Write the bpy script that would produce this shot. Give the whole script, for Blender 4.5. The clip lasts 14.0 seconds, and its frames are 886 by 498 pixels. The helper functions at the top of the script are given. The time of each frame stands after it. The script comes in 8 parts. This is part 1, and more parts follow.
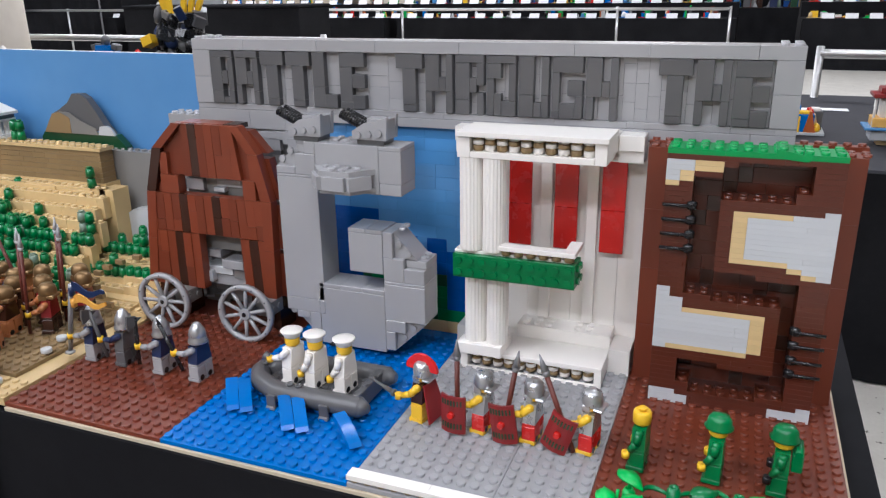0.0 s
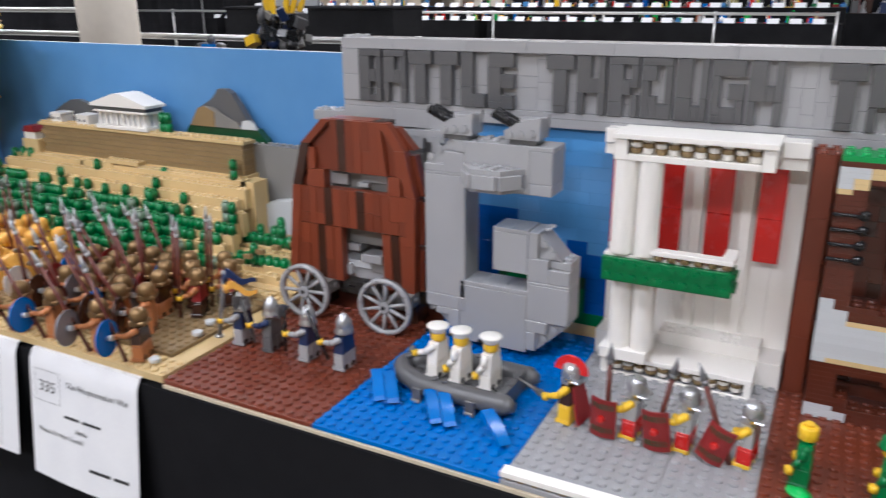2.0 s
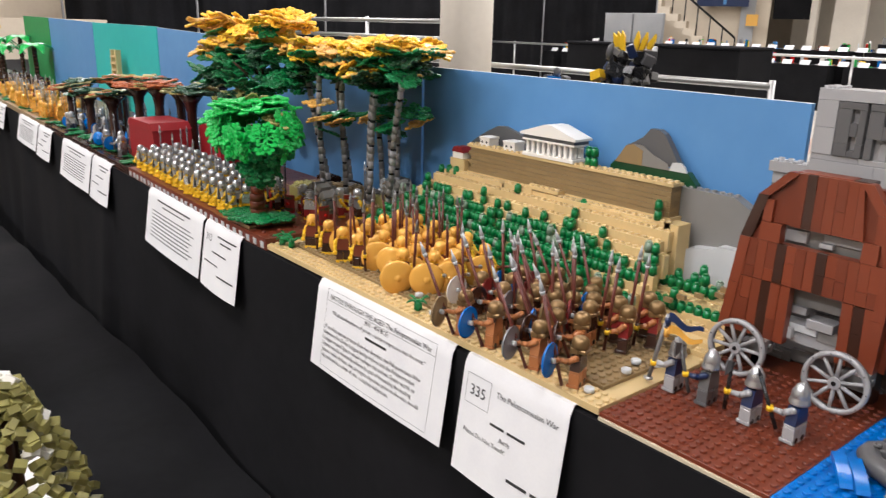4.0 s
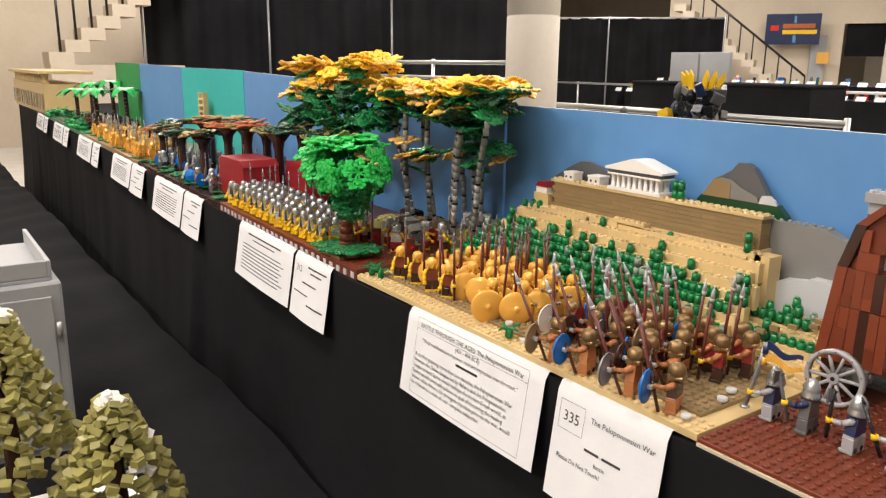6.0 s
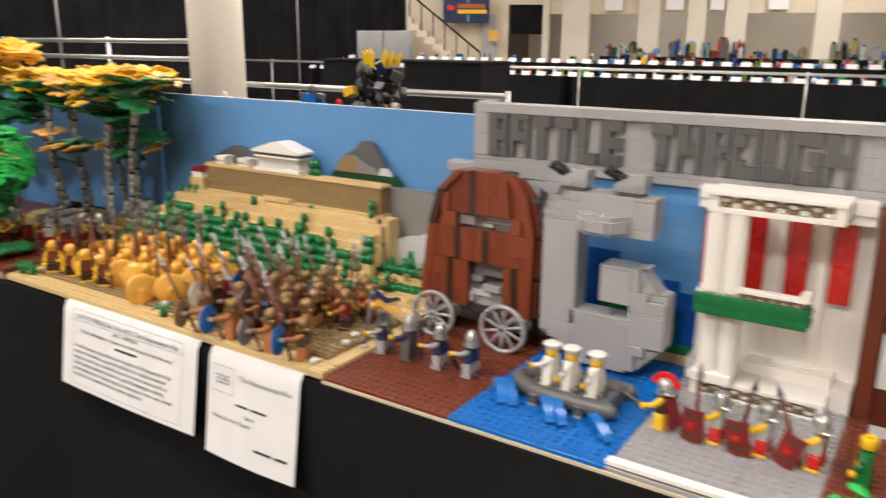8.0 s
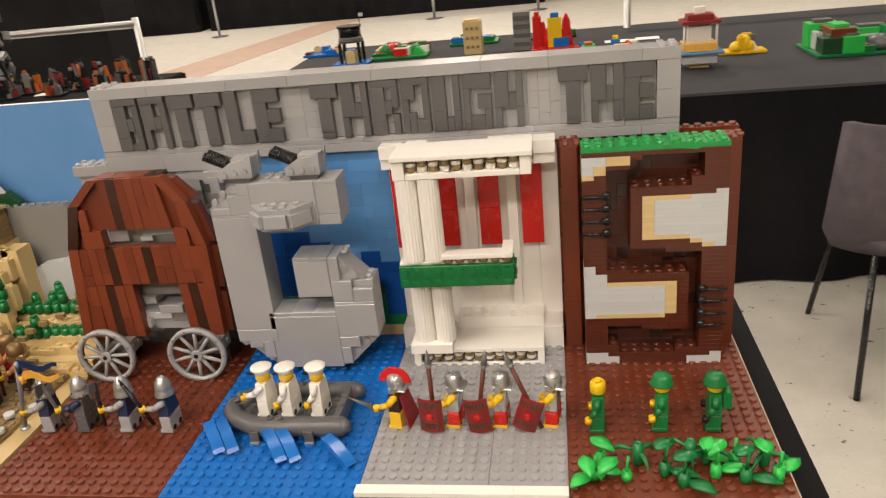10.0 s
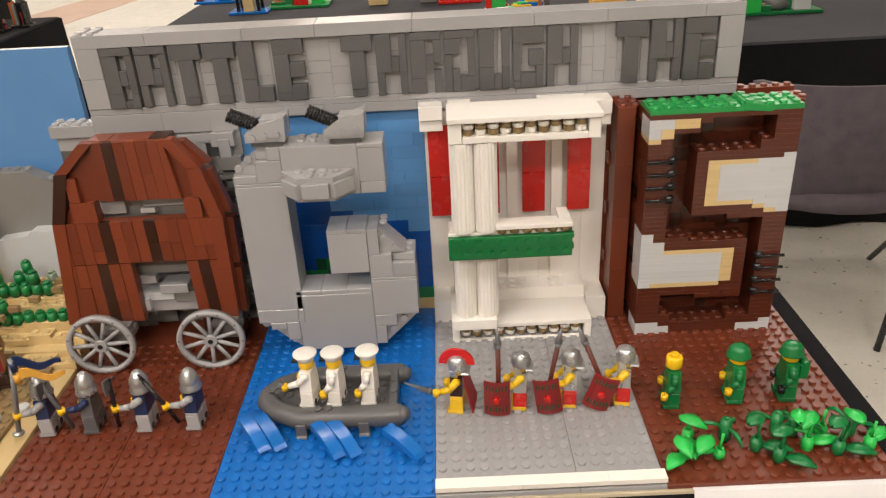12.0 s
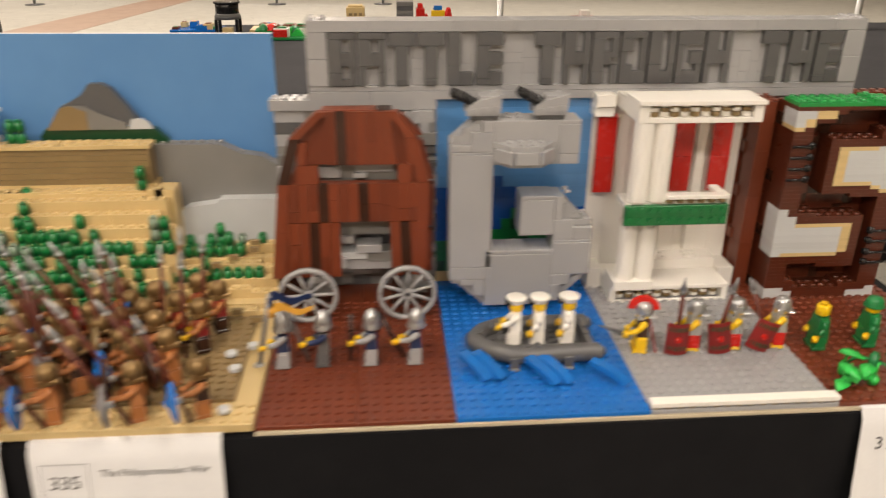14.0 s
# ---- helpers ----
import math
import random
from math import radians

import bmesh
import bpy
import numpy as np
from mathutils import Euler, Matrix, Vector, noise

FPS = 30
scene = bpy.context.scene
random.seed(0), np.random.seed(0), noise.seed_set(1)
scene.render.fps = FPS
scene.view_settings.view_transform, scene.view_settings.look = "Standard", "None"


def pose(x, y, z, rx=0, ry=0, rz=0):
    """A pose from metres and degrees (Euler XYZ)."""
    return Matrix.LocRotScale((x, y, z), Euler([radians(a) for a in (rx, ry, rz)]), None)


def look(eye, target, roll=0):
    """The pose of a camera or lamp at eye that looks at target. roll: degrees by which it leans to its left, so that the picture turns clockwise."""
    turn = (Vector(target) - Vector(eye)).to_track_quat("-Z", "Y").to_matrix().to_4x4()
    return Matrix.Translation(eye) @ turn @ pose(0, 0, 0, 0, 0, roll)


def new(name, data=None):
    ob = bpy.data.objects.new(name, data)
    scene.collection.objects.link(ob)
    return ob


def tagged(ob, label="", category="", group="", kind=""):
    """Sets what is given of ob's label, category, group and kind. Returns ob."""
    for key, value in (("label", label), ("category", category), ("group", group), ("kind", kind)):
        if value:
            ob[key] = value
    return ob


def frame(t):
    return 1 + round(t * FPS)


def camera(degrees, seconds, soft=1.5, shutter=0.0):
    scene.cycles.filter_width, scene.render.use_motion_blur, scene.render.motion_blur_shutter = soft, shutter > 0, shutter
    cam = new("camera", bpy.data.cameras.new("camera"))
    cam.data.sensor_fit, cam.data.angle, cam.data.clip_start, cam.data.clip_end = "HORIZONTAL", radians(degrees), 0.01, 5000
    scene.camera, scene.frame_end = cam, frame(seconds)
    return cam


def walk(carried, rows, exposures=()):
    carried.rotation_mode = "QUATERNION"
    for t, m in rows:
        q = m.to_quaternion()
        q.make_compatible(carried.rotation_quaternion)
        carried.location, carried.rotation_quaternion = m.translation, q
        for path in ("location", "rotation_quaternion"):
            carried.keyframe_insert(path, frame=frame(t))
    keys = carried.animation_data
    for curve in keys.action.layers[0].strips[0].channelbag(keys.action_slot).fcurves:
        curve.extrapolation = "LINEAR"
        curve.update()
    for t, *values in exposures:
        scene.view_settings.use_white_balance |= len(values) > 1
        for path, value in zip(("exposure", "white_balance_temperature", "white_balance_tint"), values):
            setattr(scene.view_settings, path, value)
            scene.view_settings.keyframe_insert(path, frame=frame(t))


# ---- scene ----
cam = camera(60.0, 14.0, soft=1.25, shutter=0.4)
PATH = [
    (0, (0.438, -0.314, 1.018), (-0.251, 1.449, 0.37), -0.8),
    (0.5, (0.439, -0.311, 1.018), (-0.255, 1.448, 0.366), -0.6),
    (1, (0.436, -0.313, 1.014), (-0.253, 1.451, 0.37), -0.3),
    (1.5, (0.425, -0.318, 1.014), (-0.31, 1.427, 0.369), -0.3),
    (2, (0.397, -0.335, 1.017), (-0.48, 1.345, 0.378), -0.5),
    (2.5, (0.361, -0.358, 1.021), (-0.721, 1.202, 0.391), -0.5),
    (3, (0.33, -0.377, 1.02), (-0.958, 1.025, 0.407), -0.1),
    (3.5, (0.312, -0.39, 1.017), (-1.097, 0.906, 0.437), 0.5),
    (4, (0.307, -0.4, 1.022), (-1.174, 0.82, 0.459), 1.3),
    (4.2, (0.306, -0.404, 1.023), (-1.199, 0.792, 0.47), 1.2),
    (6.3, (0.313, -0.447, 1.019), (-1.286, 0.661, 0.556), 0.6),
    (6.5, (0.317, -0.454, 1.022), (-1.259, 0.684, 0.55), 0.6),
    (7, (0.322, -0.485, 1.03), (-1.081, 0.849, 0.53), 1.9),
    (7.5, (0.34, -0.482, 1.031), (-0.923, 0.983, 0.523), 1.7),
    (8, (0.42, -0.45, 1.036), (-0.645, 1.162, 0.521), 0.5),
    (8.5, (0.461, -0.417, 1.039), (-0.39, 1.279, 0.407), -0.1),
    (9, (0.456, -0.374, 1.081), (-0.194, 1.379, 0.37), -4.4),
    (11.3, (0.276, -0.336, 1.061), (0.203, 1.482, 0.233), -3.2),
    (11.5, (0.27, -0.327, 1.07), (0.208, 1.48, 0.215), -3.6),
    (12, (0.272, -0.317, 1.073), (0.247, 1.467, 0.17), -3.2),
    (12.5, (0.261, -0.312, 1.067), (0.28, 1.467, 0.153), -2.5),
    (13, (0.252, -0.309, 1.064), (0.276, 1.478, 0.166), -1.9),
    (13.5, (0.226, -0.334, 1.05), (0.304, 1.481, 0.215), -1.2),
    (14, (0.086, -0.404, 1.058), (0.232, 1.42, 0.251), 0.4),
]
walk(cam, [(t, look(eye, target, roll)) for t, eye, target, roll in PATH],
     exposures=[(0.0, -0.27, 5450, 14), (3.0, -0.22, 5600, 14), (4.2, -0.10, 6050, 14), (6.3, -0.03, 6500, 14), (8.0, -0.10, 6500, 14), (9.0, -0.25, 7150, 14), (11.5, -0.32, 6850, 14), (12.5, -0.32, 6800, 14), (14.0, -0.34, 7200, 14)])

# ---- world and light: a hall lit by unseen ceiling lamps ----
world = bpy.data.worlds.new("hall_air")
scene.world = world
world.use_nodes = True
world.node_tree.nodes["Background"].inputs[0].default_value = (0.9, 0.93, 1.0, 1)
world.node_tree.nodes["Background"].inputs[1].default_value = 0.12


def area_lamp(name, x, y, z, sx, sy, watts, colour=(1.0, 0.94, 0.87)):
    lamp = bpy.data.lights.new(name, "AREA")
    lamp.shape, lamp.size, lamp.size_y, lamp.energy, lamp.color = "RECTANGLE", sx, sy, watts, colour
    ob = new(name, lamp)
    ob.location = (x, y, z)
    return ob


# the pair at y -4.2 is added to brighten faces turned to the front
for lx, ly, watts in ((-0.9, -1.6, 58), (1.6, -1.4, 56), (-3.4, -1.2, 70), (0.2, 1.9, 42), (-3.0, 2.6, 42), (2.6, 3.4, 26), (0.4, -4.2, 150), (-2.6, -4.2, 135)):
    area_lamp("ceiling_lamp", lx, ly, 3.95, 1.2, 0.6, watts)
for lx, ly in ((-6.0, 6.5), (0.0, 8.0), (-9.0, 1.5), (4.5, 9.0), (-13.0, 6.0), (-6.0, 14.0), (-16.0, -1.0), (-13.0, 14.0), (-2.0, 20.0), (-20.0, 7.0)):
    area_lamp("ceiling_lamp", lx, ly, 5.5, 2.4, 1.2, 330)

# ---- sizes of the toy bricks ----
S, PL, BR = 0.008, 0.0032, 0.0096
T = 0.76  # top of the plates
FRONT = 0.0


# ---- materials ----
def plastic(name, rgb, rough=0.2, vary=0.06, metal=0.0, bump=0.025):
    m = bpy.data.materials.new(name)
    m.use_nodes = True
    nt = m.node_tree
    b = nt.nodes["Principled BSDF"]
    info = nt.nodes.new("ShaderNodeObjectInfo")
    geo = nt.nodes.new("ShaderNodeNewGeometry")
    tc = nt.nodes.new("ShaderNodeTexCoord")
    n1 = nt.nodes.new("ShaderNodeTexNoise")
    n1.inputs["Scale"].default_value = 45
    n1.inputs["Detail"].default_value = 3
    nt.links.new(geo.outputs["Position"], n1.inputs["Vector"])
    add = nt.nodes.new("ShaderNodeMath")
    add.operation = "ADD"
    nt.links.new(info.outputs["Random"], add.inputs[0])
    nt.links.new(n1.outputs["Fac"], add.inputs[1])
    add2 = nt.nodes.new("ShaderNodeMath")
    add2.operation = "ADD"
    nt.links.new(add.outputs[0], add2.inputs[0])
    nt.links.new(geo.outputs["Random Per Island"], add2.inputs[1])
    mr = nt.nodes.new("ShaderNodeMapRange")
    mr.inputs["From Min"].default_value = 0.4
    mr.inputs["From Max"].default_value = 2.2
    mr.inputs["To Min"].default_value = 1 - 2 * vary
    mr.inputs["To Max"].default_value = 1 + 2 * vary
    nt.links.new(add2.outputs[0], mr.inputs["Value"])
    hsv = nt.nodes.new("ShaderNodeHueSaturation")
    hsv.inputs["Color"].default_value = (*rgb, 1)
    nt.links.new(mr.outputs[0], hsv.inputs["Value"])
    nt.links.new(hsv.outputs[0], b.inputs["Base Color"])
    n2 = nt.nodes.new("ShaderNodeTexNoise")
    n2.inputs["Scale"].default_value = 160
    n2.inputs["Detail"].default_value = 4
    nt.links.new(geo.outputs["Position"], n2.inputs["Vector"])
    mr2 = nt.nodes.new("ShaderNodeMapRange")
    mr2.inputs["To Min"].default_value = max(0.05, rough - 0.04)
    mr2.inputs["To Max"].default_value = rough + 0.07
    nt.links.new(n2.outputs["Fac"], mr2.inputs["Value"])
    nt.links.new(mr2.outputs[0], b.inputs["Roughness"])
    bp = nt.nodes.new("ShaderNodeBump")
    bp.inputs["Strength"].default_value = bump
    bp.inputs["Distance"].default_value = 0.001
    nt.links.new(n1.outputs["Fac"], bp.inputs["Height"])
    nt.links.new(bp.outputs[0], b.inputs["Normal"])
    b.inputs["Metallic"].default_value = metal
    return m


def rough_mat(name, rgb, rgb2, scale, rough=0.85, bump=0.3, dist=0.002, speck=None, spec=0.5):
    m = bpy.data.materials.new(name)
    m.use_nodes = True
    nt = m.node_tree
    b = nt.nodes["Principled BSDF"]
    geo = nt.nodes.new("ShaderNodeNewGeometry")
    n1 = nt.nodes.new("ShaderNodeTexNoise")
    n1.inputs["Scale"].default_value = scale
    n1.inputs["Detail"].default_value = 6
    nt.links.new(geo.outputs["Position"], n1.inputs["Vector"])
    n3 = nt.nodes.new("ShaderNodeTexNoise")
    n3.inputs["Scale"].default_value = scale * 14
    n3.inputs["Detail"].default_value = 3
    nt.links.new(geo.outputs["Position"], n3.inputs["Vector"])
    mixf = nt.nodes.new("ShaderNodeMath")
    mixf.operation = "MULTIPLY_ADD"
    mixf.inputs[1].default_value = 0.4
    nt.links.new(n3.outputs["Fac"], mixf.inputs[0])
    nt.links.new(n1.outputs["Fac"], mixf.inputs[2])
    cr = nt.nodes.new("ShaderNodeValToRGB")
    cr.color_ramp.elements[0].position, cr.color_ramp.elements[0].color = 0.45, (*rgb, 1)
    cr.color_ramp.elements[1].position, cr.color_ramp.elements[1].color = 0.95, (*rgb2, 1)
    nt.links.new(mixf.outputs[0], cr.inputs[0])
    col = cr.outputs[0]
    if speck:
        v = nt.nodes.new("ShaderNodeTexNoise")
        v.inputs["Scale"].default_value = 38
        v.inputs["Detail"].default_value = 2
        nt.links.new(geo.outputs["Position"], v.inputs["Vector"])
        c2 = nt.nodes.new("ShaderNodeValToRGB")
        c2.color_ramp.elements[0].position, c2.color_ramp.elements[0].color = 0.25, (*speck, 1)
        c2.color_ramp.elements[1].position, c2.color_ramp.elements[1].color = 0.31, (1, 1, 1, 1)
        nt.links.new(v.outputs["Fac"], c2.inputs[0])
        mx = nt.nodes.new("ShaderNodeMixRGB")
        mx.blend_type = "MULTIPLY"
        mx.inputs[0].default_value = 1
        nt.links.new(col, mx.inputs[1])
        nt.links.new(c2.outputs[0], mx.inputs[2])
        col = mx.outputs[0]
    nt.links.new(col, b.inputs["Base Color"])
    b.inputs["Roughness"].default_value = rough
    b.inputs["Specular IOR Level"].default_value = spec
    bp = nt.nodes.new("ShaderNodeBump")
    bp.inputs["Strength"].default_value = bump
    bp.inputs["Distance"].default_value = dist
    nt.links.new(n3.outputs["Fac"], bp.inputs["Height"])
    nt.links.new(bp.outputs[0], b.inputs["Normal"])
    return m


C = {
    "brown": plastic("reddish_brown_plastic", (0.158, 0.033, 0.013), 0.34),
    "dkbrown": plastic("dark_brown_plastic", (0.045, 0.017, 0.010)),
    "medbrown": plastic("worn_brown_plastic", (0.088, 0.019, 0.008), 0.28),
    "blue": plastic("blue_plastic", (0.003, 0.150, 0.53)),
    "medblue": plastic("sky_blue_plastic", (0.09, 0.27, 0.56)),
    "deepblue": plastic("deep_blue_plastic", (0.005, 0.075, 0.33)),
    "white": plastic("white_plastic", (0.87, 0.84, 0.78), 0.30, 0.012),
    "grey": plastic("light_grey_plastic", (0.36, 0.36, 0.365), 0.2, 0.04),
    "palegrey": plastic("pale_grey_plastic", (0.55, 0.57, 0.58), 0.3, 0.03),
    "dkgrey": plastic("dark_grey_plastic", (0.105, 0.105, 0.107), 0.3, 0.05),
    "midgrey": plastic("stone_grey_plastic", (0.21, 0.205, 0.195), 0.35, 0.08),
    "tan": plastic("tan_plastic", (0.66, 0.49, 0.235), 0.3, 0.05),
    "dktan": plastic("dark_tan_plastic", (0.27, 0.185, 0.085), 0.32, 0.06),
    "green": plastic("green_plastic", (0.003, 0.17, 0.045), 0.28, 0.10),
    "dkgreen": plastic("dark_green_plastic", (0.008, 0.06, 0.022), 0.3, 0.10),
    "bright": plastic("bright_green_plastic", (0.012, 0.46, 0.075), 0.3, 0.10),
    "sand": plastic("sand_green_plastic", (0.20, 0.27, 0.20), 0.3, 0.06),
    "olive": plastic("olive_green_plastic", (0.33, 0.30, 0.095), 0.35, 0.13),
    "yellow": plastic("yellow_plastic", (0.85, 0.53, 0.015), 0.28, 0.05),
    "ltorange": plastic("light_orange_plastic", (0.98, 0.60, 0.04), 0.3, 0.08),
    "ochre": plastic("ochre_plastic", (0.78, 0.44, 0.10), 0.32, 0.08),
    "orange": plastic("dark_orange_plastic", (0.40, 0.10, 0.02), 0.32, 0.10),
    "gold": plastic("pearl_gold_plastic", (0.82, 0.43, 0.075), 0.22, 0.06, 0.12),
    "dkgold": plastic("antique_gold_plastic", (0.25, 0.155, 0.065), 0.33, 0.08, 0.6),
    "silver": plastic("flat_silver_plastic", (0.50, 0.51, 0.52), 0.27, 0.06, 0.75),
    "dksilver": plastic("steel_grey_plastic", (0.26, 0.26, 0.27), 0.33, 0.06, 0.4),
    "red": plastic("red_plastic", (0.60, 0.018, 0.012), 0.25, 0.05),
    "dkred": plastic("dark_red_plastic", (0.23, 0.014, 0.014), 0.3, 0.07),
    "crimson": plastic("crimson_canvas_plastic", (0.27, 0.010, 0.014), 0.5, 0.05),
    "navy": plastic("navy_plastic", (0.012, 0.026, 0.085), 0.3, 0.05),
    "black": plastic("black_plastic", (0.012, 0.012, 0.013), 0.25, 0.05),
    "shaft": plastic("spear_brown_plastic", (0.115, 0.024, 0.014), 0.42),
    "turf": plastic("turf_green_plastic", (0.006, 0.27, 0.06), 0.3, 0.08),
    "nougat": plastic("nougat_plastic", (0.46, 0.175, 0.06), 0.32, 0.05),
    "plank": plastic("plank_brown_plastic", (0.20, 0.043, 0.017), 0.3, 0.07),
    "clear": plastic("smoky_plastic", (0.30, 0.27, 0.22), 0.2, 0.08),
}
cloth = rough_mat("black_tablecloth", (0.0065, 0.0065, 0.0075), (0.0135, 0.0135, 0.015), 3.0, 0.88, 0.25, 0.0012, spec=0.12)
cloth_grey = rough_mat("charcoal_tablecloth", (0.030, 0.030, 0.034), (0.045, 0.045, 0.05), 3.0, 0.85, 0.2, 0.001, spec=0.2)
panel_blue = rough_mat("blue_painted_board", (0.085, 0.245, 0.52), (0.12, 0.30, 0.58), 2.5, 0.5, 0.08, 0.0006)
panel_teal = rough_mat("teal_painted_board", (0.02, 0.42, 0.40), (0.03, 0.48, 0.46), 2.5, 0.5, 0.08, 0.0006)
panel_green = rough_mat("green_painted_board", (0.015, 0.22, 0.06), (0.03, 0.30, 0.09), 2.5, 0.5, 0.08, 0.0006)
panel_edge = rough_mat("raw_board_edge", (0.60, 0.62, 0.64), (0.72, 0.72, 0.72), 9, 0.7, 0.1, 0.0006)
paper = rough_mat("white_paper", (0.76, 0.76, 0.77), (0.82, 0.82, 0.82), 30, 0.8, 0.05, 0.0003)
ink = rough_mat("black_ink", (0.03, 0.03, 0.03), (0.05, 0.05, 0.05), 30, 0.7, 0.0, 0.0003)
wall_paint = rough_mat("cream_wall_paint", (0.62, 0.53, 0.41), (0.70, 0.61, 0.48), 1.2, 0.8, 0.1, 0.002)
column_paint = rough_mat("white_column_paint", (0.66, 0.60, 0.51), (0.74, 0.68, 0.58), 1.4, 0.75, 0.1, 0.002)
terrazzo = rough_mat("speckled_floor_tile", (0.50, 0.475, 0.42), (0.60, 0.575, 0.51), 6, 0.45, 0.05, 0.001, speck=(0.12, 0.10, 0.08))
tile_pink = rough_mat("pinkish_floor_tile", (0.42, 0.29, 0.22), (0.50, 0.36, 0.28), 5, 0.5, 0.05, 0.001)
curtain_mat = rough_mat("black_curtain", (0.008, 0.008, 0.009), (0.016, 0.016, 0.018), 2.0, 0.9, 0.2, 0.002, spec=0.1)
ceiling_mat = rough_mat("ceiling_tile", (0.62, 0.61, 0.58), (0.72, 0.71, 0.68), 2.0, 0.9, 0.1, 0.002)
steel = plastic("brushed_steel", (0.55, 0.55, 0.54), 0.35, 0.04, 0.8)
case_grey = rough_mat("grey_cabinet_enamel", (0.36, 0.37, 0.38), (0.42, 0.43, 0.44), 4, 0.45, 0.05, 0.001)
seat_fabric = rough_mat("grey_violet_fabric", (0.055, 0.045, 0.052), (0.085, 0.07, 0.08), 20, 0.9, 0.3, 0.001)
foam = rough_mat("tan_foam_board", (0.55, 0.47, 0.33), (0.64, 0.55, 0.40), 20, 0.8, 0.1, 0.0006)


# ---- mesh builder ----
class Shape:
    """Collects simple solids into one mesh with several materials."""

    def __init__(self):
        self.v, self.f, self.mi, self.sm, self.mats = [], [], [], [], []
        self.m = Matrix.Identity(4)

    def slot(self, mat):
        mat = C[mat] if isinstance(mat, str) else mat
        if mat not in self.mats:
            self.mats.append(mat)
        return self.mats.index(mat)

    def add(self, vs, fs, mat, smooth=False):
        o = len(self.v)
        k = self.slot(mat)
        self.v += [tuple(self.m @ Vector(p)) for p in vs]
        self.f += [tuple(o + i for i in f) for f in fs]
        self.mi += [k] * len(fs)
        self.sm += ([smooth] * len(fs)) if isinstance(smooth, bool) else smooth

    def box(self, x0, x1, y0, y1, z0, z1, mat, c=0.0):
        if c <= 0:
            vs = [(x, y, z) for x in (x0, x1) for y in (y0, y1) for z in (z0, z1)]
            fs = [(0, 1, 3, 2), (4, 6, 7, 5), (0, 4, 5, 1), (2, 3, 7, 6), (0, 2, 6, 4), (1, 5, 7, 3)]
            self.add(vs, fs, mat)
            return
        lo, hi = (x0, y0, z0), (x1, y1, z1)
        vs, idx = [], {}
        for i in (0, 1):
            for j in (0, 1):
                for k in (0, 1):
                    s = (i, j, k)
                    for ax in range(3):
                        p = []
                        for a in range(3):
                            e = hi[a] if s[a] else lo[a]
                            p.append(e if a == ax else e + (-c if s[a] else c))
                        idx[s, ax] = len(vs)
                        vs.append(tuple(p))
        fs = []
        for ax in range(3):
            a, b = (ax + 1) % 3, (ax + 2) % 3
            for side in (0, 1):
                q = []
                for u, w in ((0, 0), (1, 0), (1, 1), (0, 1)):
                    s = [0, 0, 0]
                    s[ax], s[a], s[b] = side, u, w
                    q.append(idx[tuple(s), ax])
                fs.append(tuple(q if side else q[::-1]))
            for u in (0, 1):
                for w in (0, 1):
                    s0, s1 = [0, 0, 0], [0, 0, 0]
                    s0[a] = s1[a] = u
                    s0[b] = s1[b] = w
                    s1[ax] = 1
                    s0, s1 = tuple(s0), tuple(s1)
                    q = [idx[s0, a], idx[s1, a], idx[s1, b], idx[s0, b]]
                    fs.append(tuple(q if u == w else q[::-1]))
        for i in (0, 1):
            for j in (0, 1):
                for k in (0, 1):
                    s = (i, j, k)
                    q = [idx[s, 0], idx[s, 1], idx[s, 2]]
                    fs.append(tuple(q if (i + j + k) % 2 else q[::-1]))
        self.add(vs, fs, mat)

    def cyl(self, p0, p1, r0, mat, r1=None, n=12, caps=(True, True)):
        r1 = r0 if r1 is None else r1
        p0, p1 = Vector(p0), Vector(p1)
        d = (p1 - p0).normalized()
        a = d.orthogonal().normalized()
        b = d.cross(a)
        vs = []
        for p, r in ((p0, r0), (p1, r1)):
            vs += [tuple(p + a * (r * math.cos(2 * math.pi * i / n)) + b * (r * math.sin(2 * math.pi * i / n))) for i in range(n)]
        fs = [(i, (i + 1) % n, n + (i + 1) % n, n + i) for i in range(n)]
        sm = [True] * n
        if caps[0]:
            fs.append(tuple(range(n))[::-1])
            sm.append(False)
        if caps[1]:
            fs.append(tuple(range(n, 2 * n)))
            sm.append(False)
        self.add(vs, fs, mat, sm)

    def stud(self, x, y, z, mat, n=12):
        self.cyl((x, y, z), (x, y, z + 0.0018), 0.00245, mat, n=n, caps=(False, True))

    def lathe(self, prof, mat, n=14, centre=(0, 0, 0), squash=1.0):
        cx, cy, cz = centre
        vs, fs = [], []
        for r, z in prof:
            vs += [(cx + r * math.cos(2 * math.pi * i / n), cy + squash * r * math.sin(2 * math.pi * i / n), cz + z) for i in range(n)]
        for k in range(len(prof) - 1):
            fs += [(k * n + i, k * n + (i + 1) % n, (k + 1) * n + (i + 1) % n, (k + 1) * n + i) for i in range(n)]
        sm = [True] * len(fs)
        fs += [tuple(range(n))[::-1], tuple(range((len(prof) - 1) * n, len(prof) * n))]
        sm += [False, False]
        self.add(vs, fs, mat, sm)

    def prism(self, poly, y0, y1, mat):
        """A polygon in x and z, listed anticlockwise seen from the front (-y), pushed from y0 back to y1."""
        n = len(poly)
        vs = [(x, y0, z) for x, z in poly] + [(x, y1, z) for x, z in poly]
        fs = [tuple(range(n)), tuple(range(n, 2 * n))[::-1]]
        fs += [(i, n + i, n + (i + 1) % n, (i + 1) % n) for i in range(n)]
        self.add(vs, fs, mat)

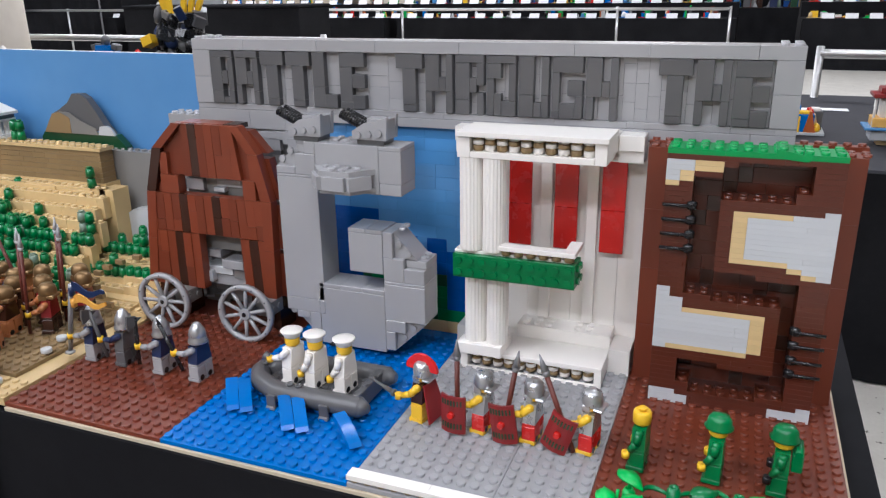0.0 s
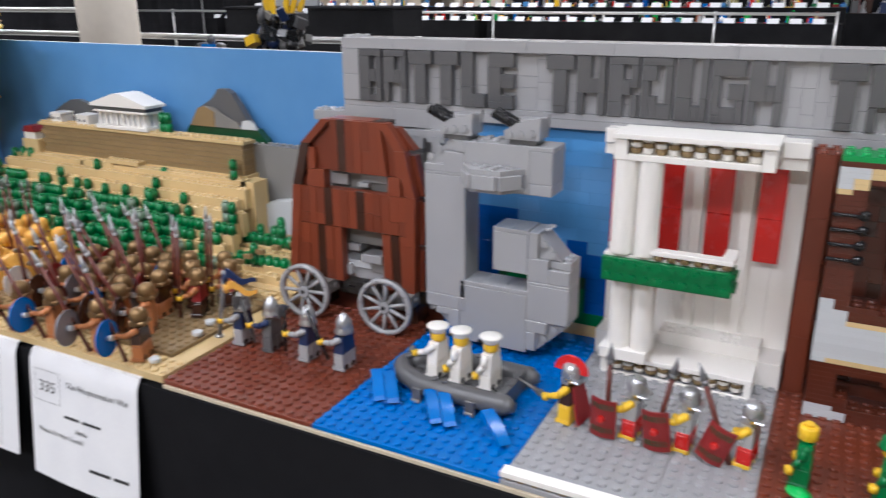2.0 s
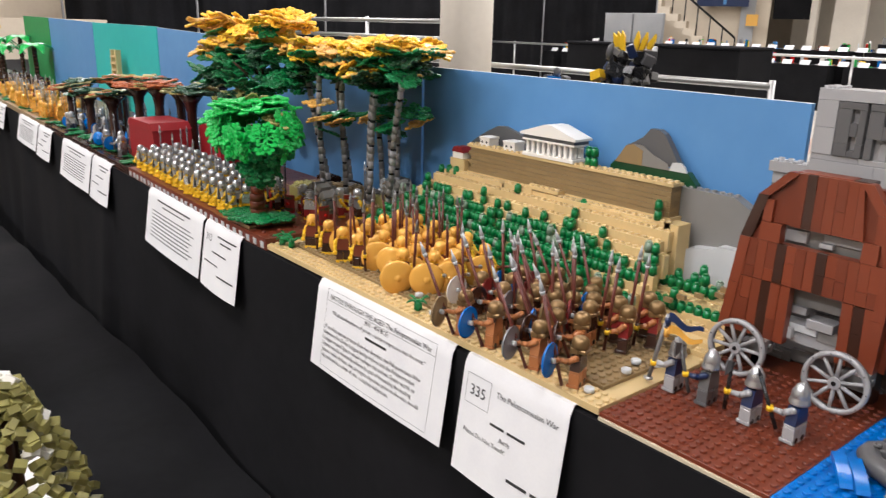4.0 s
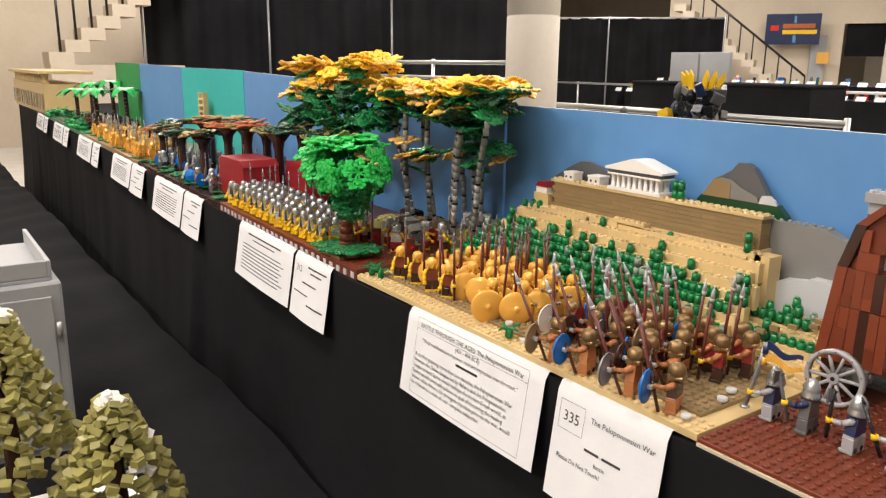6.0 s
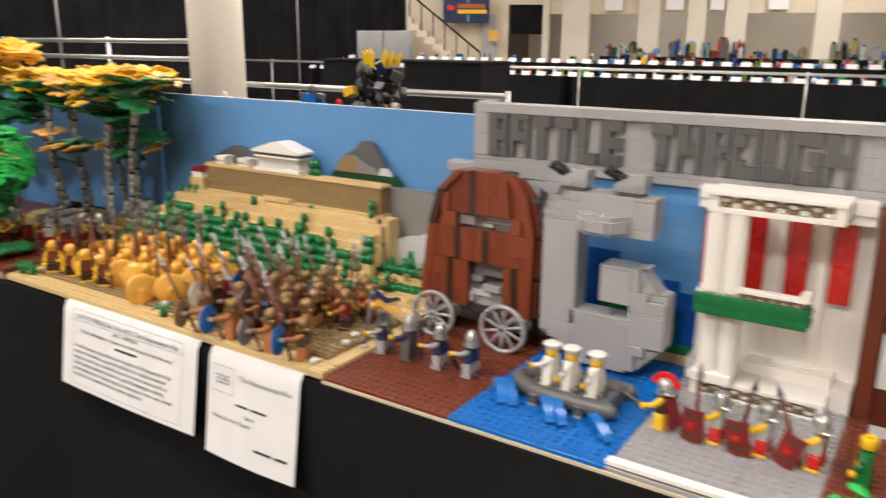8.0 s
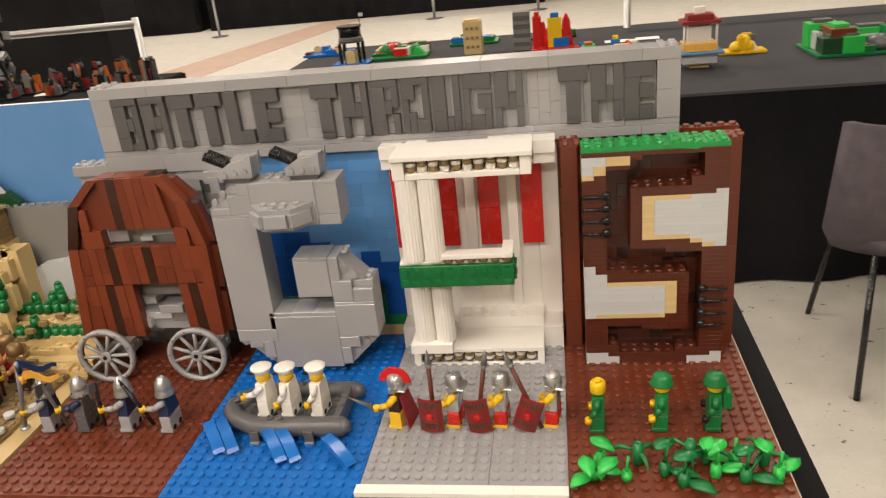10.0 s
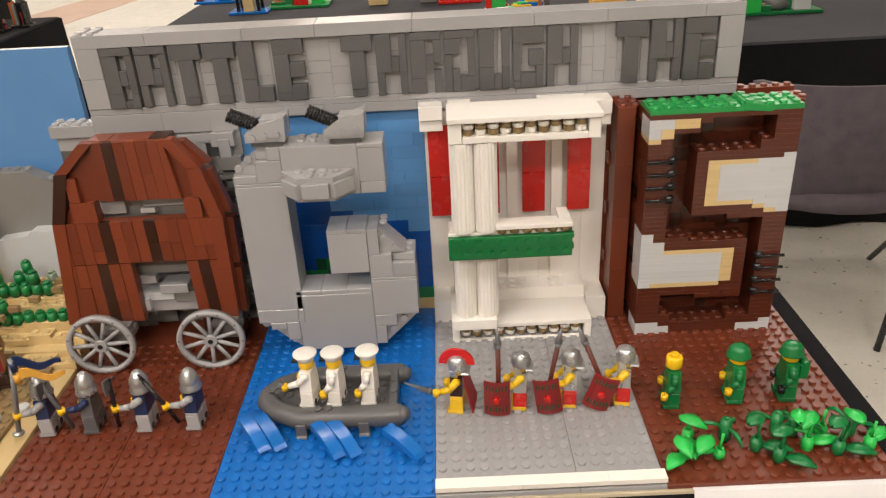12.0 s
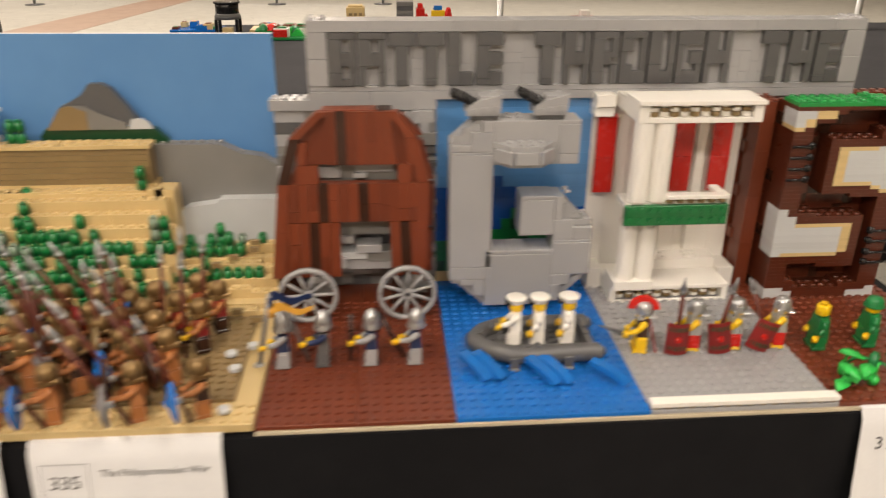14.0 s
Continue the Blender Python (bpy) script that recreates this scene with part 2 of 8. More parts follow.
    def mesh(self, name):
        me = bpy.data.meshes.new(name)
        me.from_pydata(self.v, [], self.f)
        for m in self.mats:
            me.materials.append(m)
        me.polygons.foreach_set("material_index", self.mi)
        me.polygons.foreach_set("use_smooth", self.sm)
        me.update()
        return me


def link(name, me, parent=None, m=None, label=""):
    ob = new(name, me)
    if parent is not None:
        ob.parent = parent
    if m is not None:
        ob.matrix_basis = m
    if label:
        ob["label"] = label
    return ob


def part(name, shape, parent, label="", m=None):
    return link(name, shape.mesh(name), parent, m, label)


def base_empty(name, x, y, z, label, category, group="", kind=""):
    ob = new(name)
    ob.empty_display_size = 0.01
    ob.location = (x, y, z)
    return tagged(ob, label, category, group, kind)


BRICKS = {}


def brick_mesh(w, d, h, mat, studs=False):
    """A brick of w x d studs, its low front left corner at the origin; h in metres."""
    key = (w, d, round(h, 5), mat, studs)
    if key not in BRICKS:
        s = Shape()
        g = 0.00005
        s.box(g, w * S - g, g, d * S - g, g * 0.5, h - g * 0.5, mat, 0.00014 if h > 0.005 else 0.00005)
        if studs:
            for i in range(int(round(w))):
                for j in range(int(round(d))):
                    s.stud((i + 0.5) * S, (j + 0.5) * S, h, mat, 10)
        BRICKS[key] = s.mesh("brick")
    return BRICKS[key]


def brick(parent, x, y, z, w, d, h, mat, studs=False, name="brick", origin=(0, 0, 0)):
    return link(name, brick_mesh(w, d, h, mat, studs), parent, Matrix.Translation((x - origin[0], y - origin[1], z - origin[2])))

# ---- the hall: floor, walls, ceiling ----
def simple(name, build, label, category, kind="structure", loc=(0, 0, 0)):
    s = Shape()
    build(s)
    ob = new(name, s.mesh(name))
    ob.location = loc
    return tagged(ob, label, category, kind=kind)


X0, X1, Y0, Y1, HH, GR = -34, 14, -8, 34, 6.0, -0.33
simple("floor", lambda s: s.box(X0, X1, Y0, Y1, GR - 0.1, GR, terrazzo), "pale speckled hall floor, polished", "floor")
simple("ceiling", lambda s: s.box(X0, X1, Y0, Y1, HH, HH + 0.1, ceiling_mat), "plain pale tiled hall ceiling", "ceiling")
simple("wall_north", lambda s: s.box(X0, X1, Y1, Y1 + 0.2, GR, HH, wall_paint), "cream painted hall wall", "wall")
simple("wall_south", lambda s: s.box(X0, X1, Y0 - 0.2, Y0, GR, HH, wall_paint), "cream painted hall wall", "wall")
simple("wall_west", lambda s: s.box(X0 - 0.2, X0, Y0 - 0.2, Y1 + 0.2, GR, HH, wall_paint), "cream painted hall wall", "wall")
simple("wall_east", lambda s: s.box(X1, X1 + 0.2, Y0 - 0.2, Y1 + 0.2, GR, HH, wall_paint), "cream painted hall wall", "wall")
simple("floor_band", lambda s: s.add([(-4.8, 8.2, 0.004), (-3.9, 8.2, 0.004), (-3.0, 13.4, 0.004), (-3.7, 13.4, 0.004), (-4.8, 8.2, 0), (-3.9, 8.2, 0), (-3.0, 13.4, 0), (-3.7, 13.4, 0)],
                                     [(0, 1, 2, 3), (0, 4, 5, 1), (1, 5, 6, 2), (2, 6, 7, 3), (3, 7, 4, 0)], tile_pink), "pinkish tile band laid in the pale floor", "floor band", loc=(0, 0, GR))


# ---- the long display table ----
def drift(x):
    return 0.036 * max(0.0, -0.6 - x)


def cloth_sheet(x0, x1, step, front, top, bottom, flare):
    s = Shape()
    n = int((x1 - x0) / step)
    prof = [0.0, 0.02, 0.06, 0.16, 0.3, 0.42, 0.5]
    rows = []
    rng = random.Random(7)
    for i in range(n + 1):
        x = x0 + (x1 - x0) * i / n
        wave = 0.5 * math.sin(x * 9.0) + 0.3 * math.sin(x * 21 + 1) + 0.2 * math.sin(x * 37 + 2)
        fold = 0.075 / (1 + math.exp(min(40, (x + 1.20) / 0.006))) * math.exp(-abs(x + 1.20) / 0.30) + math.exp(-((x + 1.02) / 0.12) ** 2) * 0.03 + math.exp(-((x + 2.1) / 0.10) ** 2) * 0.05
        col = []
        for k in range(13):
            u = k / 12
            z = top + (bottom - top) * u
            y = front + drift(x) - 0.003 - flare * u * u - (0.012 * wave + fold) * u ** 0.8
            col.append((x, y, z))
        rows.append(col)
    vs = [p for c in rows for p in c]
    fs = []
    for i in range(n):
        for k in range(12):
            a = i * 13 + k
            fs.append((a, a + 1, a + 14, a + 13))
    s.add(vs, fs, cloth, True)
    return s


CLOTH_Z = T - 0.0062
LOW = 0.44
table = base_empty("display_table", -2.4, 0.2, 0, "long trestle table covered by a black cloth", "table")
s = Shape()
n = 60
vs, fs = [], []
for i in range(n + 1):
    xa = -5.4 + 5.93 * i / n
    ya = drift(xa)
    vs += [(xa + 2.4, ya - 0.203, CLOTH_Z), (xa + 2.4, ya + 0.20, CLOTH_Z), (xa + 2.4, ya + 0.20, CLOTH_Z - 0.9), (xa + 2.4, ya - 0.203, CLOTH_Z - 0.03)]
for i in range(n):
    a = 4 * i
    fs += [(a, a + 4, a + 5, a + 1), (a + 1, a + 5, a + 6, a + 2), (a + 3, a + 7, a + 4, a)]
fs.append((4 * n, 4 * n + 3, 4 * n + 2, 4 * n + 1))
s.add(vs, fs, cloth)
part("tabletop", s, table)
part("cloth_front", cloth_sheet(-5.4, 0.53, 0.012, 0.0, CLOTH_Z, GR + 0.02, 0.07), table, "black cloth hanging in soft folds", Matrix.Translation((2.4, -0.2, 0)))
for lx in (-5.2, -3.4, -1.6, 0.4):
    for ly in (0.06, 0.33):
        q = Shape()
        q.cyl((0, 0, GR), (0, 0, CLOTH_Z - 0.03), 0.014, steel)
        part("leg", q, table, "", Matrix.Translation((lx + 2.4, ly + drift(lx) - 0.2, 0)))

# black cloth covering the low stand in front
s = Shape()
nx, ny = 90, 30
vs, fs = [], []
for i in range(nx + 1):
    for j in range(ny + 1):
        x, y = -5.0 + 5.45 * i / nx, -1.3 + 1.275 * j / ny
        z = 0.012 * math.sin(x * 5 + y * 7) * math.sin(y * 9 - x * 2) + 0.004 * math.sin(x * 23 + y * 11)
        vs.append((x, y, z))
for i in range(nx):
    for j in range(ny):
        a = i * (ny + 1) + j
        fs.append((a, a + ny + 1, a + ny + 2, a + 1))
s.add(vs, fs, cloth, True)
low = base_empty("low_stand", 0, 0, LOW, "low stand wrapped in a rumpled black cloth", "stand")
part("cloth_top", s, low, "rumpled black cloth")
s = Shape()
s.box(-5.0, 0.45, -1.3, -0.03, GR - LOW, -0.02, cloth)
part("base", s, low)

# ---- blue boards behind the displays ----
for k, (xa, xb, za, zb, m, what) in enumerate(((-0.005, -0.540, 0.964, 0.966, panel_blue, "sky blue"), (-0.545, -1.10, 0.968, 0.980, panel_blue, "sky blue"), (-1.105, -1.67, 0.985, 0.998, panel_blue, "sky blue"),
                                               (-1.675, -2.295, 1.0, 1.003, panel_teal, "teal"), (-2.30, -2.935, 1.003, 1.012, panel_blue, "sky blue"), (-2.94, -3.44, 1.012, 1.016, panel_green, "leaf green"))):
    ya, yb = 0.258 + drift(xa), 0.258 + drift(xb)
    s = Shape()
    z0 = CLOTH_Z
    vs = [(xa, ya, z0), (xb, yb, z0), (xb, yb, zb), (xa, ya, za), (xa, ya + 0.006, z0), (xb, yb + 0.006, z0), (xb, yb + 0.006, zb), (xa, ya + 0.006, za)]
    s.add(vs, [(3, 2, 1, 0), (4, 5, 6, 7), (0, 4, 7, 3), (1, 2, 6, 5), (0, 1, 5, 4)], m)
    s.add(vs, [(3, 7, 6, 2)], panel_edge)
    ob = new("backdrop_board", s.mesh("backdrop_board"))
    tagged(ob, what + " painted board standing behind the brick scenes", "board", "boards behind the scenes")


# ---- plates ----
def studded(name, x0, x1, y0, y1, z, h, mat, label, holes=(), loc=None, category="baseplate", seam=None, group="", n=12):
    """A studded plate with its top at z."""
    ox, oy, oz = (x0 + x1) / 2, (y0 + y1) / 2, z - h
    e = base_empty(name, ox, oy, oz, label, category, group)
    cuts = [x0] + list(seam or ()) + [x1]
    nx, ny = int(round((x1 - x0) / S)), int(round((y1 - y0) / S))
    for a, b in zip(cuts, cuts[1:]):
        s = Shape()
        s.box(a - ox + 0.0001, b - ox - 0.0001, y0 - oy, y1 - oy, 0, h, mat, 0.0003)
        sheet = part("plate", s, e)
        s = Shape()
        for i in range(nx):
            for j in range(ny):
                x, y = x0 + (i + 0.5) * S, y0 + (j + 0.5) * S
                if a < x < b and not any(p < x < q and c < y < d for p, q, c, d in holes):
                    s.stud(x - ox, y - oy, h, mat, n)
        tagged(part("studs", s, sheet), kind="stuff")
    return e


G4 = "coloured plates under the letters"
studded("baseplate", 0.0, 0.128, 0, 0.208, T, PL, "brown", "reddish brown studded plate under the first letter", ((-1, 1, 0.165, 1),), seam=(0.064,), group=G4)
studded("baseplate", 0.128, 0.256, 0, 0.208, T, PL, "blue", "bright blue studded plate standing for water", ((-1, 1, 0.192, 1),), group=G4)
studded("baseplate", 0.256, 0.384, 0, 0.208, T, PL, "grey", "light grey studded plate standing for pavement", ((-1, 1, 0.184, 1), (0, 1, -1, 0.008)), seam=(0.336,), group=G4)
studded("baseplate", 0.384, 0.512, 0, 0.208, T, PL, "brown", "reddish brown studded plate under the last letter", ((-1, 1, 0.192, 1),), group=G4)
simple("backing_board", lambda s: s.box(0.0, 0.514, -0.0012, 0.21, 0, 0.0029, foam, 0.0003), "thin tan board under the coloured plates", "board", "", (0, 0, CLOTH_Z))
# white kerb on the grey plate
kerb = base_empty("white_kerb", 0.32, 0.004, T, "white tiled kerb along the grey plate's front edge", "kerb")
for i, w in enumerate((6, 6, 4)):
    x = 0.256 + sum((6, 6, 4)[:i]) * S
    brick(kerb, x, 0.0, T + 0.0018, w, 1, PL, "white", name="tile", origin=(0.32, 0.004, T))
for i in range(16):
    s = Shape()
    s.cyl((0, 0, 0), (0, 0, 0.0018), 0.003, "dktan")
    part("round_stud", s, kerb, "", Matrix.Translation((0.256 + (i + 0.5) * S - 0.32, 0.0, 0)))

# ---- brick courses ----
def courses(parent, x0, nx, y0, depth, z0, nz, colour, seed, origin, h=BR, top_studs=False, lengths=(2, 3, 4, 4, 6)):
    """Rows of bricks nx studs wide, in broken bond. colour(column, row) names the plastic, or None for a gap."""
    rng = random.Random(seed)
    for r in range(nz):
        c = 0
        while c < nx:
            m = colour(c, r)
            if m is None:
                c += 1
                continue
            want = rng.choice(lengths)
            w = 1
            while w < want and c + w < nx and colour(c + w, r) == m:
                w += 1
            st = top_studs and r == nz - 1
            if not st and r < nz - 1 and any(colour(c + k, r + 1) is None for k in range(w)):
                st = True
            brick(parent, x0 + c * S, y0, z0 + r * h, w, depth, h, m, st, origin=origin)
            c += w


# ---- the grey sign with its raised letters ----
SX0, SX1, SY, SZ0, SZ1 = 0.0285, 0.4705, 0.196, 0.9215, 0.982
IX0, IX1, IZ0, IZ1 = 0.0445, 0.4545, 0.9325, 0.9735
sign = base_empty("brick_sign", 0.2485, 0.205, SZ0, "grey brick sign reading BATTLE THROUGH THE in dark raised letters", "sign")
so = (0.2485, 0.205, SZ0)


def sbox(name, x0, x1, y0, y1, z0, z1, mat, c=0.0003, label=""):
    s = Shape()
    s.box(x0 - so[0], x1 - so[0], y0 - so[1], y1 - so[1], z0 - so[2], z1 - so[2], mat, c)
    return part(name, s, sign, label)


rng = random.Random(3)
# inner ground in staggered tiles
x = IX0
while x < IX1 - 0.001:
    z = IZ0
    w = min(rng.choice((1, 2, 2, 3)) * S, IX1 - x)
    while z < IZ1 - 0.0005:
        h = min(rng.choice((2, 3, 4, 6)) * 0.0041, IZ1 - z)
        sbox("tile", x + 0.00006, x + w - 0.00006, SY + 0.0045 + rng.choice((0, 0.00005)), SY + 0.012, z + 0.00006, z + h - 0.00006, "grey", 0.00006)
        z += h
    x += w
# frame
for a, b, z0, z1 in ((SX0, SX1, IZ1, SZ1), (SX0, SX1, SZ0, IZ0)):
    x = a
    k = 0
    while x < b - 0.001:
        w = min((6, 8, 6, 8, 10)[k % 5] * S, b - x)
        if z1 == SZ1:
            sbox("brick", x, x + w - 0.0001, SY, SY + 0.024, z0, z1, "grey")
        else:
            mid = z0 + 0.0068
            sbox("brick", x, x + w - 0.0001, SY, SY + 0.024, z0, mid - 0.0001, "grey")
            sbox("tile", max(x - 0.012, a), x + w - 0.0121, SY + 0.0006, SY + 0.024, mid, z1, "grey")
        x += w
        k += 1
    if z1 != SZ1:
        sbox("tile", b - 0.0122, b, SY + 0.0006, SY + 0.024, z0 + 0.0068, z1, "grey")
for a, b in ((SX0, IX0 - 0.0001), (IX1 + 0.0001, SX1)):
    sbox("brick", a, b, SY, SY + 0.024, IZ0 + 0.0001, IZ0 + 0.0205, "grey")
    sbox("brick", a, b, SY, SY + 0.024, IZ0 + 0.0206, IZ1 - 0.0001, "grey")
sbox("sign_back", SX0 + 0.004, SX1 - 0.004, SY + 0.0121, SY + 0.0235, IZ0 - 0.002, IZ1 + 0.002, "grey")
s = Shape()
for x0 in (SX0, SX1 - 2 * S):
    for i in range(2):
        for j in range(3):
            s.stud(x0 + (i + 0.5) * S - so[0], SY + (j + 0.5) * S - so[1], SZ1 - so[2], "grey")
part("end_studs", s, sign)
GLYPH = {
    "B": "1111 1101 1101 1111 1111 1101 1101 1111", "A": "1111 1101 1101 1111 1111 1001 1001 1001", "T": "1111 1111 0110 0110 0110 0110 0110 0110",
    "L": "1100 1100 1100 1100 1100 1100 1111 1111", "E": "1111 1111 1100 1111 1111 1100 1111 1111", "H": "1101 1101 1101 1111 1111 1001 1001 1001",
    "R": "1111 1101 1101 1111 1110 1101 1101 1101", "O": "1111 1101 1101 1001 1001 1101 1111 1111", "U": "1101 1101 1101 1101 1101 1101 1111 1111",
    "G": "1111 1111 1000 1011 1011 1001 1111 1111",
}
PITCH = (IX1 - IX0) / 18
for i, ch in enumerate("BATTLE THROUGH THE"):
    if ch == " ":
        continue
    rows = GLYPH[ch].split()
    lx = IX0 + i * PITCH + 0.0006
    cw, chh = (PITCH - 0.0022) / 4, (IZ1 - IZ0 - 0.0006) / 8
    s = Shape()
    used = set()
    for r in range(8):
        for c in range(4):
            if rows[r][c] != "1" or (r, c) in used:
                continue
            w = 1
            while c + w < 4 and rows[r][c + w] == "1" and (r, c + w) not in used:
                w += 1
            h = 1
            while r + h < 8 and all(rows[r + h][c + k] == "1" for k in range(w)) and h < 5:
                h += 1
            used |= {(r + a, c + b) for a in range(h) for b in range(w)}
            proud = rng.choice((0.0, 0.0, 0.0004))
            s.box(lx + c * cw - so[0] + 0.00007, lx + (c + w) * cw - so[0] - 0.00007, SY - 0.0006 - proud - so[1], SY + 0.0046 - so[1],
                  IZ1 - 0.0003 - (r + h) * chh - so[2] + 0.00007, IZ1 - 0.0003 - r * chh - so[2] - 0.00007, "dkgrey", 0.0002)
    part("letter", s, sign, "dark grey raised letter " + ch)

# ---- walls behind the letters ----
WALL_H = 17
cw = base_empty("castle_wall", 0.064, 0.2, T, "rough grey castle wall of stacked bricks behind the first letter", "wall model")
co = (0.064, 0.2, T)


def castle(c, r):
    if r == 16:
        return "grey"
    if c >= 13:
        return ("midgrey", "grey", "midgrey", "dkgrey")[(r * 5 + c) % 4] if r < 15 else "grey"
    return ("grey", "midgrey", "dkgrey", "midgrey", "grey")[(r * 3 + c // 3) % 5]


courses(cw, 0.0, 16, 0.198, 1, T, WALL_H - 1, castle, 11, co)
rngc = random.Random(21)
for r in range(15):
    for c in range(16):
        if rngc.random() < 0.36:
            w = rngc.choice((1, 2, 2))
            if c + w <= 16:
                brick(cw, c * S, 0.198 - 0.004, T + r * BR + rngc.choice((0, PL)), w, 0.5, rngc.choice((PL, 2 * PL, BR)), castle(c, r), origin=co, name="stone")
for x0, w in ((-0.003, 4), (0.029, 6), (0.077, 4), (0.109, 2.4)):
    brick(cw, x0, 0.196, T + 16 * BR, w, 2, BR - 0.0012, "grey", x0 < 0, origin=co)
brick(cw, 0.109, 0.19, T + 15 * BR, 2, 1, BR, "grey", origin=co)
brick(cw, 0.085, 0.194, T + 15.2 * BR, 3, 0.5, 0.0064, "grey", origin=co)
brick(cw, 0.114, 0.189, T + 14.2 * BR, 1, 1, 0.0128, "grey", origin=co)
for k, r in enumerate((13.2, 11.4, 9.6, 7.9, 5.8, 3.6, 1.9)):
    brick(cw, 0.112, 0.189 - 0.002 * (k % 2), T + r * BR, 2, 1, PL if k % 2 else BR, ("midgrey", "dkgrey", "grey")[k % 3], origin=co, name="stone")

sea = base_empty("sea_wall", 0.192, 0.2, T, "wall of blue bricks stepping from pale sky to deep water and a green isle", "wall model")


def sea_colour(c, r):
    hill = 2.0 + 3.6 * math.exp(-((c - 9.0) / 3.6) ** 2)
    if c > 13.5:
        hill = 1.0
    if r < hill:
        return "dkgreen" if (c + r) % 4 == 0 else "green"
    deep = 9 - int(abs(c - 4) / 2.2) if c < 12 else 7 - (c - 12) // 2
    return "deepblue" if r < deep else "medblue"


courses(sea, 0.128, 16, 0.2, 1, T, 1, lambda c, r: "tan", 5, (0.192, 0.2, T))
courses(sea, 0.128, 16, 0.2, 1, T + BR, 16, sea_colour, 6, (0.192, 0.2, T), h=(WALL_H - 1) * BR / 16, lengths=(2, 3, 4, 4))

# ---- letter A: a plank siege tower ----
tower = base_empty("siege_tower", 0.06, 0.155, T, "brown plank siege tower shaped like an A on wheels", "siege tower")
ao = (0.06, 0.155, T)
rng = random.Random(41)
AY = 0.152


def edge(z):
    """Left and right outline of the tower at a height."""
    u = (z - 0.790) / (0.923 - 0.790)
    if z < 0.868:
        k = (z - 0.790) / 0.078
        return -0.0045 + 0.0095 * k, 0.1175 + 0.002 * k
    if z < 0.903:
        k = (z - 0.868) / 0.035
        return 0.005 + 0.0105 * k, 0.1195 - 0.0085 * k
    k = (z - 0.903) / 0.0205
    return 0.0155 + 0.0215 * k, 0.111 - 0.0150 * k


def solid(x, z):
    if 0.0365 < x < 0.0950 and 0.8680 < z < 0.8825:
        return False
    if 0.0465 < x < 0.0900 and z < 0.8365:
        return False
    return True


def board(a0, b0, z0, a1, b1, z1, mat, y=0.0, name="plank"):
    q = Shape()
    q.prism([(a0 - ao[0], z0 - T), (b0 - ao[0], z0 - T), (b1 - ao[0], z1 - T), (a1 - ao[0], z1 - T)], AY + y - ao[1], AY + y + 0.008 - ao[1], mat)
    return part(name, q, tower)


for poly in ([(0.004, 0.790), (0.046, 0.790), (0.046, 0.8365), (0.036, 0.8365), (0.036, 0.8825), (0.020, 0.8825), (0.012, 0.868)], [(0.0905, 0.790), (0.112, 0.790), (0.113, 0.868), (0.107, 0.8825), (0.0955, 0.8825), (0.0955, 0.8365), (0.0905, 0.8365)],
             [(0.0362, 0.8367), (0.0953, 0.8367), (0.0953, 0.8678), (0.0362, 0.8678)], [(0.020, 0.8827), (0.106, 0.8827), (0.103, 0.9030), (0.093, 0.9210), (0.041, 0.9210), (0.022, 0.9030)]):
    q = Shape()
    q.prism([(x - ao[0], z - T) for x, z in poly], AY + 0.0035 - ao[1], AY + 0.0090 - ao[1], "brown")
    part("backing", q, tower)
DARK = {(7, 2), (5, 1), (9, 1), (13, 0), (4, 0)}
for lev, (za, zb) in enumerate(((0.790, 0.8363), (0.8367, 0.8678), (0.8827, 0.9232))):
    for i in range(16):
        xa, xb = -0.0045 + 0.0078 * i, -0.0045 + 0.0078 * (i + 1)
        cuts = [za, zb]
        if rng.random() < 0.45:
            cuts.insert(1, za + (zb - za) * rng.uniform(0.25, 0.75))
        for z0, z1 in zip(cuts, cuts[1:]):
            if not solid((xa + xb) / 2, (z0 + z1) / 2):
                continue
            k0, k1 = (z0 - 0.79) / 0.133, (z1 - 0.79) / 0.133
            mid = 0.0575
            a0, b0, a1, b1 = [mid + (v - mid) * (1.03 - 0.10 * k) for v, k in ((xa, k0), (xb, k0), (xa, k1), (xb, k1))]
            l0, r0 = edge(z0)
            l1, r1 = edge(z1)
            if a0 < l0 + 0.007 or b0 > r0 - 0.007 or a1 < l1 + 0.006 or b1 > r1 - 0.006:
                a0, b0, a1, b1 = max(a0, l0 + 0.006), min(b0, r0 - 0.006), max(a1, l1 + 0.006), min(b1, r1 - 0.006)
                if b0 - a0 < 0.001 or b1 - a1 < 0.001:
                    continue
            m = "dkbrown" if (i, lev) in DARK else ("plank", "plank", "brown")[rng.randint(0, 2)]
            board(a0 + 0.00012, b0 - 0.00012, z0 + 0.0001, a1 + 0.00012, b1 - 0.00012, z1 - 0.0001, m, rng.uniform(-0.0004, 0.0004))
# window sides and slanted edge boards
for xa, xb in ((0.0195, 0.0362), (0.0953, 0.1065)):
    board(xa, xb, 0.8680, xa + 0.0005, xb, 0.8825, "plank")
for z0, z1, ml, mr in ((0.790, 0.829, "plank", "plank"), (0.8292, 0.868, "plank", "plank"), (0.8682, 0.9030, "dkbrown", "plank"), (0.9032, 0.9232, "plank", "plank")):
    l0, r0 = edge(z0)
    l1, r1 = edge(z1)
    board(l0, l0 + 0.0085, z0, l1, l1 + 0.0085, z1, ml, -0.0006)
    board(r0 - 0.0085, r0, z0, r1 - 0.0085, r1, z1, mr, -0.0006)
    board(r0 - 0.004, r0 + 0.0045, z0, r1 - 0.004, r1 + 0.0045, z1 - 0.004, "brown", 0.0078)
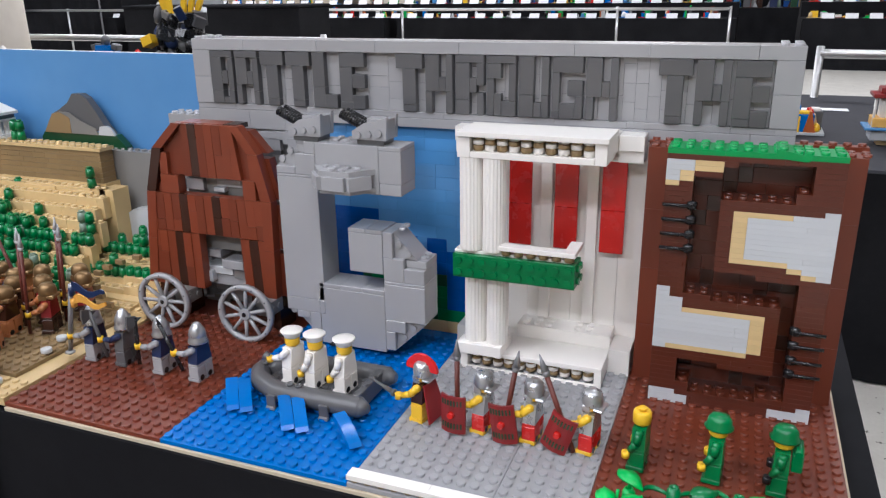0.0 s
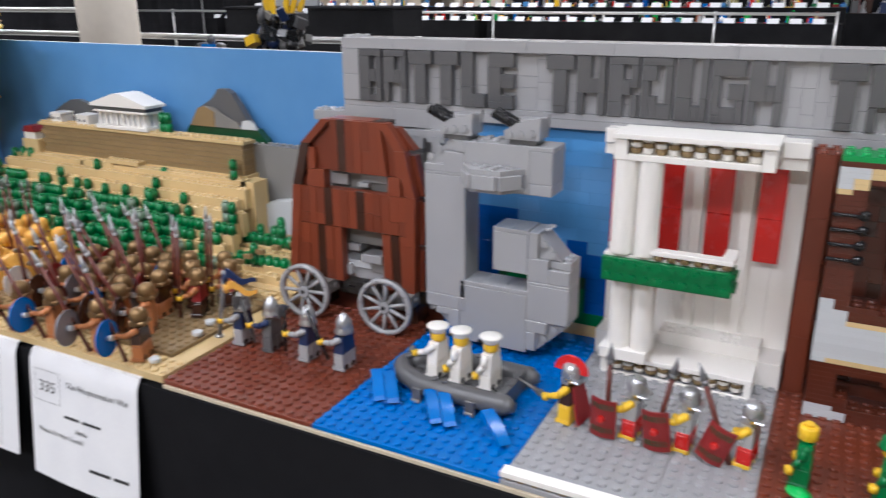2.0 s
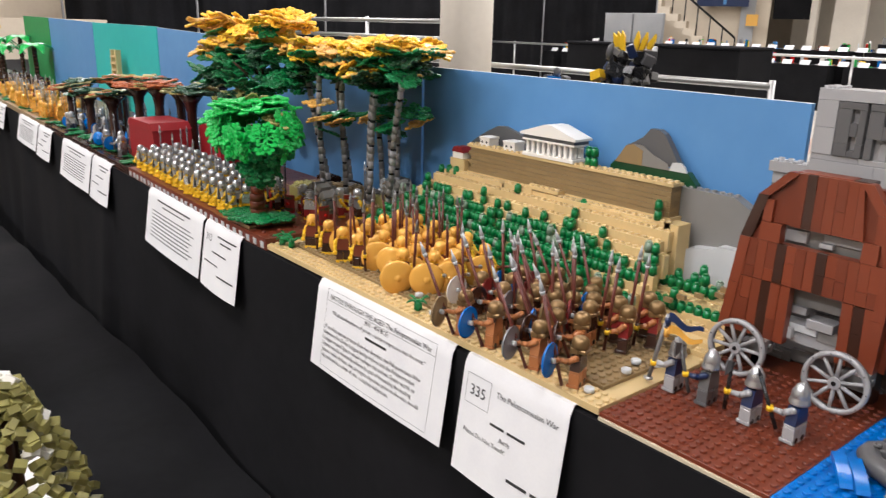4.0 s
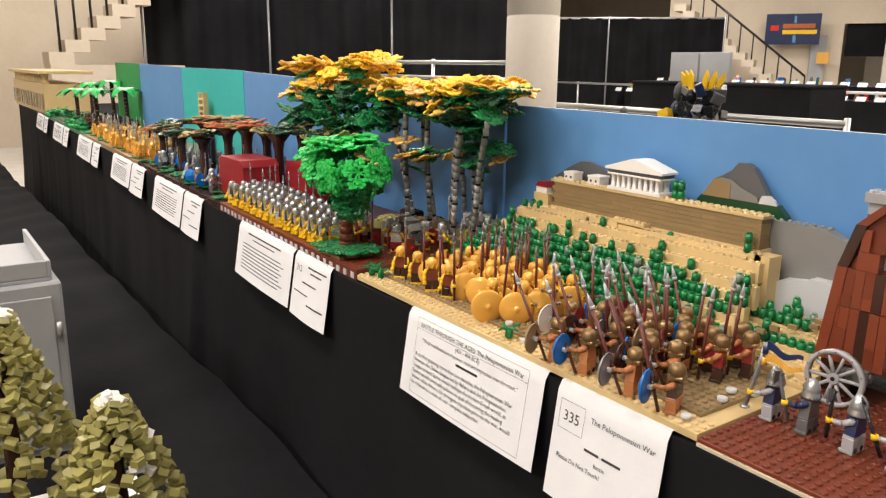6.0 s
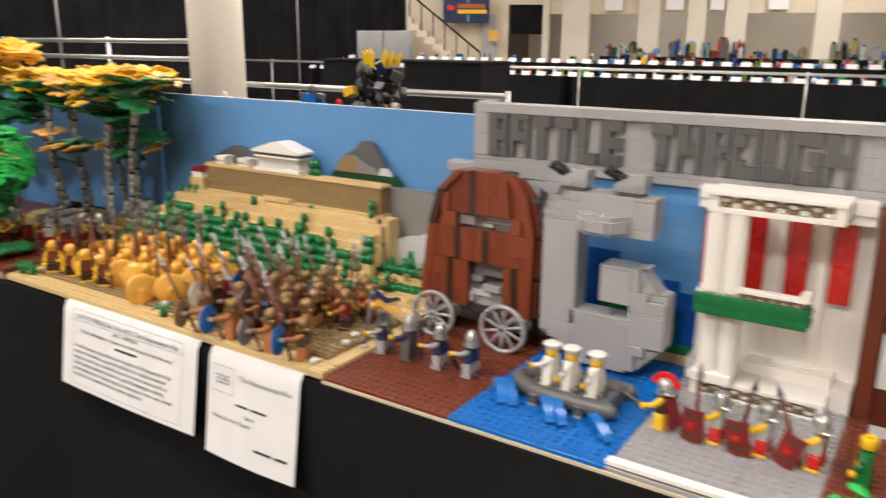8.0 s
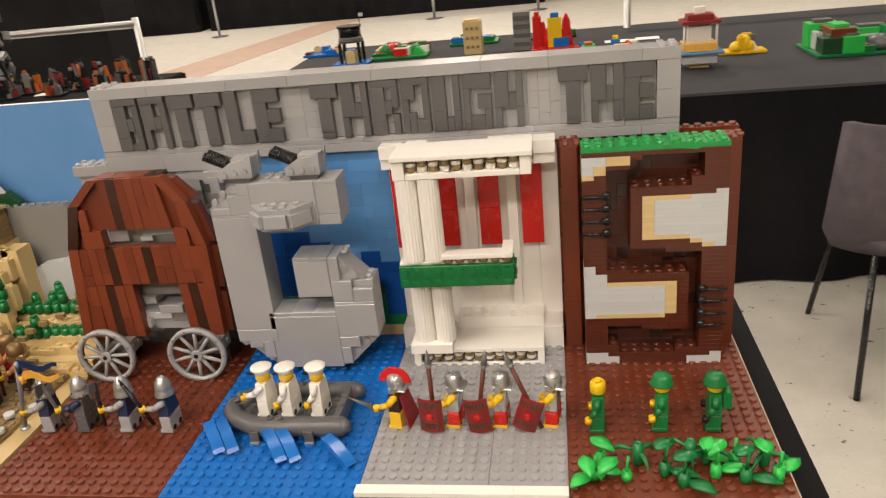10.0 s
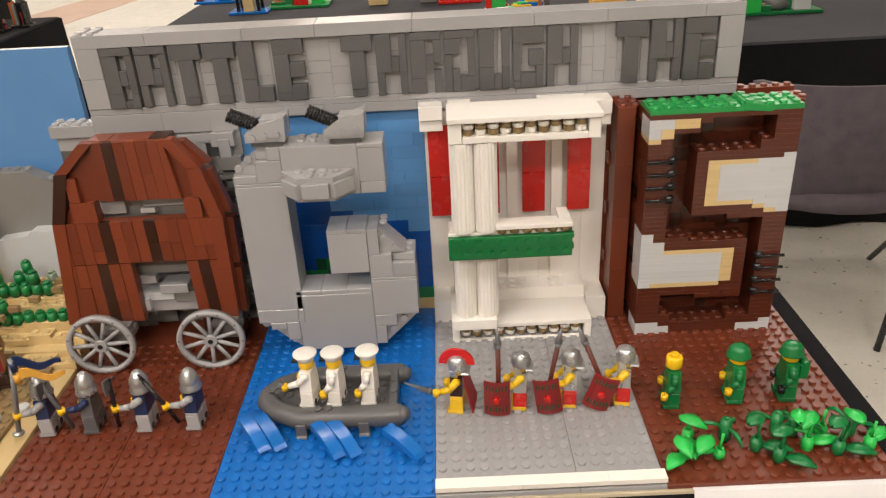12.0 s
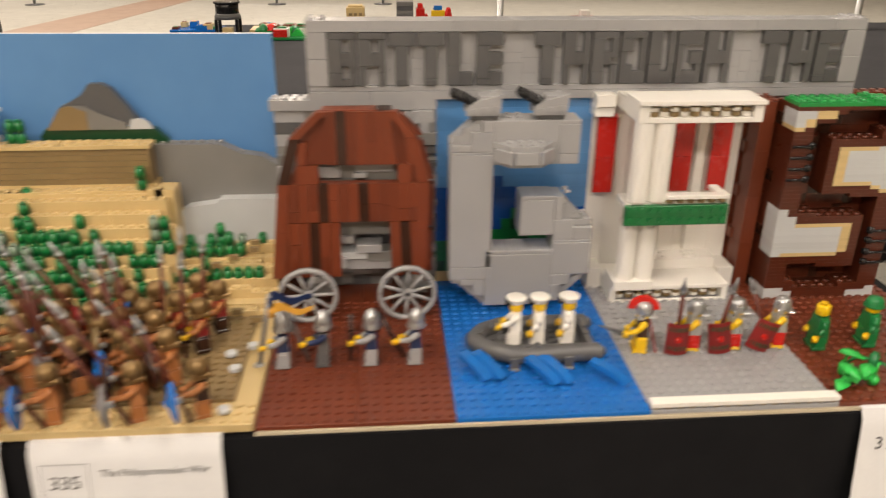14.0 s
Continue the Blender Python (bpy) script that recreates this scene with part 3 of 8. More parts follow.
for xa, xb, m in ((0.0405, 0.054, "plank"), (0.0542, 0.0805, "plank"), (0.0807, 0.0925, "dkbrown")):
    s = Shape()
    s.box(xa - ao[0], xb - ao[0], 0.0002, 0.016, 0.1600, 0.1636, m, 0.0003)
    part("cap_plank", s, tower)
s = Shape()
s.box(0.034 - ao[0], 0.098 - ao[0], 0.011, 0.020, 0.104, 0.127, "midgrey", 0.0003)
s.box(0.036 - ao[0], 0.052 - ao[0], 0.007, 0.012, 0.1095, 0.1185, "grey", 0.0003)
s.box(0.064 - ao[0], 0.092 - ao[0], 0.008, 0.013, 0.1135, 0.1195, "grey", 0.0003)
s.box(0.062 - ao[0], 0.072 - ao[0], 0.006, 0.013, 0.1095, 0.1130, "palegrey", 0.0003)
part("window_lining", s, tower, "grey lining inside the window gap")
for xa, xb, za, zb, m, ya in ((0.036, 0.09, 0.030, 0.039, "grey", 0.010), (0.042, 0.07, 0.040, 0.046, "palegrey", 0.008), (0.062, 0.082, 0.046, 0.053, "grey", 0.006), (0.036, 0.060, 0.054, 0.060, "grey", 0.008),
                              (0.040, 0.092, 0.060, 0.074, "midgrey", 0.012), (0.040, 0.053, 0.034, 0.043, "palegrey", 0.004), (0.07, 0.094, 0.037, 0.046, "midgrey", 0.009)):
    s = Shape()
    s.box(xa - ao[0], xb - ao[0], ya, ya + 0.016, za, zb, m, 0.0003)
    part("stone", s, tower)
for xa in (-0.002, 0.0885):
    s = Shape()
    s.box(xa - ao[0], xa + 0.026 - ao[0], 0.004, 0.026, 0.0, 0.0305, "dkbrown", 0.0003)
    part("foot", s, tower)


def wheel_mesh():
    s = Shape()
    n = 28
    for (r0, r1, y0, y1) in ((0.0198, 0.0232, -0.0024, 0.0024),):
        vs, fs = [], []
        for i in range(n):
            a = 2 * math.pi * i / n
            for r, y in ((r1, y0), (r1, y1), (r0, y1), (r0, y0)):
                vs.append((r * math.cos(a), y, r * math.sin(a)))
        for i in range(n):
            j = (i + 1) % n
            for k in range(4):
                fs.append((4 * i + k, 4 * i + (k + 1) % 4, 4 * j + (k + 1) % 4, 4 * j + k))
        s.add(vs, fs, "grey", True)
    s.cyl((0, -0.0032, 0), (0, 0.0032, 0), 0.0044, "grey", n=14)
    s.cyl((0, -0.0036, 0), (0, -0.0031, 0), 0.0018, "black", n=8)
    for k in range(10):
        a = 2 * math.pi * k / 10 + 0.15
        s.cyl((0.0036 * math.cos(a), 0, 0.0036 * math.sin(a)), (0.0208 * math.cos(a), 0, 0.0208 * math.sin(a)), 0.0017, "grey", 0.0014, 6)
        a += 0.31
        s.cyl((0.0218 * math.cos(a), -0.0028, 0.0218 * math.sin(a)), (0.0218 * math.cos(a), -0.002, 0.0218 * math.sin(a)), 0.0007, "dkgrey", n=6)
    return s.mesh("wheel")


wm = wheel_mesh()
for hx in (0.0243, 0.1012):
    link("wheel", wm, tower, Matrix.Translation((hx - ao[0], 0.133 - ao[1], 0.0238)) @ pose(0, 0, 0, 0, hx * 300, 3), "grey ten-spoke cart wheel")
    s = Shape()
    s.box(0.004, 0.0165, -0.014, 0.004, 0.0195, 0.0305, "midgrey", 0.0003)
    s.box(-0.004, 0.004, -0.016, 0.004, 0.0195, 0.0275, "dkgrey", 0.0003)
    for k in range(2):
        s.cyl((0.0165, -0.010 + 0.008 * k, 0.025), (0.018, -0.010 + 0.008 * k, 0.025), 0.0024, "midgrey", n=10)
    part("axle_block", s, tower, "", Matrix.Translation((hx - ao[0], 0, 0)))

# ---- letter G: a grey warship ----
GY, GD = 0.140, 0.024
ship = base_empty("warship_letter", 0.19, 0.149, T, "light grey brick warship shaped like a G with turrets", "ship model")
go = (0.19, 0.149, T)


def gpoly(poly, mat="grey", y0=GY, y1=GY + GD, name="hull_block", label=""):
    s = Shape()
    s.prism([(x - go[0], z - go[2]) for x, z in poly], y0 - go[1], y1 - go[1], mat)
    return part(name, s, ship, label)


def gbox(x0, x1, z0, z1, mat="grey", y0=GY, y1=GY + GD, name="hull_block", c=0.0004):
    s = Shape()
    s.box(x0 - go[0] + 0.00006, x1 - go[0] - 0.00006, y0 - go[1], y1 - go[1], z0 - go[2] + 0.00006, z1 - go[2] - 0.00006, mat, c)
    return part(name, s, ship)


gbox(0.1345, 0.167, 0.8005, 0.8925)                      # stem
gbox(0.1345, 0.167, 0.8925, 0.8945)
gbox(0.1345, 0.150, 0.8945, 0.9000)
gbox(0.150, 0.1665, 0.8945, 0.9095)
gpoly([(0.1345, 0.9000), (0.150, 0.9000), (0.150, 0.9140), (0.1345, 0.9006)], y0=GY + 0.004)
gbox(0.150, 0.158, 0.9095, 0.9150, y0=GY + 0.004)
gbox(0.158, 0.1665, 0.9095, 0.9180)
gpoly([(0.150, 0.9150), (0.158, 0.9150), (0.158, 0.9215)], y0=GY + 0.004)
gbox(0.1665, 0.215, 0.8845, 0.9180)                      # head
gbox(0.215, 0.2315, 0.9150, 0.9180)
gbox(0.215, 0.2315, 0.8925, 0.9150)
gbox(0.2151, 0.2312, 0.8845, 0.8925)
gbox(0.1345, 0.1625, 0.790, 0.8005, y0=GY)                # lower left
gbox(0.1425, 0.1535, 0.7845, 0.790)
gbox(0.1625, 0.167, 0.790, 0.8004, y0=GY - 0.0005)
gpoly([(0.1345, 0.790), (0.1425, 0.7845), (0.1535, 0.7740), (0.1535, 0.790)], y0=GY + 0.004)
gbox(0.1535, 0.1625, 0.7755, 0.790)
gpoly([(0.1535, 0.774), (0.1625, 0.766), (0.1625, 0.7755), (0.1535, 0.7755)], y0=GY + 0.005)
gbox(0.1627, 0.2155, 0.7665, 0.8110)                      # keel plate
for k in range(3):
    gbox(0.1627 + 0.0176 * k, 0.1627 + 0.0176 * (k + 1), 0.8110, 0.8145, y0=GY, name="tile")
gbox(0.2155, 0.2465, 0.7925, 0.8200)                      # right leg
gbox(0.2155, 0.2465, 0.8200, 0.8222)
gbox(0.2155, 0.2310, 0.7835, 0.7925)
gbox(0.2155, 0.2230, 0.7690, 0.7835)
gpoly([(0.2230, 0.7690), (0.2465, 0.7920), (0.2310, 0.7920), (0.2230, 0.7835)], y0=GY + 0.004)
gbox(0.2155, 0.2310, 0.8222, 0.8395)
gbox(0.2310, 0.2465, 0.8222, 0.8330)
gbox(0.2155, 0.2230, 0.8395, 0.8585)
gbox(0.2310, 0.2465, 0.8330, 0.8385, y0=GY + 0.004)
gpoly([(0.2230, 0.8395), (0.2400, 0.8390), (0.2235, 0.8565), (0.2230, 0.8580)], y0=GY + 0.004)
gbox(0.1890, 0.2153, 0.8268, 0.8560)                      # inner arm
for k in range(2):
    gbox(0.1890 + 0.0132 * k, 0.1890 + 0.0132 * (k + 1), 0.8560, 0.8592, name="tile")
for x, z in ((0.1385, 0.9045), (0.1455, 0.9105), (0.2265, 0.8500), (0.2335, 0.8432), (0.1385, 0.7885), (0.1575, 0.7745), (0.2285, 0.7795), (0.2360, 0.7875)):
    s = Shape()
    s.cyl((x - go[0], GY + 0.0042 - go[1], z - go[2]), (x - go[0], GY + 0.0022 - go[1], z - go[2]), 0.00245, "grey", n=12)
    part("stud", s, ship)
for x, z in ((0.2265, 0.8585), (0.2425, 0.8387), (0.2345, 0.8387), (0.1785, 0.9180), (0.1865, 0.9180)):
    for y in (GY + 0.010, GY + 0.018):
        s = Shape()
        s.stud(x - go[0], y - go[1], z - go[2], "grey")
        part("stud", s, ship)
# bow superstructure on the head
s = Shape()
for z0, z1, o in ((0.8865, 0.8895, 0.0), (0.8985, 0.9025, 0.0012)):
    xa, xb = 0.1655 - go[0], 0.2125 - go[0]
    vs = []
    for z in (z0 - go[2], z1 - go[2]):
        vs += [(xa, GY - go[1], z), (xa + 0.012, GY - 0.0145 - o - go[1], z), (xb - 0.012, GY - 0.0145 - o - go[1], z), (xb, GY - go[1], z)]
    s.add(vs, [(0, 3, 2, 1), (4, 5, 6, 7), (0, 1, 5, 4), (1, 2, 6, 5), (2, 3, 7, 6)], "grey")
for i in range(4):
    s.stud(0.1775 + 0.0080 * i - go[0], GY - 0.0045 - go[1], 0.9025 - go[2], "grey")
for i in range(2):
    s.stud(0.1855 + 0.0080 * i - go[0], GY - 0.0115 - go[1], 0.9025 - go[2], "grey")
part("bow_deck", s, ship, "studded six-sided deck jutting from the head")
s = Shape()
s.box(-0.0085, 0.0085, -0.0032, 0.002, 0, 0.0098, "grey", 0.0004)
pm = s.mesh("bow_plate")
for x, y, a in ((0.189, GY - 0.0150, 0), (0.1738, GY - 0.0095, -50), (0.2042, GY - 0.0095, 50)):
    link("bow_plate", pm, ship, pose(x - go[0], y - go[1], 0.8892 - go[2], 0, 0, a))
s = Shape()
s.box(0.171 - go[0], 0.207 - go[0], GY - 0.010 - go[1], GY - go[1], 0.8895 - go[2], 0.8985 - go[2], "dkgrey")
part("bow_core", s, ship)


def turret(x):
    t = Shape()
    t.box(-0.010, 0.010, 0.001, 0.017, 0, 0.0034, "dkgrey", 0.0003)
    t.prism([(-0.0130, 0.0034), (0.0120, 0.0034), (0.0130, 0.0190), (0.0060, 0.0165), (-0.004, 0.0145), (-0.0130, 0.0090)], 0, 0.0035, "grey")
    t.prism([(-0.0130, 0.0034), (0.0120, 0.0034), (0.0130, 0.0190), (0.0060, 0.0165), (-0.004, 0.0145), (-0.0130, 0.0090)], 0.0155, 0.019, "grey")
    t.box(-0.0035, 0.0120, 0.0036, 0.0154, 0.0034, 0.0172, "grey", 0.0003)
    t.box(-0.0115, -0.0035, 0.0036, 0.0154, 0.0034, 0.0085, "midgrey", 0.0003)
    for k in range(3):
        t.cyl((-0.0085 + 0.0077 * k, -0.0018, 0.0065 + 0.0009 * k), (-0.0085 + 0.0077 * k, 0, 0.0065 + 0.0009 * k), 0.00245, "grey", n=12)
    ob = part("gun_turret", t, ship, "grey wedge-sided gun turret", Matrix.Translation((x - go[0], GY + 0.0015 - go[1], 0.9181 - go[2])))
    for dy in (0.0058, 0.0130):
        b = Shape()
        prof = [(0.0026, 0.0), (0.0026, 0.0042)]
        for k in range(8):
            prof += [(0.0034, 0.0045 + 0.0019 * k), (0.0034, 0.0056 + 0.0019 * k), (0.0027, 0.0058 + 0.0019 * k), (0.0027, 0.0062 + 0.0019 * k)]
        b.lathe(prof + [(0.0034, 0.0198), (0.0034, 0.0212), (0.0018, 0.0212), (0.0018, 0.0190)], "black", 12)
        link("gun_barrel", b.mesh("gun_barrel"), ob, pose(-0.004, dy, 0.0105, 0, -65, 0), "ribbed black gun barrel")


turret(0.1590)
turret(0.2085)

# ---- letter U: a white temple front ----
temple = base_empty("white_temple_letter", 0.318, 0.17, T, "white columned temple front with red banners and a green balcony", "temple model")
uo = (0.318, 0.17, T)


def ubox(name, x0, x1, y0, y1, z0, z1, mat="white", c=0.0003, label=""):
    s = Shape()
    s.box(x0 - uo[0] + 0.00005, x1 - uo[0] - 0.00005, y0 - uo[1], y1 - uo[1], z0 - T, z1 - T, mat, c)
    return part(name, s, temple, label)


for k in range(8):  # back wall in upright panels
    ubox("wall_panel", 0.256 + 0.016 * k, 0.256 + 0.016 * (k + 1), 0.200, 0.208, T, 0.918, "white")
for x0 in (0.3130, 0.3450):
    ubox("pilaster", x0, x0 + 0.008, 0.1955, 0.200, T + 0.026, 0.905, "white")
ubox("cornice_block", 0.2535, 0.2695, 0.186, 0.2, 0.9085, 0.9165)
ubox("cornice_block", 0.2535, 0.2695, 0.184, 0.2, 0.9165, 0.9265)
ubox("cornice_block", 0.3668, 0.3830, 0.182, 0.2, 0.9085, 0.9165)
ubox("cornice_block", 0.3668, 0.3830, 0.180, 0.2, 0.9165, 0.9265)
ubox("roof_slab", 0.2720, 0.3680, 0.134, 0.171, 0.9290, 0.9322)
ubox("roof_beam", 0.3340, 0.3665, 0.1681, 0.1995, 0.9160, 0.9270)
ubox("roof_beam", 0.2730, 0.2890, 0.1681, 0.1995, 0.9160, 0.9270)
ubox("frieze_beam", 0.2811, 0.3594, 0.136, 0.148, 0.9155, 0.9195)
ubox("frieze_end", 0.2725, 0.2810, 0.136, 0.168, 0.9155, 0.9290)
ubox("frieze_end", 0.3595, 0.3670, 0.136, 0.168, 0.9155, 0.9290)
ubox("frieze_back", 0.2810, 0.3595, 0.150, 0.153, 0.9155, 0.9290, "dktan")


def baluster_mesh(mid, ends):
    s = Shape()
    s.lathe([(0.0030, 0), (0.0036, 0.0008), (0.0037, 0.003), (0.0030, 0.0038)], ends, 10)
    s.lathe([(0.0028, 0), (0.0037, 0.0006), (0.0037, 0.0026), (0.0030, 0.0034)], mid, 10, (0, 0, 0.0038))
    s.lathe([(0.0030, 0), (0.0037, 0.0006), (0.0037, 0.0030), (0.0030, 0.0036)], ends, 10, (0, 0, 0.0072))
    return s.mesh("baluster")


bal = (baluster_mesh("white", "dktan"), baluster_mesh("dktan", "white"))
for i in range(10):
    link("baluster", bal[i % 2], temple, Matrix.Translation((0.2852 + 0.0078 * i - uo[0], 0.1415 - uo[1], 0.9196 - T)), "small tan and white turned baluster")
ubox("step_top", 0.2690, 0.3690, 0.1495, 0.1960, 0.7716, 0.7750)
ubox("step_lower", 0.2690, 0.3690, 0.1495, 0.1520, T, 0.7622)
ubox("step_end", 0.2690, 0.2745, 0.1495, 0.196, 0.7622, 0.7716)
ubox("step_end", 0.3640, 0.3690, 0.1495, 0.196, 0.7622, 0.7716)
ubox("step_back", 0.2745, 0.3640, 0.163, 0.196, T, 0.7716, "dktan")
ubox("side_base", 0.2562, 0.2690, 0.178, 0.2, T, 0.7785, "white")
ubox("side_base", 0.3690, 0.3838, 0.174, 0.2, T, 0.7785)
ubox("plinth", 0.2690, 0.3010, 0.1420, 0.170, 0.7751, 0.7830)
ubox("inner_step", 0.3015, 0.3690, 0.181, 0.2, 0.7751, 0.7850)
s = Shape()
for x in (0.308, 0.316, 0.324, 0.345, 0.353):
    for y in (0.1855, 0.1935):
        s.stud(x - uo[0], y - uo[1], 0.785 - T, "white")
part("step_studs", s, temple)
for i in range(11):
    link("baluster", bal[(i + 1) % 2], temple, Matrix.Translation((0.2790 + 0.0080 * i - uo[0], 0.1565 - uo[1], 0.7624 - T)) @ Matrix.Diagonal((1, 1, 0.84, 1)), "small tan and white turned baluster")


def fluted(z0, z1):
    s = Shape()
    n = 40
    drum = 0.0096
    k = max(1, round((z1 - z0) / drum))
    h = (z1 - z0) / k
    vs, fs = [], []
    for j in range(k):
        for zz, sc in ((0.0, 0.985), (0.03, 1.0), (0.97, 1.0), (1.0, 0.985)):
            for i in range(n):
                a = 2 * math.pi * i / n
                r = (0.0076 if i % 2 else 0.0072) * sc
                vs.append((r * math.cos(a), r * math.sin(a), (j + zz) * h))
    for j in range(4 * k - 1):
        for i in range(n):
            fs.append((j * n + i, j * n + (i + 1) % n, (j + 1) * n + (i + 1) % n, (j + 1) * n + i))
    s.add(vs, fs, "white")
    return s.mesh("column")


up, down = fluted(0.8535, 0.9155), fluted(0.783, 0.835)
for cx in (0.2800, 0.2955):
    link("column", up, temple, Matrix.Translation((cx - uo[0], 0.1425 - uo[1], 0.8535 - T)), "white fluted column of stacked drums")
    link("column", down, temple, Matrix.Translation((cx - uo[0], 0.1565 - 0.0085 - uo[1] + 0.004, 0.783 - T)), "white fluted column of stacked drums")
s = Shape()
s.box(0.2695 - uo[0], 0.3510 - uo[0], 0.1345 - uo[1], 0.1385 - uo[1], 0.8350 - T, 0.8512 - T, "green", 0.0003)
s.box(0.3475 - uo[0], 0.3510 - uo[0], 0.1385 - uo[1], 0.1540 - uo[1], 0.8350 - T, 0.8512 - T, "green", 0.0003)
for i in range(10):
    for j in range(2):
        x, z = 0.2735 + 0.00815 * i - uo[0], 0.8391 + 0.0081 * j - T
        s.cyl((x, 0.1345 - uo[1], z), (x, 0.1327 - uo[1], z), 0.00245, "green", n=12)
for i in range(2):
    for j in range(2):
        y, z = 0.1415 + 0.008 * i - uo[1], 0.8391 + 0.0081 * j - T
        s.cyl((0.3510 - uo[0], y, z), (0.3528 - uo[0], y, z), 0.00245, "green", n=12)
part("balcony_front", s, temple, "green studded plates set on edge as a balcony")
ubox("balcony_floor", 0.2695, 0.3475, 0.1386, 0.1600, 0.8475, 0.8530)
ubox("balcony_rail", 0.3010, 0.3510, 0.1345, 0.1425, 0.8560, 0.8592)
ubox("balcony_rail", 0.3430, 0.3510, 0.1426, 0.1600, 0.8560, 0.8592)
for i in range(6):
    s = Shape()
    s.cyl((0, 0, 0), (0, 0, 0.0035), 0.0032, "dktan", n=10)
    part("rail_post", s, temple, "", Matrix.Translation((0.305 + 0.0083 * i - uo[0], 0.1386 - uo[1], 0.8526 - T)))
for cx in (0.2665, 0.2995, 0.3320, 0.3640):
    s = Shape()
    s.box(-0.0080, 0.0080, 0, 0.0022, 0, 0.0300, "red", 0.0003)
    s.box(-0.0080, 0.0080, 0.0001, 0.0023, 0.0302, 0.0640, "red", 0.0003)
    b = part("banner", s, temple, "glossy red hanging banner", Matrix.Translation((cx - uo[0], 0.1905 - uo[1], 0.8430 - T)))
    s = Shape()
    s.cyl((-0.009, 0.001, 0.0652), (0.009, 0.001, 0.0652), 0.0016, "white", n=8)
    for k in (-0.0045, 0.0045):
        s.box(k - 0.0018, k + 0.0018, -0.0008, 0.003, 0.0632, 0.0672, "red")
    part("banner_rod", s, b)

# ---- letter S: a trench cut in brown earth ----
trench = base_empty("trench_letter", 0.442, 0.158, T, "brown brick trench shaped like an S, edged pale grey", "trench model")
to = (0.442, 0.158, T)


def trench_colour(c, r):
    p = 50 - r
    B, W, N = "medbrown", "palegrey", None
    if p < 3:
        return (W if c < 2 and p else "tan" if c < 4 and p else B) if c < 4 else B if p == 0 or c > 9 or (c == 4 and p == 1) else N
    if p < 5:
        return W if c == 0 else "tan" if c == 1 else B if c < 4 and p == 3 else N if c < 10 else B
    if p < 8:
        return ("tan" if p == 5 and c == 0 else B) if c < 2 else B if c > 9 or (c == 9 and p > 5) else N
    if p < 23:
        if c < 2:
            return B
        if c < 4:
            return N
        if p < 10:
            return W if c == 11 and p == 9 else B
        if p < 19:
            return B if c == 4 else "tan" if c == 5 or (c < 9 and p == 10) else W
        if p == 19:
            return B if c == 4 else "tan" if c < 9 else W
        if p == 20:
            return B if c < 9 else "tan" if c == 9 else W
        if p == 21:
            return B if c < 10 else "tan" if c == 10 else W
        return B if c > 6 else N
    if p < 28:
        if c < 2:
            return W if c == 0 and p > 25 else B
        return B if c > 9 or (p > 26 and c < 4) else N
    if p < 42:
        if c > 9:
            return B
        if c == 9:
            return N
        if p < 30:
            return W if c < 2 else B
        if p < 38:
            return B if c == 8 else "tan" if c == 7 or (c > 1 and p == 30) else W
        if p == 38:
            return W if c == 0 else "tan" if c < 7 else B
        return B if p < 41 or c > 4 or c < 2 else N
    if p < 48:
        return B if c < 2 or c > 9 or (p > 45 and c < 3) or (p > 46 and c > 7) else N
    return W if c < (2 if p == 48 else 3) or c > (10 if p == 48 else 8) else B


courses(trench, 0.400, 12, 0.148, 2.49, T + 0.0005, 51, trench_colour, 9, to, h=PL, lengths=(4, 6, 8, 8))
courses(trench, 0.4002, 12, 0.1680, 2, T + 0.0005, 17, lambda c, r: "medbrown" if (c * 7 + r * 3) % 5 else "dkbrown", 10, to)
for side, zs, x in ((1, (0.866, 0.875, 0.884, 0.893), 0.408), (-1, (0.793, 0.802, 0.812, 0.821), 0.4895)):
    for z in zs:
        s = Shape()
        s.cyl((-0.0085, -0.0012, 0), (0.0085, -0.0012, 0), 0.0011, "black", n=8)
        s.lathe([(0.0012, -0.003), (0.0030, -0.002), (0.0032, 0.002), (0.0012, 0.003)], "black", 8, (0.0082 * side, 0.001, 0))
        part("black_bar", s, trench, "thin black bar clipped across the trench wall", Matrix.Translation((x - to[0], 0.1475 - to[1], z - T)))
gz = T + 0.0005 + 17 * BR
for x, w, dz in ((0.400, 4, 0), (0.432, 4, 0), (0.472, 3, 0)):
    brick(trench, x, 0.148, gz + dz, w, 3, PL, "turf", True, "turf_plate", to)
s = Shape()
s.prism([(0, 0), (0.016, -0.0015), (0.016, 0.0022), (0, 0.0050)], 0, 0.024, "turf")
for i in range(2):
    for j in range(3):
        s.stud(0.004 + 0.008 * i, 0.004 + 0.008 * j, 0.0042 - 0.0018 * i, "turf")
s.cyl((0.0165, -0.0002, 0.0012), (0.0165, 0.006, 0.0012), 0.0026, "turf")
part("turf_plate", s, trench, "", Matrix.Translation((0.4585 - to[0], 0.1475 - to[1], gz + 0.0008 - T)))
earth = base_empty("earth_wall", 0.448, 0.2, T, "dark brown brick wall behind the trench letter", "wall model")
courses(earth, 0.384, 16, 0.2, 1, T, 17, lambda c, r: "dkbrown" if c in (3, 4) and 8 < r < 14 else "brown", 31, (0.448, 0.2, T), top_studs=True)
for r in range(4, 17, 4):
    brick(earth, 0.3845, 0.192, T + r * BR, 2, 1, BR * (1 if r < 16 else 0.9), "brown", True, origin=(0.448, 0.2, T))
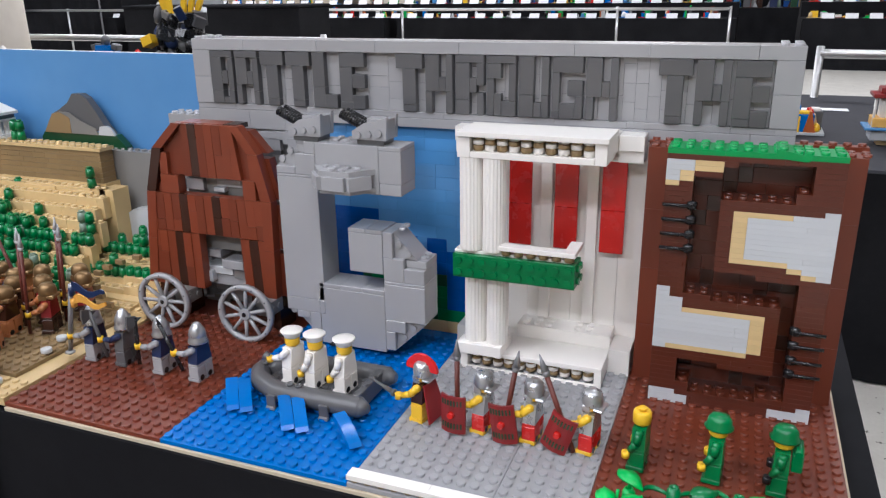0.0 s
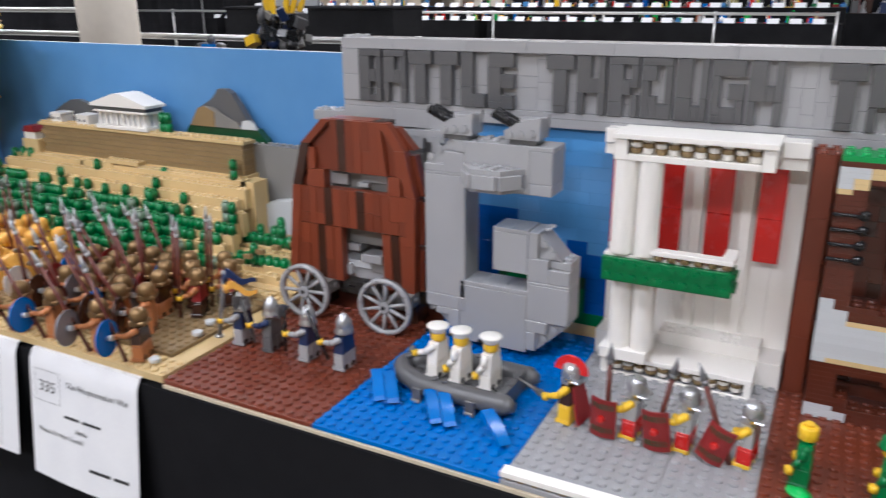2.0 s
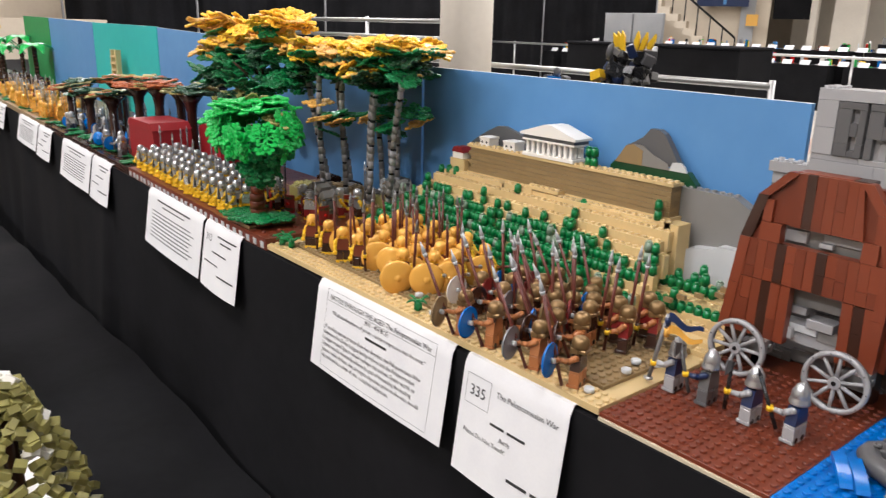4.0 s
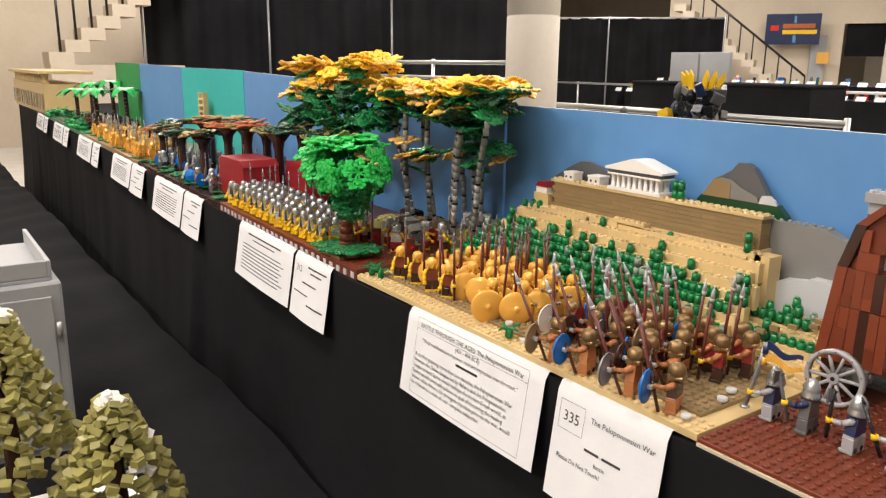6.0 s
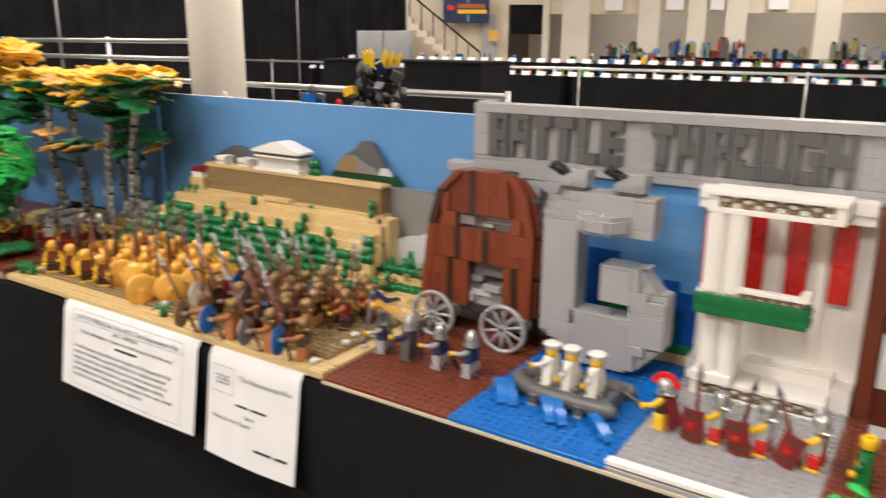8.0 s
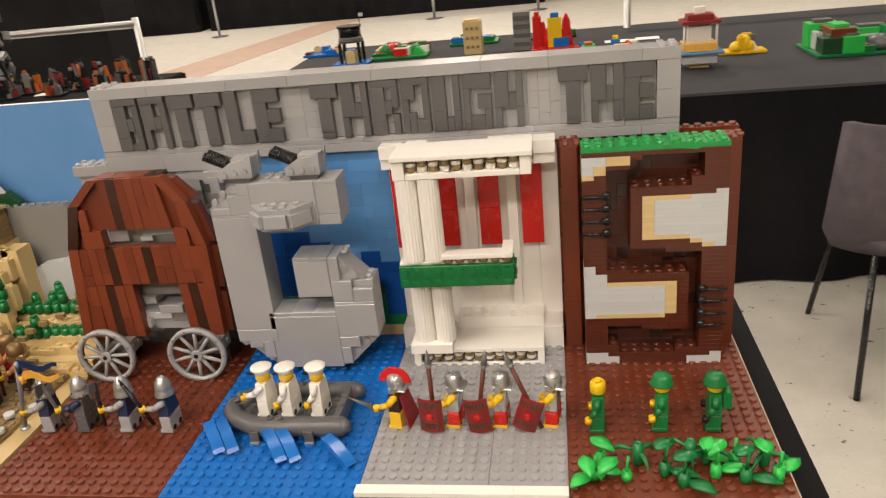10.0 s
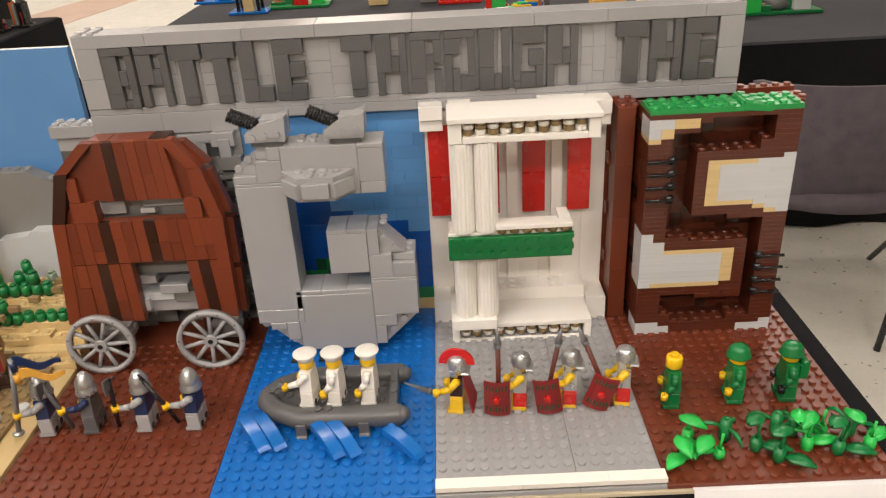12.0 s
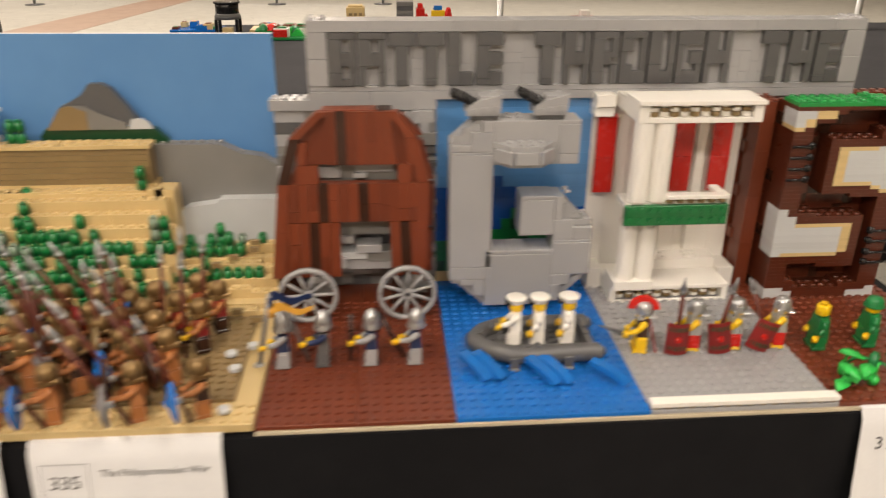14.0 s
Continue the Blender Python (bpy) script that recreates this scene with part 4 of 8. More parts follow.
for x, w in ((0.386, 1.5), (0.4965, 1.6)):
    for r in range(4):
        brick(earth, x, 0.1762, T + r * BR * 4.2, w, 2.4, BR * 4.2, "brown", r == 3, origin=(0.448, 0.2, T))


# ---- toy figures: each one plain mesh ----
def figure(legs, torso, arms, hand="yellow", head="yellow", hat=None, hat_mat="silver", item=None, item_mat="dkgrey", tip_mat="silver", shield=None, shield_mat="gold",
           feet=None, cape=None, lean=0.0, both=False, pack=False, reach=40, lift=0.0, shield_roll=0, long=0.043, thick=0.0012):
    s = Shape()
    fm = feet or legs
    for x in (-0.0079, 0.0003):
        s.box(x, x + 0.0076, -0.0042, 0.0040, 0.0028, 0.0118, legs, 0.0004)
        s.box(x, x + 0.0076, -0.0058, 0.0040, 0.0, 0.0028, fm, 0.0004)
        # flat black disc painted in for the shaded hole in the leg's back
        s.cyl((x + 0.0038, 0.0041, 0.0030), (x + 0.0038, 0.00395, 0.0030), 0.0022, "black", n=8) if not cape else None
    s.box(-0.0079, 0.0079, -0.0039, 0.0039, 0.0118, 0.0137, legs, 0.0003)
    vs = [(-0.0078, -0.0039, 0.0138), (0.0078, -0.0039, 0.0138), (0.0078, 0.0039, 0.0138), (-0.0078, 0.0039, 0.0138),
          (-0.0058, -0.0037, 0.0262), (0.0058, -0.0037, 0.0262), (0.0058, 0.0037, 0.0262), (-0.0058, 0.0037, 0.0262)]
    s.add(vs, [(3, 2, 1, 0), (4, 5, 6, 7), (0, 1, 5, 4), (1, 2, 6, 5), (2, 3, 7, 6), (3, 0, 4, 7)], torso)
    ra = math.radians(reach)
    for k in (-1, 1):
        a = ra if (k > 0 or both) else ra * 0.45
        sh = Vector((0.0070 * k, 0.0002, 0.0240))
        el = sh + Vector((0.0018 * k, -0.0055 * math.sin(a), -0.0055 * math.cos(a)))
        wr = el + Vector((0.0, -0.0062 * math.sin(a + 0.45), -0.0062 * math.cos(a + 0.45)))
        s.lathe([(0.001, -0.0024), (0.0026, -0.0012), (0.0026, 0.0012), (0.001, 0.0022)], arms, 8, tuple(sh))
        s.cyl(sh, el, 0.0025, arms, 0.0023, 8)
        s.cyl(el, wr, 0.0023, arms, 0.0019, 8)
        d = (wr - el).normalized()
        s.cyl(wr, wr + d * 0.0020, 0.0014, hand, n=8)
        s.cyl(wr + d * 0.0035 + Vector((0, 0, -0.0019)), wr + d * 0.0035 + Vector((0, 0, 0.0019)), 0.0023, hand, n=9)
        if k > 0:
            grip = wr + d * 0.0035
        else:
            grip2 = wr + d * 0.0035
    s.cyl((0, 0, 0.0262), (0, 0, 0.0272), 0.0028, head, n=10)
    s.lathe([(0.0040, 0.0), (0.0050, 0.0010), (0.0051, 0.0072), (0.0042, 0.0084)], head, 14, (0, 0, 0.0268))
    z = 0.0268
    if hat is None:
        s.cyl((0, 0, z + 0.0084), (0, 0, z + 0.0100), 0.0024, head, n=12)
    elif hat == "cone":
        s.lathe([(0.0068, 0.0010), (0.0070, 0.0022), (0.0060, 0.0048), (0.0058, 0.0062), (0.0060, 0.0068), (0.0054, 0.0100), (0.0032, 0.0140), (0.0010, 0.0158)], hat_mat, 16, (0, 0.0004, z))
    elif hat == "cap":
        s.lathe([(0.0053, 0.0058), (0.0055, 0.0072), (0.0073, 0.0094), (0.0075, 0.0102), (0.0070, 0.0106), (0.0030, 0.0110)], hat_mat, 18, (0, 0, z))
        s.box(-0.0046, 0.0046, -0.0078, -0.0040, 0.0058 + z, 0.0068 + z, "black")
    elif hat in ("dome", "crest", "steel"):
        s.lathe([(0.0056, 0.0030), (0.0060, 0.0040), (0.0061, 0.0080), (0.0052, 0.0112), (0.0030, 0.0128), (0.0008, 0.0132)], hat_mat, 16, (0, 0.0004, z))
        s.box(-0.0062, 0.0062, 0.0030, 0.0085, z + 0.0018, z + 0.0034, hat_mat, 0.0005)
        for k in (-1, 1):
            s.box(0.0046 * k - 0.0008, 0.0046 * k + 0.0008, -0.0040, 0.0010, z - 0.0005, z + 0.0042, hat_mat, 0.0003)
        if hat == "crest":
            n = 14
            vs, fs = [], []
            for i in range(n + 1):
                a = math.pi * i / n
                for r in (0.0062, 0.0112):
                    for y in (-0.0011, 0.0011):
                        vs.append((y, -r * math.cos(a), z + 0.0068 + r * math.sin(a) * 0.95))
            for i in range(n):
                b = 4 * i
                fs += [(b, b + 4, b + 5, b + 1), (b + 2, b + 3, b + 7, b + 6), (b, b + 2, b + 6, b + 4), (b + 1, b + 5, b + 7, b + 3)]
            s.add(vs, fs, "red")
    elif hat == "pot":
        s.lathe([(0.0067, 0.0046), (0.0069, 0.0054), (0.0058, 0.0068), (0.0057, 0.0094), (0.0044, 0.0116), (0.0015, 0.0124)], hat_mat, 18, (0, 0, z), 1.12)
    elif hat == "hoplite":
        s.lathe([(0.0057, 0.0034), (0.0064, 0.0042), (0.0065, 0.0072), (0.0058, 0.0104), (0.0036, 0.0126), (0.0010, 0.0132)], hat_mat, 14, (0, 0.0006, z), 1.08)
        s.box(-0.0058, 0.0058, 0.0010, 0.0072, z + 0.0006, z + 0.0040, hat_mat, 0.0008)
        for k in (-1, 1):
            s.box(0.0048 * k - 0.0008, 0.0048 * k + 0.0008, -0.0052, 0.0012, z - 0.0002, z + 0.0044, hat_mat, 0.0004)
        s.box(-0.0008, 0.0008, -0.0066, -0.0056, z + 0.0016, z + 0.0050, hat_mat, 0.0002)
    if cape:
        s.add([(-0.0066, 0.0044, 0.0262), (0.0066, 0.0044, 0.0262), (0.0098, 0.0100, 0.0030), (-0.0098, 0.0100, 0.0030), (-0.0066, 0.0052, 0.0262), (0.0066, 0.0052, 0.0262), (0.0098, 0.0110, 0.0030), (-0.0098, 0.0110, 0.0030)],
              [(0, 1, 2, 3), (7, 6, 5, 4), (0, 4, 5, 1), (1, 5, 6, 2), (2, 6, 7, 3), (3, 7, 4, 0)], cape)
    if pack:
        s.box(-0.0060, 0.0060, 0.0045, 0.0100, 0.0160, 0.0262, legs, 0.0006)
        s.cyl((-0.007, 0.0075, 0.0272), (0.007, 0.0075, 0.0272), 0.0020, legs, n=8)
    if item:
        d = Vector((0.0, -math.sin(lean), math.cos(lean)))
        if item == "spear":
            a, b = grip - d * (grip.z - 0.001 + lift) / max(0.2, d.z), grip + d * long
            if lean > 1.0:
                a = grip - d * 0.018
            s.cyl(a, b, thick, item_mat, n=7)
            s.cyl(grip - d * 0.004, grip + d * 0.004, 0.0017, "dkbrown", n=7)
            s.cyl(b, b + d * 0.003, thick * 1.2, tip_mat, thick * 1.6, 7)
            s.cyl(b + d * 0.003, b + d * 0.0135, thick * 1.6, tip_mat, 0.0003, 7)
        elif item == "pole":
            a, b = grip - d * 0.014, grip + d * 0.022
            s.cyl(a, b, 0.0014, item_mat, n=7)
            s.cyl(b, b + d * 0.005, 0.0014, item_mat, 0.0004, 7)
        elif item == "axe":
            a, b = grip - d * 0.014, grip + d * 0.022
            s.cyl(a, b, 0.0014, item_mat, n=7)
            h = b - d * 0.002
            s.prism([(h.x - 0.0004, h.z - 0.003), (h.x + 0.0075, h.z - 0.0055), (h.x + 0.0085, h.z), (h.x + 0.0075, h.z + 0.0055), (h.x - 0.0004, h.z + 0.003)], h.y - 0.0006, h.y + 0.0006, "dkgrey")
            s.prism([(h.x - 0.006, h.z), (h.x, h.z - 0.002), (h.x, h.z + 0.002)], h.y - 0.0006, h.y + 0.0006, "dkgrey")
        elif item == "sword":
            s.cyl(grip - d * 0.003, grip + d * 0.003, 0.0012, item_mat, n=7)
            p = grip + d * 0.003
            s.cyl(p, p + d * 0.002, 0.0026, item_mat, 0.0022, 7)
            s.cyl(p + d * 0.002, p + d * 0.018, 0.0019, "dkgrey", 0.0004, 6)
        elif item == "flag":
            a, b = grip - d * 0.015, grip + d * 0.042
            s.cyl(a, b, 0.0017, "dksilver", n=8)
            s.lathe([(0.0015, 0), (0.0036, 0.001), (0.0036, 0.002), (0.0015, 0.003)], "silver", 10, tuple(a))
            for k, m in ((0, "gold"), (1, "navy")):
                zz = b.z - 0.015 + 0.0085 * k
                s.cyl((b.x, b.y, zz - 0.002), (b.x, b.y, zz + 0.0045), 0.0022, m, n=8)
                pts = [(b.x, b.y + 0.001 + 0.0034 * i, zz + 0.0022 * math.sin(i * 0.9 + k)) for i in range(9)]
                for i in range(8):
                    h0, h1 = (0.0068 - 0.0005 * i), (0.0068 - 0.0005 * (i + 1))
                    p, q = pts[i], pts[i + 1]
                    s.add([(p[0] - 0.0005, p[1], p[2]), (q[0] - 0.0005, q[1], q[2]), (q[0] - 0.0005, q[1], q[2] + h1), (p[0] - 0.0005, p[1], p[2] + h0),
                           (p[0] + 0.0005, p[1], p[2]), (q[0] + 0.0005, q[1], q[2]), (q[0] + 0.0005, q[1], q[2] + h1), (p[0] + 0.0005, p[1], p[2] + h0)],
                          [(0, 1, 2, 3), (7, 6, 5, 4), (0, 4, 5, 1), (3, 2, 6, 7)], m)
        elif item == "horn":
            s.cyl(grip, grip + Vector((0, -0.004, 0.002)), 0.0014, "dkgrey", 0.0030, 8)
    if shield == "round":
        k_ = 1.36 if shield_mat == "gold" else 1.06
        g = (grip2 if shield_mat == "gold" else Vector((grip.x + 0.004, grip.y, grip.z))) + Vector((0.0015, -0.0028, 0.001))
        n, prof = 20, [(0.0127, 0.0006), (0.0130, -0.0002), (0.0118, -0.0016), (0.0080, -0.0034), (0.0035, -0.0044), (0.0022, -0.0050), (0.0016, -0.0062)]
        vs, fs = [], []
        for r, y in prof:
            r *= k_
            vs += [(g.x + r * math.cos(2 * math.pi * i / n), g.y + y, g.z + r * math.sin(2 * math.pi * i / n)) for i in range(n)]
        for k in range(len(prof) - 1):
            fs += [(k * n + i, k * n + (i + 1) % n, (k + 1) * n + (i + 1) % n, (k + 1) * n + i) for i in range(n)]
        fs += [tuple(range((len(prof) - 1) * n, len(prof) * n))]
        s.add(vs, fs, shield_mat, True)
        s.add([(g.x + 0.0122 * k_ * math.cos(2 * math.pi * i / n), g.y + 0.0008, g.z + 0.0122 * k_ * math.sin(2 * math.pi * i / n)) for i in range(n)], [tuple(range(n))[::-1]], shield_mat)
        s.cyl((g.x, g.y + 0.0008, g.z), (g.x, g.y + 0.004, g.z), 0.0022, "palegrey", n=8)
    elif shield == "tall":
        keep = s.m
        s.m = pose(0.0155, grip2.y - 0.0050, grip2.z + 0.0015, 0, shield_roll, 90)
        for i in range(5):
            x0, x1 = -0.0080 + 0.0032 * i, -0.0080 + 0.0032 * (i + 1)
            y0, y1 = 0.0024 * ((i - 2.5) / 2.5) ** 2, 0.0024 * ((i - 1.5) / 2.5) ** 2
            za, zb = -0.0125, 0.0120
            s.add([(x0, y0, za), (x1, y1, za), (x1, y1, zb), (x0, y0, zb), (x0, y0 + 0.0014, za), (x1, y1 + 0.0014, za), (x1, y1 + 0.0014, zb), (x0, y0 + 0.0014, zb)],
                  [(0, 1, 2, 3), (7, 6, 5, 4), (0, 4, 5, 1), (3, 2, 6, 7), (0, 3, 7, 4), (1, 5, 6, 2)], shield_mat)
        s.cyl((0, 0.0004, 0), (0, -0.0022, 0), 0.0024, "red", 0.0018, 10)
        for k in range(7):
            for zz in (-0.0092, 0.0062):
                s.box(-0.0066 + 0.0020 * k, -0.0056 + 0.0020 * k, -0.0005 + 0.0024 * ((k - 3) / 3.4) ** 2, 0.001, zz, zz + 0.0034, "dkgreen")
        s.m = keep
    return s.mesh("toy_figure")


def stand(me, x, y, z, turn, label, group, tilt=0, name="toy_figure"):
    ob = new(name, me)
    ob.matrix_basis = pose(x, y, z, tilt, 0, turn)
    return tagged(ob, label, "toy figure", group)


K = "toy knights in a row"
kn = [figure("grey", "navy", "grey", hat="cone", item="flag", lean=-0.20, reach=55),
      figure("dkgrey", "dkgrey", "navy", hat="cone", item="axe", item_mat="dkgrey", lean=0.30, reach=60),
      figure("grey", "navy", "grey", hat="cone", item="axe", item_mat="black", lean=-0.05, reach=60),
      figure("grey", "navy", "grey", hat="cone", item="pole", item_mat="black", lean=0.45, reach=60)]
kl = ["toy knight with conical helmet holding a navy and gold pennant", "toy knight in dark grey holding a leaning axe", "toy knight with navy tunic holding an upright axe", "toy knight with navy tunic and slanted black pole"]
for i, (x, y) in enumerate(((0.0115, 0.0720), (0.0395, 0.0725), (0.0735, 0.0720), (0.1050, 0.0715))):
    stand(kn[i], x, y, T + 0.0010, -86 - 2 * i, kl[i], K)
R = "toy legionaries in a row"
rm = figure("red", "silver", "yellow", hat="dome", item="spear", item_mat="shaft", tip_mat="dksilver", long=0.030, thick=0.0016, shield="tall", shield_mat="dkred", feet="yellow", lean=0.0, reach=48)
rm2 = figure("red", "silver", "yellow", hat="dome", item="spear", item_mat="shaft", tip_mat="dksilver", long=0.030, thick=0.0016, shield="tall", shield_mat="dkred", feet="yellow", lean=-0.16, reach=48, shield_roll=-8)
rm3 = figure("red", "silver", "yellow", hat="dome", item="spear", item_mat="shaft", tip_mat="dksilver", long=0.030, thick=0.0016, shield="tall", shield_mat="dkred", feet="yellow", lean=0.38, reach=48, shield_roll=18)
cen = figure("yellow", "dkbrown", "yellow", hat="crest", item="sword", item_mat="dkgrey", lean=1.25, cape="crimson", reach=42)
stand(cen, 0.2710, 0.0755, T + 0.001, -100, "toy centurion with red crest, dark red cape and sword", R)
for me, x, a in ((rm, 0.3105, -98), (rm2, 0.3415, -96), (rm3, 0.3755, -100)):
    stand(me, x, 0.0760, T + 0.001, a, "toy legionary with silver helmet, red shield and spear", R)
G = "toy soldiers in green"
so1 = figure("green", "green", "green", hat=None, reach=8)
so2 = figure("green", "green", "green", hat="pot", hat_mat="green", reach=8)
so3 = figure("green", "green", "green", hat="pot", hat_mat="green", pack=True, hand="black", reach=8)
stand(so1, 0.4045, 0.0705, T + 0.001, -95, "bareheaded toy soldier in plain green", G)
stand(so2, 0.4445, 0.0725, T + 0.001, -95, "toy soldier in green with a green helmet", G)
stand(so3, 0.4770, 0.0725, T + 0.001, -94, "toy soldier in green with helmet and backpack", G)

# ---- rubber boat with sailors ----
boat = base_empty("rubber_boat", 0.190, 0.0775, T, "dark grey inflatable toy boat on the blue plate", "boat")
boat.location.y += 0.004
boat.scale = (0.94, 0.94, 0.94)
s = Shape()
pts = [(0.0475, 0.0225), (0.010, 0.0230), (-0.018, 0.0225), (-0.0365, 0.0130), (-0.0440, 0.0020), (-0.0440, -0.0020), (-0.0365, -0.0130), (-0.018, -0.0225), (0.010, -0.0230), (0.0475, -0.0225)]
path = [Vector((x, y, 0.0098)) for x, y in pts]
n = 14
vs, fs = [], []
for i, p in enumerate(path):
    d = (path[min(i + 1, len(path) - 1)] - path[max(i - 1, 0)]).normalized()
    side = Vector((-d.y, d.x, 0))
    for k in range(n):
        a = 2 * math.pi * k / n
        vs.append(tuple(p + side * (0.0072 * math.cos(a)) + Vector((0, 0, 0.0072 * math.sin(a)))))
for i in range(len(path) - 1):
    fs += [(i * n + k, i * n + (k + 1) % n, (i + 1) * n + (k + 1) % n, (i + 1) * n + k) for k in range(n)]
s.add(vs, fs, "dkgrey", True)
for y in (0.0225, -0.0225):
    s.cyl((0.0475, y, 0.0098), (0.0535, y, 0.0098), 0.0072, "dkgrey", 0.0030, 14)
part("tube", s, boat, "dark grey rounded side tube")
s = Shape()
s.prism([(-0.036, 0.0045), (0.044, 0.0045), (0.044, 0.0085), (-0.036, 0.0085)], -0.018, 0.018, "dkgrey")
for i in range(9):
    for j in range(4):
        s.stud(-0.030 + 0.008 * i, -0.012 + 0.008 * j, 0.0085, "dkgrey")
part("boat_floor", s, boat)
s = Shape()
s.box(0.0400, 0.0455, -0.020, 0.020, 0.003, 0.0165, "dkgrey", 0.0006)
s.stud(0.0427, 0.006, 0.0165, "dkgrey")
s.stud(0.0427, -0.006, 0.0165, "dkgrey")
part("transom", s, boat)
for x, y in ((-0.006, -0.0225), (0.001, -0.0225), (0.006, 0.0225), (-0.040, 0.0)):
    s = Shape()
    s.lathe([(0.0026, 0), (0.0026, 0.0016), (0.0014, 0.0016), (0.0014, 0.0006)], "dkgrey", 12)
    part("fitting", s, boat, "", Matrix.Translation((x, y, 0.0166)))
for x in (-0.017, 0.024):
    s = Shape()
    s.box(-0.0035, 0.0035, -0.0315, -0.0295, 0.002, 0.011, "dkgrey", 0.0004)
    s.box(-0.0035, 0.0035, -0.0330, -0.0295, 0.0005, 0.003, "midgrey", 0.0004)
    part("side_clip", s, boat, "", Matrix.Translation((x, 0, 0)))
SL = "toy sailors in the boat"
sa = figure("white", "white", "white", hat="cap", hat_mat="white", reach=10)
sa2 = figure("white", "white", "white", hat="cap", hat_mat="white", reach=45, item="horn")
for me, x, a in ((sa2, 0.1775, -98), (sa, 0.1945, -97), (sa, 0.2160, -95)):
    stand(me, x, 0.0775, T + 0.0092, a, "toy sailor in white with a white cap standing in the boat", SL)


# ---- blue curved slopes as waves ----
def wave_mesh():
    s = Shape()
    n = 12
    top = []
    for i in range(n + 1):
        u = i / n
        top.append((0.0285 * u, 0.0016 + 0.0086 * math.cos(u * math.pi / 2) ** 0.7))
    low = [(0.0285 * (i / n) * 0.86, 0.0060 * math.cos(i / n * math.pi / 2)) for i in range(n + 1)]
    poly = low + top[::-1]
    s.prism(poly, -0.0039, 0.0039, "blue")
    return s.mesh("wave")


wv = wave_mesh()
for gx, gy, turn, cnt in ((0.1375, 0.0620, -54, 2), (0.1835, 0.0535, -54, 2), (0.2270, 0.0465, -42, 1)):
    e = base_empty("wave_blocks", gx, gy, T + 0.0018, "blue curved slope bricks lying as a wave", "brick wave", "waves on the blue plate")
    e.matrix_basis = pose(gx, gy, T + 0.0018, 0, 0, turn)
    for k in range(cnt):
        link("slope_brick", wv, e, Matrix.Translation((0.005 * k, 0.0082 * k, 0)))

# ---- bright green plants on the brown plate ----
def leaf_mesh(mat, l=0.0165, w=0.0112, lift=0.0028):
    s = Shape()
    n = 9
    vs, fs = [], []
    for i in range(n + 1):
        u = i / n
        half = w * (math.sin(math.pi * min(1, u * 0.98 + 0.02)) ** 0.7) * (1.08 - 0.45 * u)
        z = lift * math.sin(u * 2.0) - 0.004 * u * u
        vs += [(u * l, -half * 0.5, z - 0.0006), (u * l, 0, z + 0.0006), (u * l, half * 0.5, z - 0.0006), (u * l, half * 0.5, z - 0.0016), (u * l, -half * 0.5, z - 0.0016)]
    for i in range(n):
        for k in range(5):
            a, b = 5 * i + k, 5 * i + (k + 1) % 5
            fs.append((a, a + 5, b + 5, b))
    s.add(vs, fs, mat, True)
    return s.mesh("leaf")


LF = {m: (leaf_mesh(m), leaf_mesh(m, 0.014, 0.0032, 0.006)) for m in ("bright", "green")}
rng = random.Random(5)
PG = "plants along the brown plate"
for i, (px, py, mat, tall) in enumerate(((0.399, 0.020, "bright", 0), (0.404, 0.033, "bright", 1), (0.426, 0.034, "green", 2), (0.4405, 0.0235, "green", 1), (0.4570, 0.0370, "green", 2), (0.4660, 0.0355, "green", 2), (0.4690, 0.0220, "bright", 1),
                                     (0.481, 0.032, "bright", 1), (0.485, 0.018, "green", 1), (0.4985, 0.033, "green", 2), (0.450, 0.014, "green", 1), (0.5035, 0.020, "bright", 1), (0.418, 0.019, "bright", 0))):
    e = base_empty("leafy_plant", px, py, T + 0.0012, "bright green plastic plant with broad leaves" if mat == "bright" else "dark green plastic plant with bamboo-like leaves", "plant", PG)
    h = (0.0065, 0.0095, 0.0150)[tall]
    s = Shape()
    s.lathe([(0.0030, 0), (0.0030, 0.0012), (0.0034, 0.0018), (0.0034, h - 0.002), (0.0025, h - 0.0018), (0.0025, h), (0.0014, h), (0.0014, h - 0.0012)], mat, 12)
    part("stem", s, e)
    k0 = rng.uniform(0, 360)
    if tall == 2:
        for k in range(3):
            link("leaf", LF[mat][1], e, pose(0, 0, h - 0.004, 0, 20 + 15 * (k % 2), k0 + 120 * k) @ Matrix.Translation((0.003, 0, 0)))
    else:
        for k in range(1):
            link("leaf", LF[mat][0], e, pose(0, 0, 0.0048, 0, -4, k0 + 150 * k) @ Matrix.Translation((0.0032, 0, 0)))
        s = Shape()
        s.cyl((0, 0, h), (0.001, 0, h + 0.010), 0.0009, mat, n=6)
        part("twig", s, e)
        link("leaf", LF[mat][0], e, pose(-0.006, 0, h + 0.0100, 0, 4, k0 + 60))

# ---- exhibit papers hung over the table edge ----
def paper_point(u, v, x0, w, h, bow):
    """u to the right, v downwards, both 0 to 1."""
    x = x0 + w * u
    ang = min(1.0, v * 8)
    y = drift(x) - 0.006 - 0.014 * v - bow * math.sin(math.pi * u) * v * 0.6 - 0.004 * (1 - ang) * 0
    z = T - 0.0025 - h * v - 0.0004
    if v < 0.06:
        y += 0.003 * (1 - v / 0.06) ** 2
    return Vector((x, y, z))


def text_mesh(body, size, align):
    cu = bpy.data.curves.new("text", "FONT")
    cu.body, cu.size, cu.align_x, cu.resolution_u = body, size, align, 2
    tmp = bpy.data.objects.new("text", cu)
    scene.collection.objects.link(tmp)
    me = bpy.data.meshes.new_from_object(tmp)
    bpy.data.objects.remove(tmp)
    return me


